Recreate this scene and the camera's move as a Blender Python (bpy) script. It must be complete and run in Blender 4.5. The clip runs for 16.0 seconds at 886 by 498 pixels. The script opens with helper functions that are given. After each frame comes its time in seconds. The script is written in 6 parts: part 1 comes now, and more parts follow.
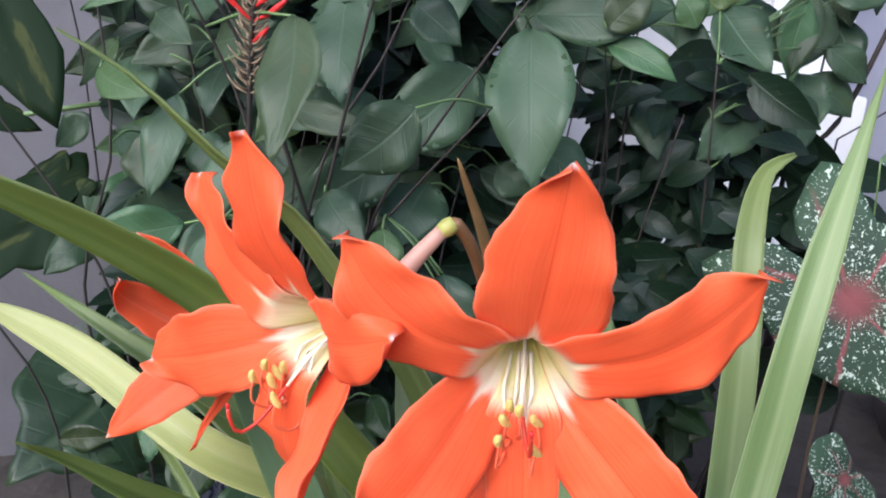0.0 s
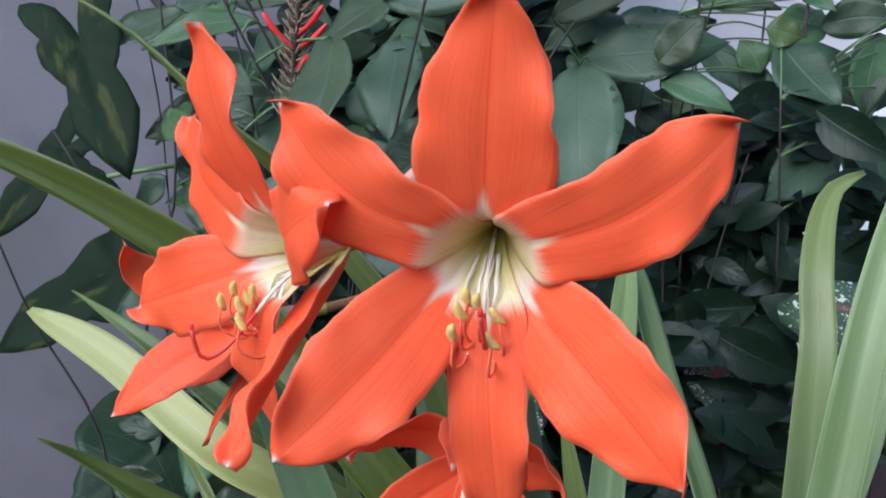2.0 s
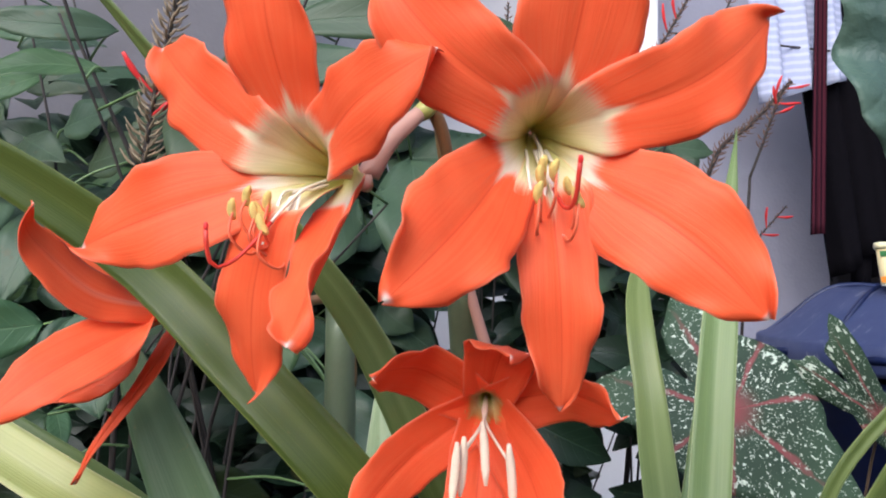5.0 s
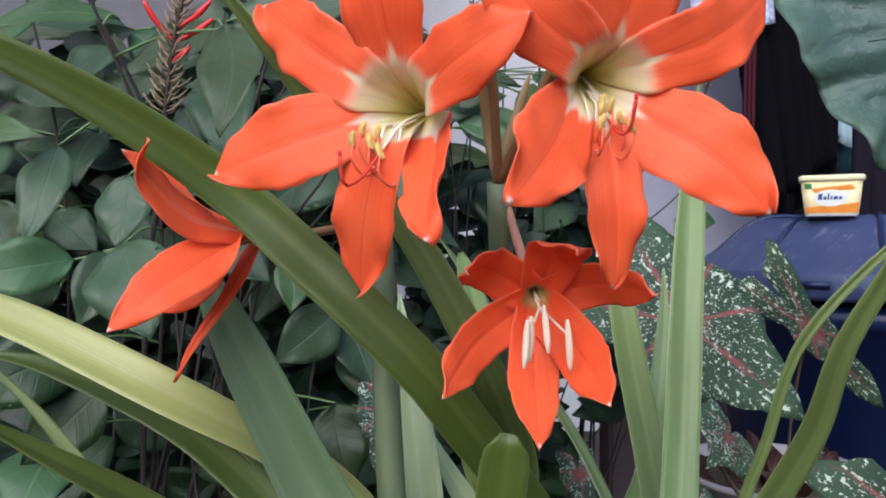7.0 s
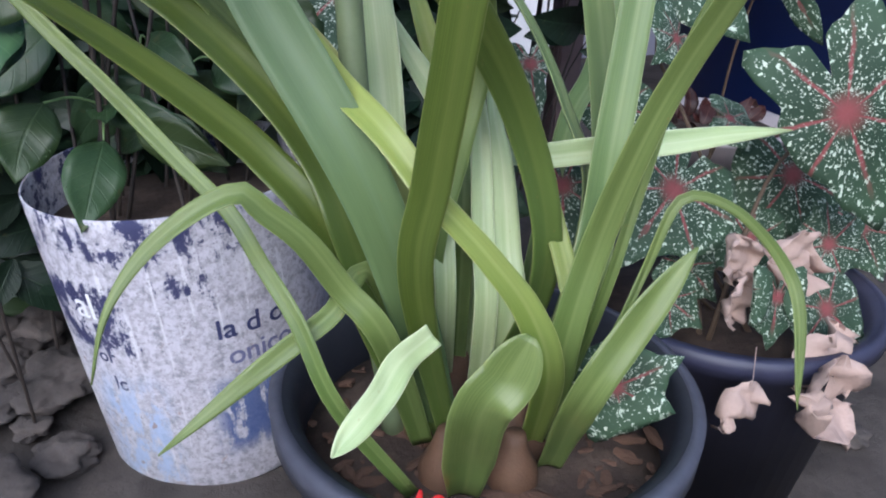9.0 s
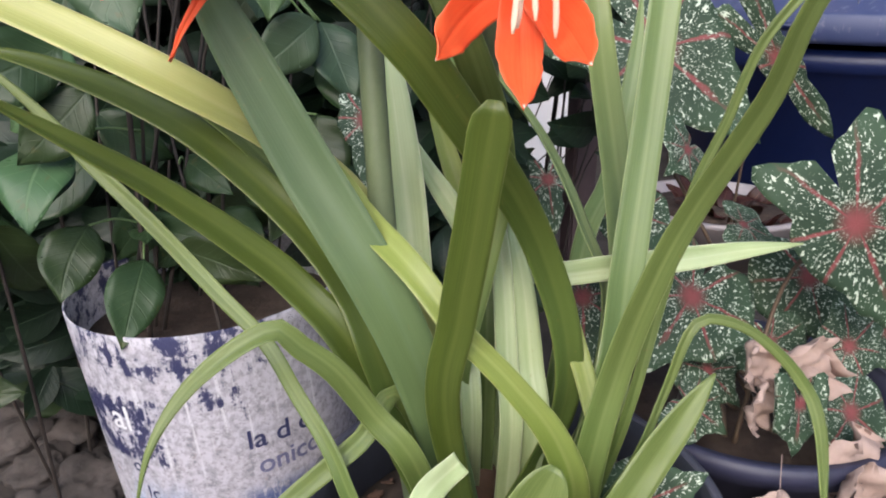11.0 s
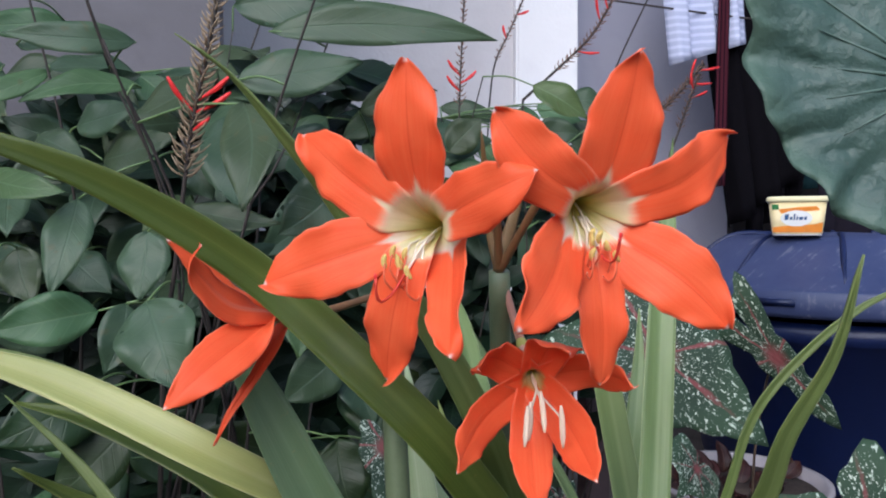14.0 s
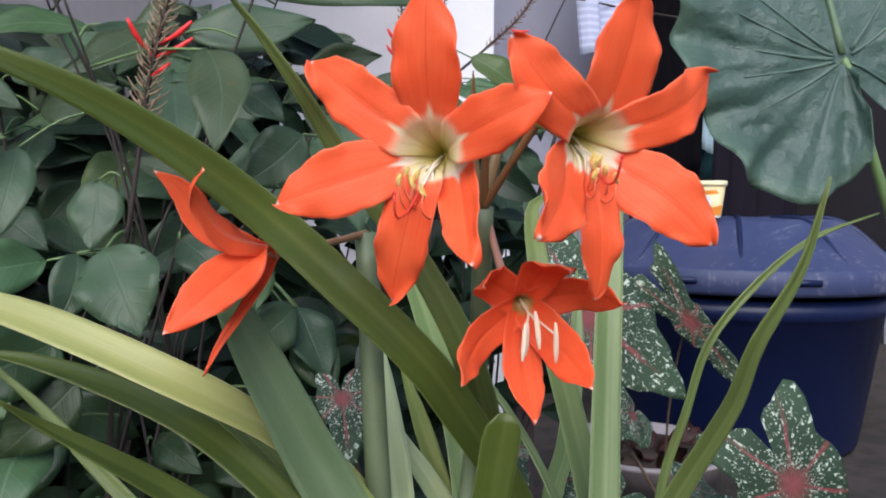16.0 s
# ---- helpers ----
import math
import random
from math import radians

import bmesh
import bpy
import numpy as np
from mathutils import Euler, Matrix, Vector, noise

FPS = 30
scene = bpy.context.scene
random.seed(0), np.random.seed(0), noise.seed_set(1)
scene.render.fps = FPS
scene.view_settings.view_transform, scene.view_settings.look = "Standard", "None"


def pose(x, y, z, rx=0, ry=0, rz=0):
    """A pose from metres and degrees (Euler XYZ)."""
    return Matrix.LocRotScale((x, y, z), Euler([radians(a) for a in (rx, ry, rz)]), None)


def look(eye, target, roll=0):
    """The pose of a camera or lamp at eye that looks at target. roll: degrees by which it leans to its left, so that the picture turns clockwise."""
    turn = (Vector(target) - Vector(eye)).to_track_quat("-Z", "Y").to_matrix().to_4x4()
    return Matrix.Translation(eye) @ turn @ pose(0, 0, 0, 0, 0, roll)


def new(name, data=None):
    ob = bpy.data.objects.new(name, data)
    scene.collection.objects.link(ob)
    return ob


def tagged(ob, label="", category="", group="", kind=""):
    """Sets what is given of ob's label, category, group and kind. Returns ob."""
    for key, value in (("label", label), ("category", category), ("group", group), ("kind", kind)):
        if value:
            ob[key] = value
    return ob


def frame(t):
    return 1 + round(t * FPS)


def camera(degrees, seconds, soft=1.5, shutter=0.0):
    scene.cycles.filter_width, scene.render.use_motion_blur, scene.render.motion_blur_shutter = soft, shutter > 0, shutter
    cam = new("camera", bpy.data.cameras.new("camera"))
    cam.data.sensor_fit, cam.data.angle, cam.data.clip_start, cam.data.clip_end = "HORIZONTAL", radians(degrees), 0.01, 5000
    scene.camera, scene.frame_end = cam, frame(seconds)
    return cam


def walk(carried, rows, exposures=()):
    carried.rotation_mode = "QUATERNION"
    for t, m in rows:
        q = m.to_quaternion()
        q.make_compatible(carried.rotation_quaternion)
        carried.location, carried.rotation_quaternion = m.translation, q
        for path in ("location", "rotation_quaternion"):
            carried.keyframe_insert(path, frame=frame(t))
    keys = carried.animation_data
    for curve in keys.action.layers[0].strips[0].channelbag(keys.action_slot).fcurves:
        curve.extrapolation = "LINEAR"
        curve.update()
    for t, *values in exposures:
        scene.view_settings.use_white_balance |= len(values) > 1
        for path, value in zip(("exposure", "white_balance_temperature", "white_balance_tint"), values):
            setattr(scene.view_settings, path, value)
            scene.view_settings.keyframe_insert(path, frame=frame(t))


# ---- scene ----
cam = camera(61.8, 16.0, soft=2.0)
# seconds, eye, target, roll
PATH = [
    (0, (0.0921, 0.0945, 0.7548), (-0.0254, 1.9890, 0.1246), 1.15),
    (0.5, (0.1106, 0.0878, 0.7493), (-0.1406, 1.9913, 0.1893), 1.27),
    (1, (0.1248, 0.0889, 0.7310), (-0.1740, 2.0066, 0.2481), 1.13),
    (1.5, (0.1347, 0.0914, 0.7116), (-0.2715, 1.9919, 0.2394), -1.16),
    (2, (0.1298, 0.0967, 0.6932), (-0.2388, 2.0293, 0.3336), -1.13),
    (2.5, (0.1179, 0.1037, 0.6678), (-0.1398, 2.0727, 0.4298), 0.40),
    (3, (0.1073, 0.1043, 0.6503), (0.0074, 2.1015, 0.6162), 1.73),
    (3.5, (0.0934, 0.0985, 0.6379), (0.1321, 2.0966, 0.7135), 2.07),
    (3.7, (0.0885, 0.0959, 0.6302), (0.1706, 2.0925, 0.7110), 1.71),
    (5.8, (0.0210, 0.0804, 0.6132), (0.4265, 2.0353, 0.7311), -0.21),
    (6, (0.0178, 0.0752, 0.6144), (0.4335, 2.0253, 0.7695), -0.93),
    (6.5, (-0.0014, 0.0537, 0.6123), (0.4547, 2.0000, 0.6742), -1.01),
    (7, (-0.0187, 0.0410, 0.6023), (0.4690, 1.9798, 0.5453), -0.58),
    (7.5, (-0.0326, 0.0284, 0.5910), (0.4927, 1.9391, 0.3205), -0.14),
    (8, (-0.0273, 0.0223, 0.5778), (0.4833, 1.8682, 0.0014), 0.06),
    (8.5, (-0.0364, 0.0161, 0.5385), (0.5393, 1.7892, -0.1859), 2.16),
    (8.7, (-0.0364, 0.0196, 0.5308), (0.5509, 1.7581, -0.2647), 2.63),
    (9.2, (-0.0306, 0.0223, 0.5316), (0.5331, 1.7222, -0.3586), 1.32),
    (10, (-0.0306, 0.0223, 0.5341), (0.5145, 1.7250, -0.3623), 0.70),
    (10.5, (-0.0306, 0.0223, 0.5511), (0.4989, 1.7598, -0.2859), 0.25),
    (10.8, (-0.0348, 0.0179, 0.5611), (0.5106, 1.7937, -0.1800), 0.52),
    (11, (-0.0371, 0.0166, 0.5700), (0.5047, 1.8118, -0.1255), 0.28),
    (11.5, (-0.0362, 0.0209, 0.6016), (0.4847, 1.8703, 0.0464), -0.08),
    (12, (-0.0404, 0.0226, 0.6305), (0.4770, 1.9102, 0.2189), -1.45),
    (12.5, (-0.0411, 0.0202, 0.6538), (0.4863, 1.9323, 0.3974), -1.75),
    (13, (-0.0467, 0.0149, 0.6548), (0.5068, 1.9257, 0.4482), -1.00),
    (13.5, (-0.0477, 0.0056, 0.6541), (0.4906, 1.9279, 0.5308), -0.41),
    (14, (-0.0484, -0.0051, 0.6506), (0.5024, 1.9164, 0.5847), -0.26),
    (14.5, (-0.0528, -0.0135, 0.6408), (0.4795, 1.9132, 0.5735), -0.56),
    (15, (-0.0654, -0.0134, 0.6261), (0.5652, 1.8831, 0.5507), 0.25),
    (15.5, (-0.0818, -0.0090, 0.6189), (0.6418, 1.8533, 0.5290), 0.41),
    (16, (-0.1014, -0.0058, 0.6189), (0.7010, 1.8241, 0.5302), 0.47),
]
walk(cam, [(t, look(e, g, r)) for t, e, g, r in PATH], [
    (0.0, 0.50, 5550, 11), (1.5, 0.26, 5200, 11), (2.5, 0.10, 5150, 11), (3.0, 0.13, 5200, 10), (3.7, 0.46, 5200, 10), (6.0, 0.16, 6050, 11), (7.0, 0.11, 5600, 11), (8.0, 0.42, 5250, 11),
    (8.6, 0.54, 5300, 10), (10.7, 0.54, 6050, 12), (11.0, 0.56, 6150, 12), (12.0, 0.85, 5800, 11), (12.5, 0.54, 5750, 11), (13.2, 0.14, 5480, 11), (14.5, -0.05, 5550, 11), (16.0, 0.10, 5750, 11)])

# ---- light: bright overcast sky over a walled yard ----
world = bpy.data.worlds.new("sky")
scene.world = world
world.use_nodes = True
wn = world.node_tree
sky = wn.nodes.new("ShaderNodeTexSky")
sky.sky_type, sky.sun_disc = "NISHITA", False
sky.sun_elevation, sky.sun_rotation = radians(34), radians(211)
sky.air_density, sky.dust_density = 1.4, 4.0
wn.links.new(sky.outputs[0], wn.nodes["Background"].inputs[0])
wn.nodes["Background"].inputs[1].default_value = 0.15
sun = new("sun", bpy.data.lights.new("sun", "SUN"))
sun.data.energy, sun.data.angle, sun.data.color = 2.5, radians(64), (0.97, 0.98, 1.0)
sun.matrix_world = look((-2.0, -3.3, 2.6), (0, 0, 0))

# ---- materials ----


class Nodes:
    """Small helper to write node trees as expressions."""

    def __init__(self, name, rough=0.5, spec=0.5):
        self.mat = bpy.data.materials.new(name)
        self.mat.use_nodes = True
        self.nt = self.mat.node_tree
        self.bsdf = self.nt.nodes["Principled BSDF"]
        self.bsdf.inputs["Roughness"].default_value = rough
        self.bsdf.inputs["Specular IOR Level"].default_value = spec

    def node(self, kind, **inputs):
        n = self.nt.nodes.new(kind)
        for k, v in inputs.items():
            self.put(n.inputs[k.replace("_", " ")], v)
        return n

    def put(self, socket, v):
        if isinstance(v, bpy.types.NodeSocket):
            self.nt.links.new(v, socket)
        else:
            socket.default_value = v

    def m(self, op, a, b=0.0, clamp=False):
        n = self.nt.nodes.new("ShaderNodeMath")
        n.operation, n.use_clamp = op, clamp
        self.put(n.inputs[0], a), self.put(n.inputs[1], b)
        return n.outputs[0]

    def step(self, x, lo, hi):
        n = self.nt.nodes.new("ShaderNodeMapRange")
        n.interpolation_type = "SMOOTHSTEP"
        self.put(n.inputs[0], x), self.put(n.inputs[1], lo), self.put(n.inputs[2], hi)
        return n.outputs[0]

    def mix(self, f, a, b):
        n = self.nt.nodes.new("ShaderNodeMix")
        n.data_type = "RGBA"
        self.put(n.inputs[0], f)
        for s, v in ((6, a), (7, b)):
            self.put(n.inputs[s], (*v, 1) if isinstance(v, tuple) and len(v) == 3 else v)
        return n.outputs[2]

    def uv(self):
        n = self.nt.nodes.new("ShaderNodeSeparateXYZ")
        self.put(n.inputs[0], self.node("ShaderNodeUVMap").outputs[0])
        return n.outputs[0], self.m("SUBTRACT", self.m("MULTIPLY", n.outputs[1], 2.0), 1.0)

    def obj(self):
        return self.node("ShaderNodeTexCoord").outputs["Object"]

    def rnd(self):
        return self.node("ShaderNodeObjectInfo").outputs["Random"]

    def noise(self, scale, vec=None, detail=3.0, rough=0.5):
        n = self.node("ShaderNodeTexNoise", Scale=scale, Detail=detail, Roughness=rough)
        self.put(n.inputs["Vector"], vec if vec is not None else self.obj())
        return n.outputs[0]

    def vec(self, x, y, z=0.0):
        n = self.nt.nodes.new("ShaderNodeCombineXYZ")
        for i, v in enumerate((x, y, z)):
            self.put(n.inputs[i], v)
        return n.outputs[0]

    def done(self, color=None, bump=None, strength=0.3, dist=0.002, translucent=0.0, rough=None):
        if color is not None:
            self.put(self.bsdf.inputs["Base Color"], (*color, 1) if isinstance(color, tuple) else color)
        if rough is not None:
            self.put(self.bsdf.inputs["Roughness"], rough)
        if bump is not None:
            b = self.node("ShaderNodeBump", Height=bump, Strength=strength, Distance=dist)
            self.put(self.bsdf.inputs["Normal"], b.outputs[0])
        if translucent != 0.0:
            t = self.nt.nodes.new("ShaderNodeBsdfTranslucent")
            self.put(t.inputs[0], (*color, 1) if isinstance(color, tuple) else color)
            mx = self.nt.nodes.new("ShaderNodeMixShader")
            self.put(mx.inputs[0], translucent)
            self.put(mx.inputs[1], self.bsdf.outputs[0]), self.put(mx.inputs[2], t.outputs[0])
            self.put(self.nt.nodes["Material Output"].inputs[0], mx.outputs[0])
        return self.mat


def plain(name, color, rough=0.5, var=0.25, scale=20.0, metal=0.0, bump=0.15):
    n = Nodes(name, rough)
    a, b = n.noise(scale), n.noise(scale * 6)
    f = n.m("ADD", n.m("MULTIPLY", a, 0.7), n.m("MULTIPLY", b, 0.3))
    n.bsdf.inputs["Metallic"].default_value = metal
    dark = tuple(c * (1 - var) for c in color)
    light = tuple(min(1, c * (1 + var)) for c in color)
    return n.done(n.mix(f, dark, light), b, bump, 0.001)


def leaf_material(name, deep, pale, vein, rough=0.42, lateral=7.0, vein_gain=0.35, translucent=0.18):
    """Green leaf: u runs from stalk to tip, v across; midrib and slanting side veins."""
    n = Nodes(name, rough, 0.34)
    u, v = n.uv()
    av = n.m("ABSOLUTE", v)
    ph = n.m("FRACT", n.m("SUBTRACT", n.m("MULTIPLY", u, lateral), n.m("MULTIPLY", av, 1.6)))
    side = n.m("SUBTRACT", 1.0, n.step(n.m("ABSOLUTE", n.m("SUBTRACT", ph, 0.5)), 0.0, 0.09))
    mid = n.m("SUBTRACT", 1.0, n.step(av, 0.015, 0.07))
    veins = n.m("MAXIMUM", n.m("MULTIPLY", side, 0.45), mid)
    cloud = n.noise(28.0)
    fine = n.noise(220.0)
    tone = n.m("ADD", n.m("MULTIPLY", cloud, 0.55), n.m("MULTIPLY", n.rnd(), 0.5), clamp=True)
    base = n.mix(tone, deep, pale)
    other = n.m("FRACT", n.m("MULTIPLY", n.rnd(), 17.3))
    olive = (deep[1] * 1.35, deep[1] * 1.60, deep[2] * 1.0)
    base = n.mix(n.m("MULTIPLY", n.step(other, 0.45, 1.0), 0.55), base, olive)
    base = n.mix(n.m("MULTIPLY", veins, vein_gain), base, vein)
    blemish = n.step(n.noise(75.0, detail=4.0), 0.66, 0.72)
    base = n.mix(n.m("MULTIPLY", blemish, 0.35), base, (0.10, 0.085, 0.03))
    h = n.m("ADD", n.m("MULTIPLY", veins, -0.7), n.m("MULTIPLY", fine, 0.4))
    quilt = n.m("MULTIPLY", n.m("ABSOLUTE", n.m("SUBTRACT", ph, 0.5)), -0.6)
    return n.done(base, n.m("ADD", h, quilt), 0.40, 0.0014, translucent, n.m("ADD", rough - 0.15, n.m("MULTIPLY", cloud, 0.25)))


def blade_material(name, deep, pale, stripe, sheen=0.30, foot=(0.12, 0.19, 0.045), foot_end=0.42):
    """Strap leaf: fine parallel veins; groove gleam and fold shading painted in."""
    n = Nodes(name, sheen, 0.35)
    u, v = n.uv()
    lines = n.noise(1.0, n.vec(n.m("MULTIPLY", u, 3.0), n.m("MULTIPLY", v, 22.0)), 2.0)
    cloud = n.noise(1.0, n.vec(n.m("MULTIPLY", u, 6.0), n.m("MULTIPLY", v, 1.5), n.m("MULTIPLY", n.rnd(), 9.0)), 3.0)
    base = n.mix(n.m("ADD", n.m("MULTIPLY", cloud, 0.65), n.m("MULTIPLY", n.step(lines, 0.25, 0.75), 0.40), clamp=True), deep, pale)
    base = n.mix(n.m("MULTIPLY", n.m("SUBTRACT", 1.0, n.step(u, foot_end * 0.45, foot_end)), 0.75), base, n.mix(cloud, tuple(c * 0.6 for c in foot), foot))
    # pale stripe painted for the gleam along the middle groove
    groove = n.m("SUBTRACT", 1.0, n.step(n.m("ABSOLUTE", n.m("SUBTRACT", v, 0.08)), 0.02, 0.20))
    edge = n.step(n.m("ABSOLUTE", v), 0.94, 0.99)
    # one half painted lighter, as light falls on the fold
    half = n.m("MULTIPLY", n.step(v, -0.25, 0.35), 0.16)
    base = n.mix(half, base, stripe)
    base = n.mix(n.m("MAXIMUM", n.m("MULTIPLY", groove, 0.22), n.m("MULTIPLY", edge, 0.75)), base, stripe)
    spots = n.step(n.noise(260.0), 0.70, 0.76)
    base = n.mix(n.m("MULTIPLY", spots, 0.25), base, (0.25, 0.16, 0.05))
    return n.done(base, lines, 0.25, 0.0008, 0.15)


def tepal_material(name, rim_color):
    """Orange petal; u is 0 in the throat, 0.5 at the star's rim, 1 at the tip."""
    n = Nodes(name, 0.45, 0.25)
    raw, v = n.uv()
    behind = n.m("LESS_THAN", raw, 0.0)
    u = n.m("ADD", raw, behind)
    av = n.m("ABSOLUTE", v)
    wob = n.m("MULTIPLY", n.m("SUBTRACT", n.noise(60.0), 0.5), 0.10)
    vv = n.m("ADD", n.m("DIVIDE", v, n.m("ADD", 0.35, u)), wob)
    seed = n.m("MULTIPLY", n.rnd(), 40.0)
    streak = n.noise(1.0, n.vec(n.m("MULTIPLY", u, 2.4), n.m("MULTIPLY", vv, 20.0), seed), 3.0, 0.6)
    fine = n.noise(1.0, n.vec(n.m("MULTIPLY", u, 4.0), n.m("MULTIPLY", vv, 60.0), seed), 2.0)
    cloud = n.noise(45.0)
    tone = n.m("ADD", n.m("MULTIPLY", n.step(streak, 0.2, 0.8), 0.30), n.m("MULTIPLY", cloud, 0.70))
    orange = n.mix(tone, (0.96, 0.094, 0.020), (1.0, 0.205, 0.074))
    rib = n.m("SUBTRACT", 1.0, n.step(av, 0.0, 0.030))
    orange = n.mix(n.m("MULTIPLY", rib, 0.50), orange, (0.72, 0.035, 0.008))
    vein = n.m("MULTIPLY", n.step(fine, 0.56, 0.70), n.m("SUBTRACT", 1.0, n.step(u, 0.72, 1.0)))
    orange = n.mix(n.m("MULTIPLY", vein, 0.32), orange, (0.80, 0.055, 0.014))
    # the star: a point along the midrib, a ragged rim of short rays
    point = n.m("MULTIPLY", n.m("SUBTRACT", 1.0, n.step(av, 0.0, 0.22)), 0.055)
    ragged = n.m("MULTIPLY", n.m("SUBTRACT", n.m("ADD", n.m("MULTIPLY", fine, 0.6), n.m("MULTIPLY", streak, 0.4)), 0.5), 0.15)
    reach = n.m("ADD", n.m("ADD", n.m("SUBTRACT", 0.490, n.m("MULTIPLY", av, 0.02)), point), ragged)
    star = n.m("SUBTRACT", 1.0, n.step(n.m("SUBTRACT", u, reach), -0.060, 0.022))
    hair = n.m("MULTIPLY", n.step(fine, 0.54, 0.66), n.m("SUBTRACT", 1.0, n.step(u, 0.48, 0.66)))
    star = n.m("MAXIMUM", star, n.m("MULTIPLY", hair, 0.12))
    mid = n.step(n.m("SUBTRACT", u, n.m("MULTIPLY", av, 0.06)), 0.24, 0.46)
    deep = n.step(n.m("ADD", u, n.m("MULTIPLY", n.m("SUBTRACT", streak, 0.5), 0.20)), 0.10, 0.40)
    pale = n.mix(deep, (0.66, 0.60, 0.14), (0.92, 0.86, 0.48))
    pale = n.mix(mid, pale, rim_color)
    pale = n.mix(n.m("MULTIPLY", n.step(fine, 0.50, 0.62), 0.30), pale, (0.56, 0.48, 0.14))
    seam = n.m("MULTIPLY", n.step(av, 0.45, 0.80), n.m("SUBTRACT", 1.0, n.step(u, 0.30, 0.46)))
    pale = n.mix(n.m("MULTIPLY", seam, 0.30), pale, (0.42, 0.40, 0.09))
    col = n.mix(star, orange, pale)
    # the outside: pale green foot, a light stripe along the midrib
    stripe = n.m("MULTIPLY", n.m("SUBTRACT", 1.0, n.step(av, 0.05, 0.20)), n.m("SUBTRACT", 1.0, n.step(u, 0.35, 0.95)))
    outside = n.mix(n.m("MULTIPLY", stripe, 0.55), orange, (0.90, 0.50, 0.36))
    foot = n.m("SUBTRACT", 1.0, n.step(n.m("ADD", u, n.m("MULTIPLY", n.m("SUBTRACT", fine, 0.5), 0.35)), 0.14, 0.44))
    outside = n.mix(n.m("MULTIPLY", foot, 0.85), outside, n.mix(n.step(fine, 0.42, 0.58), (0.60, 0.16, 0.07), (0.74, 0.66, 0.42)))
    col = n.mix(behind, col, outside)
    # pale petal margin, with its rim highlight painted in
    hem = n.m("MULTIPLY", n.step(av, 0.93, 0.99), 0.30)
    col = n.mix(hem, col, (0.95, 0.40, 0.26))
    tipc = n.m("MULTIPLY", n.step(u, 0.982, 0.997), n.m("SUBTRACT", 1.0, n.step(av, 0.3, 0.9)))
    col = n.mix(tipc, col, (0.95, 0.82, 0.74))
    satin = n.noise(700.0)
    height = n.m("ADD", n.m("ADD", streak, n.m("MULTIPLY", fine, 0.4)), n.m("MULTIPLY", satin, 0.25))
    return n.done(col, height, 0.22, 0.0008, 0.26)


def caladium_material():
    """Dark green leaf with a pink heart and veins, long white flecks, a pale underside."""
    n = Nodes("caladium_leaf", 0.58, 0.22)
    raw, v = n.uv()
    behind = n.step(raw, 1.45, 1.55)
    u = n.m("SUBTRACT", raw, n.m("MULTIPLY", behind, 2.0))
    av = n.m("ABSOLUTE", v)
    y = n.m("MULTIPLY", av, 0.75)
    x = n.m("SUBTRACT", u, 0.30)
    ang = n.m("ARCTAN2", y, x)
    rad = n.m("SQRT", n.m("ADD", n.m("POWER", x, 2.0), n.m("POWER", y, 2.0)))
    wander = n.m("MULTIPLY", n.m("SUBTRACT", n.noise(40.0), 0.5), 0.22)
    ray = n.m("ABSOLUTE", n.m("SUBTRACT", n.m("FRACT", n.m("ADD", n.m("MULTIPLY", n.m("ADD", ang, wander), 1.11), 0.5)), 0.5))
    wide = n.m("SUBTRACT", 0.055, n.m("MULTIPLY", rad, 0.085))
    blur = n.m("ADD", 0.035, n.m("MULTIPLY", n.m("SUBTRACT", 0.35, rad), 0.12))
    veins = n.m("SUBTRACT", 1.0, n.step(n.m("DIVIDE", n.m("SUBTRACT", ray, wide), blur), -0.4, 1.0))
    veins = n.m("MULTIPLY", veins, n.m("SUBTRACT", 1.0, n.step(rad, 0.22, 0.60)))
    heart = n.m("SUBTRACT", 1.0, n.step(rad, 0.02, 0.15))
    pink = n.m("MAXIMUM", veins, heart)
    shift = n.m("MULTIPLY", n.rnd(), 50.0)
    turn = n.m("MULTIPLY", n.m("ARCTAN2", n.m("MULTIPLY", v, 0.75), x), 14.0)
    along = n.m("MULTIPLY", n.m("LOGARITHM", n.m("ADD", rad, 0.06), 2.718), 9.5)
    blots = n.noise(1.0, n.vec(turn, along, shift), 2.5, 0.62)
    crowd = n.m("MULTIPLY", n.m("SUBTRACT", n.noise(55.0), 0.5), 0.20)
    fleck = n.step(n.m("ADD", blots, crowd), 0.600, 0.622)
    small = n.noise(430.0, detail=2.0)
    fleck = n.m("MAXIMUM", fleck, n.m("MULTIPLY", n.step(n.m("ADD", small, crowd), 0.64, 0.67), 0.75))
    fleck = n.m("MULTIPLY", fleck, n.m("MULTIPLY", n.step(rad, 0.05, 0.12), n.m("SUBTRACT", 1.0, n.m("MULTIPLY", veins, 0.6))))
    base = n.mix(n.noise(35.0), (0.016, 0.033, 0.020), (0.046, 0.080, 0.048))
    base = n.mix(n.m("MULTIPLY", n.step(rad, 0.26, 0.50), 0.55), base, (0.062, 0.108, 0.060))
    base = n.mix(n.m("MULTIPLY", pink, 0.65), base, (0.32, 0.065, 0.080))
    base = n.mix(fleck, base, (0.56, 0.63, 0.52))
    base = n.mix(behind, base, n.mix(n.noise(120.0), (0.26, 0.32, 0.24), (0.40, 0.46, 0.36)))
    return n.done(base, n.m("SUBTRACT", n.noise(60.0), n.m("MULTIPLY", veins, 0.6)), 0.4, 0.0015, 0.12)


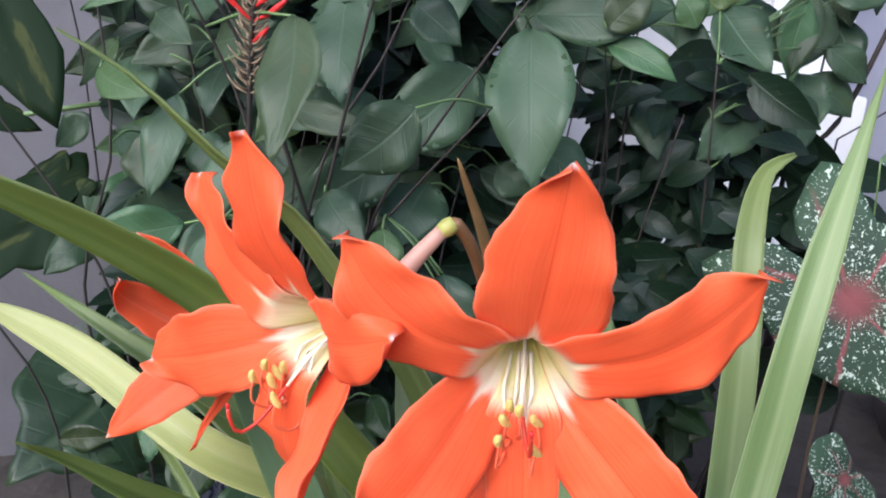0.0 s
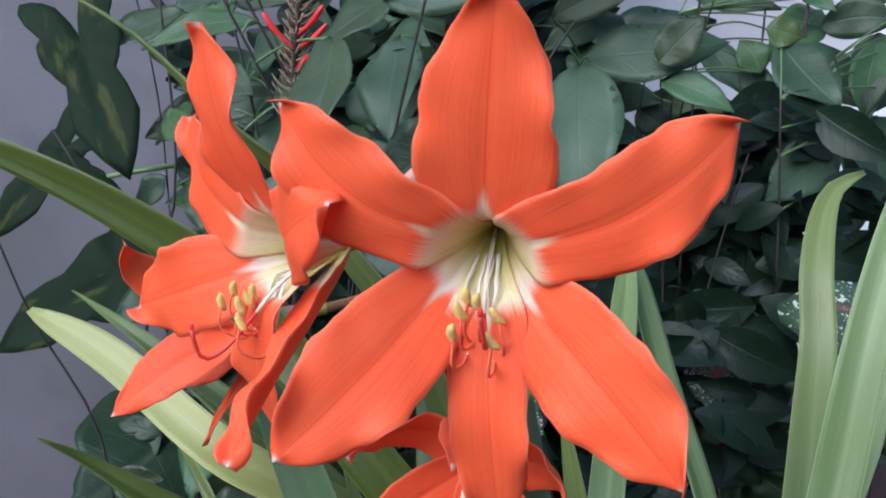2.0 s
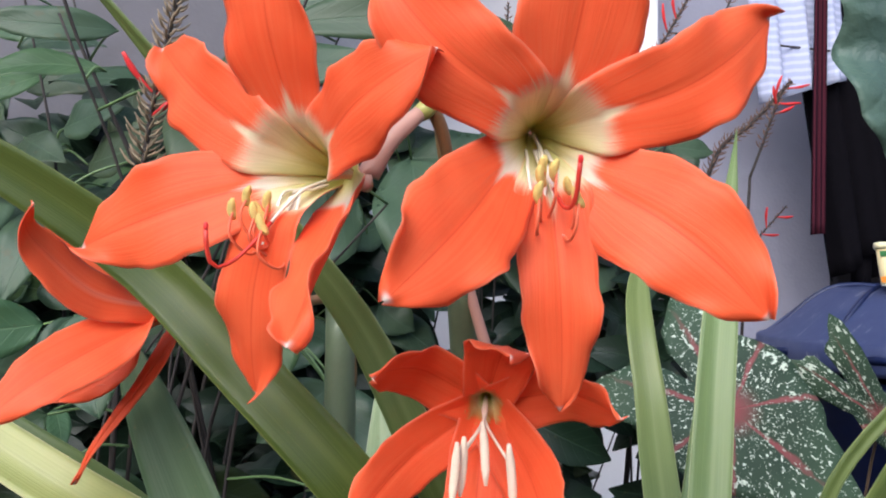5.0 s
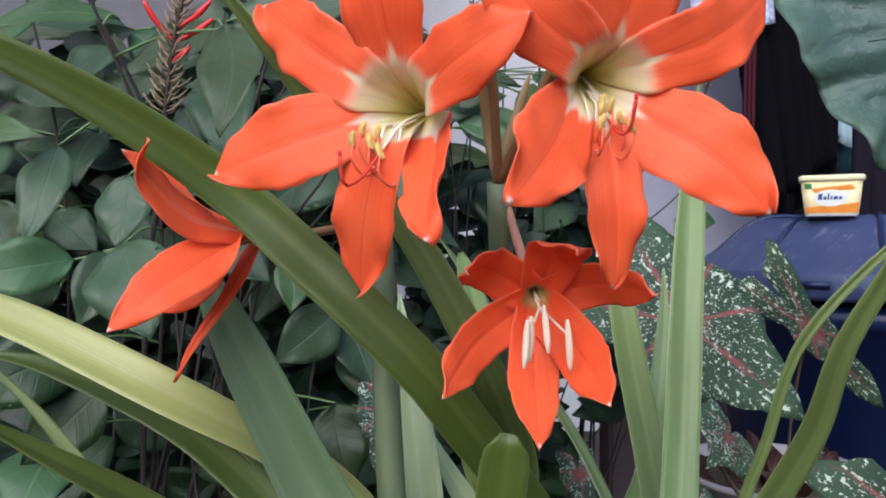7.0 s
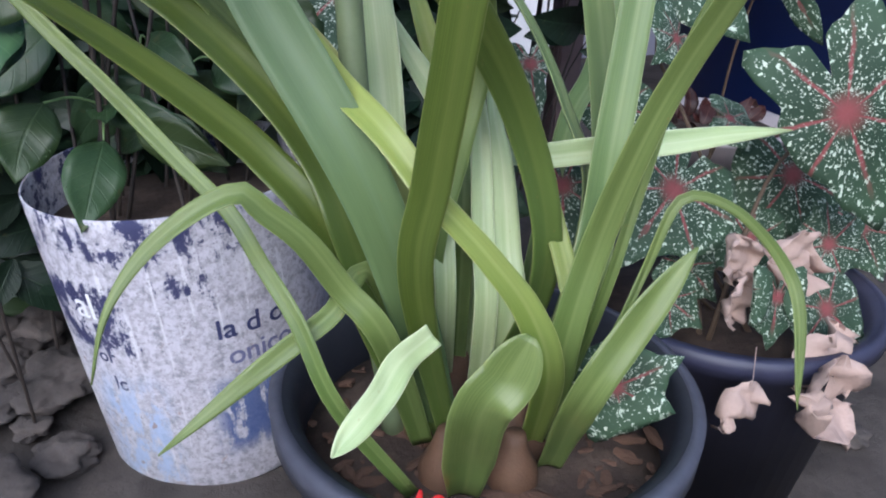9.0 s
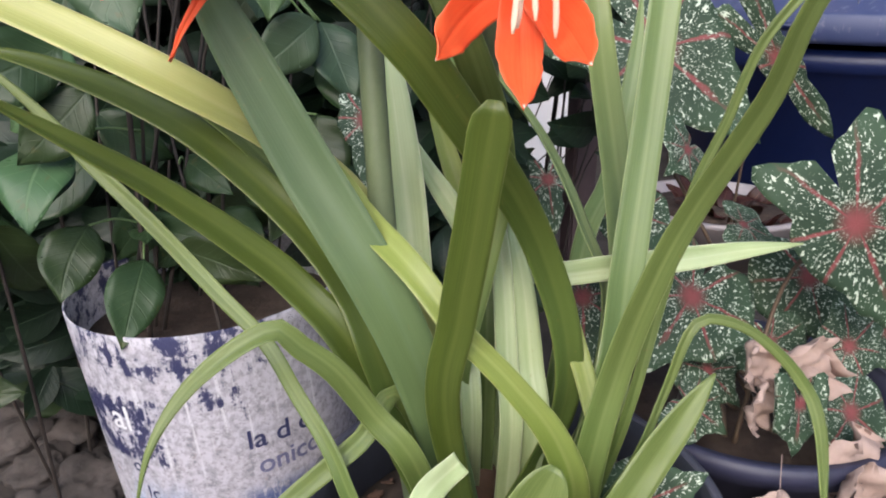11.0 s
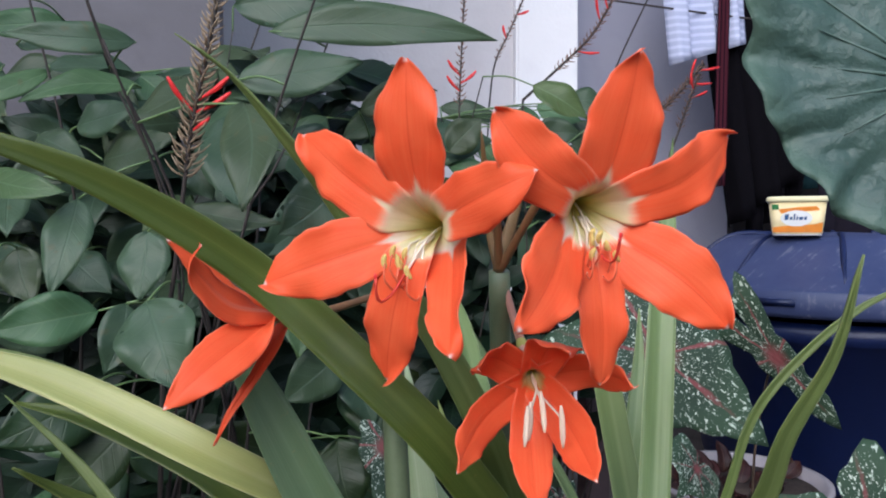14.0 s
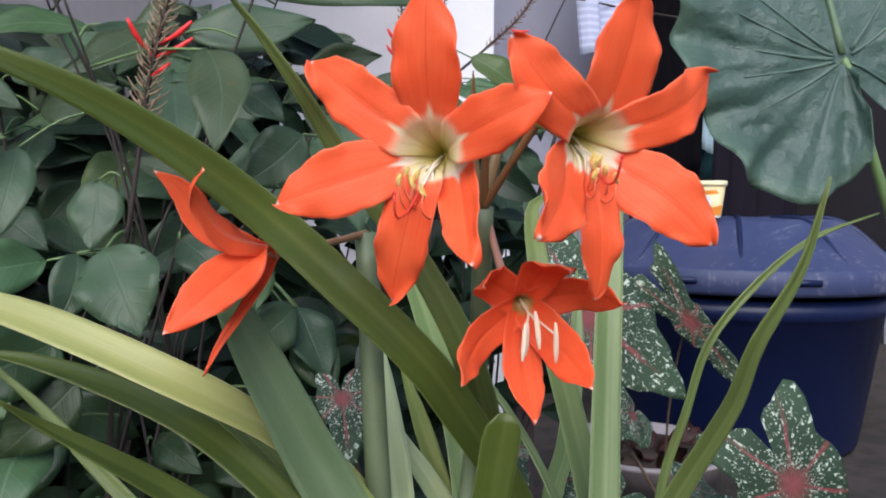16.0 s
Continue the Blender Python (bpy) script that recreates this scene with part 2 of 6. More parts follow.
def wall_material(name, color, stain, spots=0.35, scale=1.0):
    n = Nodes(name, 0.85)
    big, mid, fine = n.noise(2.2 * scale, detail=5.0), n.noise(11.0 * scale, detail=5.0), n.noise(90.0 * scale)
    base = n.mix(n.m("MULTIPLY", n.step(big, 0.42, 0.68), spots), color, stain)
    base = n.mix(n.m("MULTIPLY", n.step(mid, 0.5, 0.75), spots * 0.7), base, stain)
    return n.done(base, n.m("ADD", mid, n.m("MULTIPLY", fine, 0.4)), 0.5, 0.006)


TEPAL = tepal_material("tepal_orange", (0.94, 0.87, 0.60))
TEPAL_LOW = tepal_material("tepal_orange_white_base", (0.90, 0.82, 0.68))
TEPAL_DEEP = tepal_material("tepal_deep_orange", (0.62, 0.30, 0.07))
LEAF = leaf_material("shrub_leaf", (0.018, 0.038, 0.022), (0.086, 0.140, 0.076), (0.12, 0.19, 0.12), vein_gain=0.24)
# low leaves: olive tone, with the shade near the ground painted in
LEAF_LOW = leaf_material("low_shrub_leaf_shaded", (0.010, 0.024, 0.009), (0.040, 0.078, 0.030), (0.10, 0.14, 0.07), vein_gain=0.24)
LEAF_PALE = leaf_material("young_leaf", (0.035, 0.085, 0.035), (0.095, 0.18, 0.08), (0.18, 0.27, 0.14))
LEAF_DARK = leaf_material("pothos_leaf", (0.008, 0.020, 0.007), (0.030, 0.055, 0.014), (0.07, 0.10, 0.025), 0.62)
n = Nodes("elephant_ear_leaf", 0.40, 0.34)
u, v = n.uv()
pucker = n.noise(34.0, detail=4.0, rough=0.6)
cells = n.noise(95.0, detail=3.0)
bloomy = n.noise(9.0, detail=3.0)
ear_col = n.mix(n.m("ADD", n.m("MULTIPLY", bloomy, 0.7), n.m("MULTIPLY", pucker, 0.3)), (0.026, 0.060, 0.048), (0.105, 0.160, 0.136))
ear_col = n.mix(n.m("MULTIPLY", n.step(u, 0.80, 1.0), 0.45), ear_col, (0.13, 0.20, 0.14))
ELEPHANT = n.done(ear_col, n.m("ADD", pucker, n.m("MULTIPLY", cells, 0.15)), 0.70, 0.009, 0.12)
BLADE = blade_material("strap_leaf", (0.074, 0.113, 0.025), (0.179, 0.228, 0.069), (0.274, 0.333, 0.123))
BLADE_GREEN = blade_material("strap_leaf_deep_green", (0.046, 0.086, 0.036), (0.092, 0.142, 0.066), (0.13, 0.19, 0.10), sheen=0.45, foot=(0.175, 0.255, 0.095), foot_end=0.85)
BLADE_DARK = blade_material("strap_leaf_dark", (0.042, 0.070, 0.010), (0.104, 0.138, 0.026), (0.165, 0.195, 0.053))
BLADE_PALE = blade_material("strap_leaf_pale", (0.269, 0.370, 0.146), (0.515, 0.605, 0.336), (0.717, 0.762, 0.504), foot=(0.426, 0.515, 0.246))
BLADE_LIME = blade_material("strap_leaf_lime", (0.144, 0.202, 0.036), (0.313, 0.368, 0.090), (0.418, 0.451, 0.166), foot=(0.157, 0.238, 0.036), foot_end=0.5)
BLADE_SAGE = blade_material("strap_leaf_sage", (0.092, 0.152, 0.045), (0.239, 0.316, 0.115), (0.416, 0.477, 0.224))
BLADE_YELLOW = blade_material("strap_leaf_yellowing", (0.24, 0.28, 0.07), (0.46, 0.46, 0.16), (0.58, 0.56, 0.28), foot=(0.14, 0.20, 0.04), foot_end=0.60)
BLADE_TIPPED = blade_material("strap_leaf_yellow_tip", (0.105, 0.145, 0.040), (0.235, 0.280, 0.090), (0.33, 0.37, 0.16), foot=(0.17, 0.24, 0.09), foot_end=0.80)
CALADIUM = caladium_material()
STEM = plain("green_stem", (0.14, 0.22, 0.08), 0.4, 0.3, 60)
SCAPE = plain("olive_scape", (0.140, 0.178, 0.095), 0.45, 0.25, 70)
TWIG = plain("dark_twig", (0.035, 0.026, 0.022), 0.7, 0.4, 80)
LITTER = plain("bark_litter", (0.085, 0.045, 0.028), 0.9, 0.7, 40, bump=0.4)
BULB = plain("papery_bulb_skin", (0.105, 0.055, 0.030), 0.7, 0.5, 90, bump=0.5)
BRACT = plain("papery_bract", (0.20, 0.12, 0.045), 0.6, 0.4, 90)
PEDICEL = plain("reddish_pedicel", (0.24, 0.12, 0.05), 0.45, 0.35, 90)
n = Nodes("pink_striped_tube", 0.45)
stripes = n.noise(1.0, n.vec(n.m("MULTIPLY", n.uv()[0], 4.0), n.m("MULTIPLY", n.uv()[1], 30.0)), 2.0)
PINK = n.done(n.mix(n.step(stripes, 0.42, 0.58), (0.50, 0.16, 0.09), (0.74, 0.52, 0.42)), stripes, 0.2, 0.0006)
FILAMENT = plain("filament", (0.80, 0.16, 0.07), 0.4, 0.2, 100)
FIL_WHITE = plain("pale_filament", (0.84, 0.76, 0.62), 0.4, 0.1, 100)
RED_STYLE = plain("red_style", (0.66, 0.05, 0.03), 0.4, 0.2, 100)
OVARY = plain("yellow_green_ovary", (0.42, 0.40, 0.10), 0.45, 0.3, 120)
ANTHER = plain("yellow_anther", (0.95, 0.66, 0.20), 0.8, 0.25, 900, bump=0.6)
ANTHER_WHITE = plain("cream_anther", (0.85, 0.68, 0.52), 0.6, 0.12, 600)
RED = plain("red_tubular_flower", (0.78, 0.035, 0.035), 0.4, 0.25, 200)
CALYX_PALE = plain("pale_calyx", (0.30, 0.22, 0.14), 0.6, 0.7, 220)
CALYX = plain("calyx", (0.20, 0.11, 0.075), 0.6, 0.5, 300)
POT_BLACK = plain("black_plastic", (0.018, 0.02, 0.028), 0.45, 0.5, 40)
SOIL = wall_material("soil", (0.045, 0.028, 0.02), (0.10, 0.07, 0.05), 0.7, 12.0)
BIN_BLUE = plain("blue_plastic", (0.005, 0.012, 0.062), 0.42, 0.35, 9)
n = Nodes("sun_faded_blue_plastic", 0.5)
scuff = n.noise(22.0, detail=6.0, rough=0.7)
scratch = n.noise(1.0, n.vec(n.m("MULTIPLY", n.node("ShaderNodeSeparateXYZ", Vector=n.obj()).outputs[0], 14.0), n.m("MULTIPLY", n.node("ShaderNodeSeparateXYZ", Vector=n.obj()).outputs[1], 120.0)), 4.0)
lid_col = n.mix(scuff, (0.022, 0.034, 0.115), (0.065, 0.080, 0.165))
lid_col = n.mix(n.m("MULTIPLY", n.step(n.m("MULTIPLY", scuff, scratch), 0.30, 0.40), 0.6), lid_col, (0.20, 0.20, 0.26))
LID_BLUE = n.done(lid_col, scuff, 0.2, 0.001)
WALL_L = wall_material("lilac_grey_plaster", (0.140, 0.131, 0.148), (0.09, 0.085, 0.09), 0.7)
WALL_W = wall_material("white_plaster", (0.80, 0.79, 0.82), (0.66, 0.65, 0.69), 0.3)
WALL_G = wall_material("grey_panel", (0.56, 0.54, 0.57), (0.42, 0.40, 0.43), 0.4)
WALL_V = wall_material("lavender_wall", (0.34, 0.34, 0.43), (0.25, 0.25, 0.33), 0.35)
EARTH = wall_material("bare_earth", (0.060, 0.049, 0.043), (0.028, 0.022, 0.019), 0.8, 6.0)
STONE = wall_material("rubble_stone", (0.085, 0.070, 0.064), (0.030, 0.025, 0.023), 0.7, 9.0)
CLOTH_BLACK = plain("black_cloth", (0.004, 0.0035, 0.005), 0.95, 0.4, 60, bump=0.4)
DRY = plain("dry_leaf", (0.40, 0.29, 0.25), 0.8, 0.35, 50, bump=0.5)
WOOD = plain("dark_wood", (0.115, 0.078, 0.082), 0.7, 0.4, 30)


# ---- mesh helpers ----
def part(name, bm, material, parent=None, label=""):
    me = bpy.data.meshes.new(name)
    bm.to_mesh(me)
    bm.free()
    for p in me.polygons:
        p.use_smooth = True
    for m in material if isinstance(material, (list, tuple)) else [material]:
        me.materials.append(m)
    ob = new(name, me)
    if parent is not None:
        ob.parent = parent
    return tagged(ob, label)


def thing(name, label, category, group="", kind=""):
    return tagged(new(name), label, category, group, kind)


def V(p):
    return Vector(p)


def spline(points, count):
    """Points evenly along a smooth curve through the given ones."""
    p = [V(q) for q in points]
    p = [p[0] * 2 - p[1], *p, p[-1] * 2 - p[-2]]
    fine = []
    for a, b, c, d in zip(p, p[1:], p[2:], p[3:]):
        for i in range(16):
            s = i / 16
            fine.append(0.5 * (2 * b + (c - a) * s + (2 * a - 5 * b + 4 * c - d) * s * s + (3 * b - a - 3 * c + d) * s ** 3))
    fine.append(p[-2])
    acc = [0.0]
    for a, b in zip(fine, fine[1:]):
        acc.append(acc[-1] + (b - a).length)
    out, k = [], 0
    for i in range(count):
        want = acc[-1] * i / (count - 1)
        while k < len(fine) - 2 and acc[k + 1] < want:
            k += 1
        f = (want - acc[k]) / max(acc[k + 1] - acc[k], 1e-9)
        out.append(fine[k].lerp(fine[k + 1], min(max(f, 0), 1)))
    return out


def shell(grid, thick, us=None, back=None):
    """A closed sheet of the given thickness over a grid of points; uv: along, across."""
    bm = bmesh.new()
    uvl = bm.loops.layers.uv.new("uv")
    rows, cols = len(grid), len(grid[0])
    us = us or [i / (rows - 1) for i in range(rows)]
    layer = []
    for side in (0.5, -0.5):
        lay = []
        for i, row in enumerate(grid):
            line = []
            for j, p in enumerate(row):
                du = grid[min(i + 1, rows - 1)][j] - grid[max(i - 1, 0)][j]
                dv = row[min(j + 1, cols - 1)] - row[max(j - 1, 0)]
                nrm = du.cross(dv)
                nrm = nrm.normalized() if nrm.length > 1e-12 else Vector((0, 0, 1))
                rim = 0.25 if j in (0, cols - 1) or i == rows - 1 else 1.0
                line.append(bm.verts.new(p + nrm * thick * side * rim))
            lay.append(line)
        layer.append(lay)

    def quad(vs, uvs):
        try:
            f = bm.faces.new(vs)
        except ValueError:
            return
        for loop, w in zip(f.loops, uvs):
            loop[uvl].uv = w
    for k, lay in enumerate(layer):
        for i in range(rows - 1):
            for j in range(cols - 1):
                idx = [(i, j), (i + 1, j), (i + 1, j + 1), (i, j + 1)]
                idx = idx if k == 0 else idx[::-1]
                quad([lay[a][b] for a, b in idx], [((us if k == 0 or back is None else back)[a], b / (cols - 1)) for a, b in idx])
    top, bot = layer
    for i in range(rows - 1):
        for j, flip in ((0, False), (cols - 1, True)):
            idx = [(top, i), (bot, i), (bot, i + 1), (top, i + 1)]
            idx = idx[::-1] if flip else idx
            quad([l[a][j] for l, a in idx], [(us[a], j / (cols - 1)) for l, a in idx])
    for j in range(cols - 1):
        for i in (0, rows - 1):
            idx = [(top, j), (top, j + 1), (bot, j + 1), (bot, j)]
            idx = idx if i == 0 else idx[::-1]
            quad([l[i][b] for l, b in idx], [(us[i], b / (cols - 1)) for l, b in idx])
    return bm


def tube(points, radii, sides=10, count=20, bm=None):
    """A round stem along a smooth curve; radii are spread along it."""
    bm = bm or bmesh.new()
    path = spline(points, count)
    rings, ref = [], Vector((0.3, 0.2, 0.93))
    for i, p in enumerate(path):
        t = (path[min(i + 1, count - 1)] - path[max(i - 1, 0)]).normalized()
        if abs(t.dot(ref)) > 0.95:
            ref = Vector((0.9, 0.3, 0.1))
        x = t.cross(ref).normalized()
        y = t.cross(x)
        f = i / (count - 1) * (len(radii) - 1)
        k = min(int(f), len(radii) - 2)
        r = radii[k] + (radii[k + 1] - radii[k]) * (f - k)
        rings.append([bm.verts.new(p + (x * math.cos(a) + y * math.sin(a)) * r) for a in (2 * math.pi * s / sides for s in range(sides))])
    for a, b in zip(rings, rings[1:]):
        for s in range(sides):
            bm.faces.new((a[s], a[(s + 1) % sides], b[(s + 1) % sides], b[s]))
    bm.faces.new(rings[0][::-1]), bm.faces.new(rings[-1])
    return bm


def lathe(profile, center=(0, 0, 0), sides=48, closed=False):
    """A turned body from (radius, height) pairs."""
    bm = bmesh.new()
    c = V(center)
    rings = [[bm.verts.new(c + Vector((r * math.cos(a), r * math.sin(a), z))) for a in (2 * math.pi * s / sides for s in range(sides))] for r, z in profile]
    pairs = list(zip(rings, rings[1:])) + ([(rings[-1], rings[0])] if closed else [])
    for a, b in pairs:
        for s in range(sides):
            bm.faces.new((a[s], a[(s + 1) % sides], b[(s + 1) % sides], b[s]))
    if not closed:
        bm.faces.new(rings[0][::-1]), bm.faces.new(rings[-1])
    return bm


def box(lo, hi, bevel=0.0):
    bm = bmesh.new()
    bmesh.ops.create_cube(bm, size=1.0)
    for v in bm.verts:
        v.co = Vector([(a + b) / 2 + c * (b - a) for a, b, c in zip(lo, hi, v.co)])
    if bevel:
        bmesh.ops.bevel(bm, geom=bm.edges[:], offset=bevel, segments=2, affect="EDGES")
    return bm


def flat(ob):
    for p in ob.data.polygons:
        p.use_smooth = False
    return ob


# ---- the setting ----
bm = bmesh.new()
size, steps = 6.0, 120
grid = [[bm.verts.new((-3 + size * i / steps, -3 + size * j / steps, 0.012 * (noise.noise((i * 0.35, j * 0.35, 0)) + 0.5 * noise.noise((i * 1.1, j * 1.1, 3))))) for j in range(steps + 1)] for i in range(steps + 1)]
for i in range(steps):
    for j in range(steps):
        bm.faces.new((grid[i][j], grid[i + 1][j], grid[i + 1][j + 1], grid[i][j + 1]))
far = [bm.verts.new((x, y, -0.02)) for x, y in ((-80, -80), (80, -80), (80, 80), (-80, 80))]
rim = [grid[0][0], grid[steps][0], grid[steps][steps], grid[0][steps]]
edges = [[grid[i][0] for i in range(steps + 1)], [grid[steps][j] for j in range(steps + 1)], [grid[i][steps] for i in range(steps, -1, -1)], [grid[0][j] for j in range(steps, -1, -1)]]
for k in range(4):
    bm.faces.new([far[k], far[(k + 1) % 4], *edges[k][::-1]])
tagged(part("ground", bm, EARTH), "bare dark earth strewn with rubble and dry litter", "ground", kind="structure")

WL = 1.14
tagged(flat(part("wall_left", box((-3.2, WL, -0.05), (-0.06, WL + 0.15, 2.6)), WALL_L)), "stained lilac-grey plastered yard wall", "wall", kind="structure")
WR = 2.1
x1, x2, x3 = (0.789, 2.100, 1.158)[0], (0.994, 2.100, 1.168)[0], (1.802, 2.450, 1.286)[0]
tagged(flat(part("wall_return", box((-0.18, WL + 0.152, -0.05), (-0.06, WR + 0.028, 2.6)), WALL_L)), "lilac-grey plastered return of the yard wall", "wall", kind="structure")
tagged(flat(part("wall_panel", box((-0.18, WR + 0.03, -0.05), (x1, WR + 0.2, 2.8)), WALL_G)), "pale grey painted wall panel", "wall", kind="structure")
tagged(flat(part("wall_pillar", box((x1, WR, -0.05), (x2, WR + 0.35, 2.8), 0.006), WALL_W)), "bright white painted pillar", "pillar", kind="structure")
tagged(flat(part("wall_recess", box((x2, WR + 0.352, -0.05), (x3, WR + 0.5, 2.8)), WALL_V)), "lavender-grey wall of a shaded recess", "wall", kind="structure")
tagged(flat(part("wall_right", box((3.4, -1.0, -0.05), (3.55, WR + 2.5, 2.8)), WALL_V)), "lavender-grey side wall of the yard", "wall", kind="structure")
tagged(flat(part("plinth", box((0.55, WR - 0.06, -0.05), (1.03, WR - 0.002, 0.55), 0.004), WALL_W)), "low white painted plinth against the wall", "plinth", kind="structure")
# two unseen walls added to hold back low light and close the yard
tagged(flat(part("screen_wall_back", box((-3.2, -3.15, -0.05), (3.55, -3.0, 1.5)), WALL_G)), "unseen low grey wall added behind the camera to screen low light", "wall", kind="structure")
tagged(flat(part("screen_wall_side", box((-3.35, -2.998, -0.05), (-3.2, WL - 0.002, 1.5)), WALL_L)), "unseen stained lilac-grey wall added at the side to screen low light", "wall", kind="structure")
# room behind the open doorway; its gloom is painted on as near black
ROOM = plain("room_gloom", (0.018, 0.016, 0.022), 0.9, 0.3, 3)
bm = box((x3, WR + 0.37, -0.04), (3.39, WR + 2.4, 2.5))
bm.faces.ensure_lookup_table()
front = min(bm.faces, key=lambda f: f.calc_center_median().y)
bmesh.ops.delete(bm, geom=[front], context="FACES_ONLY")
tagged(flat(part("inner_room", bm, ROOM)), "room behind the open doorway, its gloom put into near-black walls", "room", kind="structure")
tagged(flat(part("lintel", box((x3, WR + 0.354, 2.1), (3.39, WR + 0.5, 2.8)), WALL_V)), "lavender-grey wall over the doorway", "wall", kind="structure")
tagged(flat(part("roof_slab", box((x1, WR + 0.1, 2.802), (3.55, WR + 2.5, 2.9)), WALL_G)), "grey roof slab over the recess and room", "roof", kind="structure")

# ---- pots ----
POT = (0.135, 0.415, 0.0)
pot = thing("plant_pot", "round black plastic pot standing on the earth", "plant pot")
part("body", lathe([(0.10, 0.005), (0.105, 0.0), (0.135, 0.205), (0.146, 0.207), (0.147, 0.226), (0.139, 0.228), (0.130, 0.222), (0.126, 0.17), (0.098, 0.012)], POT, closed=True), POT_BLACK, pot)
# scuffed rim, its grey paled to paint the plastic's sheen
RIM_GREY = plain("scuffed_sheen_plastic", (0.060, 0.062, 0.085), 0.5, 0.5, 60)
part("rim", lathe([(0.1375, 0.2055), (0.1468, 0.2055), (0.1478, 0.2268), (0.1392, 0.2290)], POT, 64, closed=True), RIM_GREY, pot, "scuffed grey rim with its sheen painted in")
soil = tagged(part("potting_soil", lathe([(0.0005, 0.03), (0.125, 0.03), (0.127, 0.178), (0.09, 0.187), (0.04, 0.183), (0.0005, 0.186)], POT), SOIL), "dark crumbly potting soil in the black pot", "soil")

rng0 = random.Random(3)
bm = bmesh.new()
for k in range(260):
    a, r0 = rng0.uniform(0, 6.28), 0.122 * rng0.random() ** 0.5
    c = Vector((POT[0] + r0 * math.cos(a), POT[1] + r0 * math.sin(a), 0.186))
    q = rng0.uniform(0.0015, 0.0055)
    turn = Matrix.Translation(c) @ Matrix.Rotation(rng0.uniform(0, 6), 4, "Z") @ Matrix.Rotation(rng0.uniform(-0.5, 0.5), 4, "X") @ Matrix.Diagonal((q * rng0.uniform(1, 3), q, q * 0.5, 1))
    bmesh.ops.create_icosphere(bm, subdivisions=1, radius=1.0, matrix=turn)
tagged(flat(part("soil_litter", bm, LITTER)), "bits of bark, husk and crumbs on the potting soil", "litter", kind="stuff")

BUCKET = (-0.061, 0.72, 0.0)
n = Nodes("paint_spattered_white_plastic", 0.55)
co = n.node("ShaderNodeSeparateXYZ", Vector=n.obj())
bx, bz = co.outputs[0], co.outputs[2]


def band(x, lo, hi, soft=0.012):
    return n.m("MULTIPLY", n.step(x, lo - soft, lo + soft), n.m("SUBTRACT", 1.0, n.step(x, hi - soft, hi + soft)))


drip = n.noise(1.0, n.vec(n.m("MULTIPLY", bx, 90.0), n.m("MULTIPLY", bz, 22.0)), 5.0, 0.65)
blot = n.noise(48.0, detail=9.0, rough=0.78)
fleck = n.noise(240.0, detail=5.0, rough=0.65)
navy = n.m("MAXIMUM", n.m("MULTIPLY", band(bz, 0.245, 0.30), n.m("SUBTRACT", 1.0, n.m("MULTIPLY", n.step(bx, -0.03, 0.02), 0.45))), n.m("MULTIPLY", band(bz, 0.165, 0.235), n.m("SUBTRACT", 1.0, n.step(bx, -0.125, -0.09))))
navy = n.m("MAXIMUM", navy, n.m("MULTIPLY", band(bz, 0.205, 0.26, 0.03), band(bx, -0.10, -0.03, 0.03)))
navy_box = n.m("MULTIPLY", band(bz, 0.160, 0.240), band(bx, -0.185, -0.115))
navy_mask = n.step(n.m("ADD", n.m("ADD", n.m("MULTIPLY", drip, 0.45), n.m("MULTIPLY", blot, 0.55)), n.m("MAXIMUM", n.m("MULTIPLY", navy, 0.15), n.m("MULTIPLY", navy_box, 0.175))), 0.645, 0.690)
ragged = n.m("ADD", n.m("MULTIPLY", drip, 0.6), n.m("MULTIPLY", blot, 0.4))
blue_mask = n.m("MULTIPLY", n.step(ragged, 0.43, 0.50), n.m("MULTIPLY", band(bz, 0.045, 0.125), band(bx, -0.062, 0.015)))
sky_mask = n.m("MULTIPLY", n.step(ragged, 0.44, 0.54), n.m("MULTIPLY", band(bz, 0.0, 0.125, 0.03), band(bx, -0.16, -0.105)))
crust = n.noise(130.0, detail=6.0, rough=0.7)
col = n.mix(n.step(crust, 0.40, 0.62), (0.60, 0.58, 0.65), (0.39, 0.375, 0.43))
col = n.mix(n.m("MULTIPLY", n.step(n.m("ADD", n.m("MULTIPLY", crust, 0.6), n.m("MULTIPLY", drip, 0.4)), 0.56, 0.60), 0.45), col, (0.20, 0.19, 0.23))
streaky = n.noise(1.0, n.vec(n.m("MULTIPLY", bx, 160.0), n.m("MULTIPLY", bz, 7.0)), 3.0, 0.5)
col = n.mix(n.m("MULTIPLY", n.step(streaky, 0.60, 0.68), 0.7), col, (0.76, 0.75, 0.80))
col = n.mix(n.m("MULTIPLY", n.step(fleck, 0.57, 0.64), 0.6), col, (0.22, 0.21, 0.24))
col = n.mix(n.m("MULTIPLY", sky_mask, 0.75), col, (0.40, 0.52, 0.76))
col = n.mix(n.m("MULTIPLY", blue_mask, 0.9), col, (0.055, 0.095, 0.27))
col = n.mix(navy_mask, col, (0.035, 0.038, 0.11))
rust = n.m("MULTIPLY", n.step(n.noise(55.0), 0.66, 0.72), band(bz, 0.0, 0.16, 0.04))
col = n.mix(n.m("MULTIPLY", rust, 0.7), col, (0.28, 0.14, 0.08))
BUCKET_MAT = n.done(col, n.m("ADD", blot, n.m("MULTIPLY", crust, 0.9)), 0.8, 0.003)
bucket = thing("paint_bucket", "old white paint bucket with peeling blue print, used as a planter", "bucket")
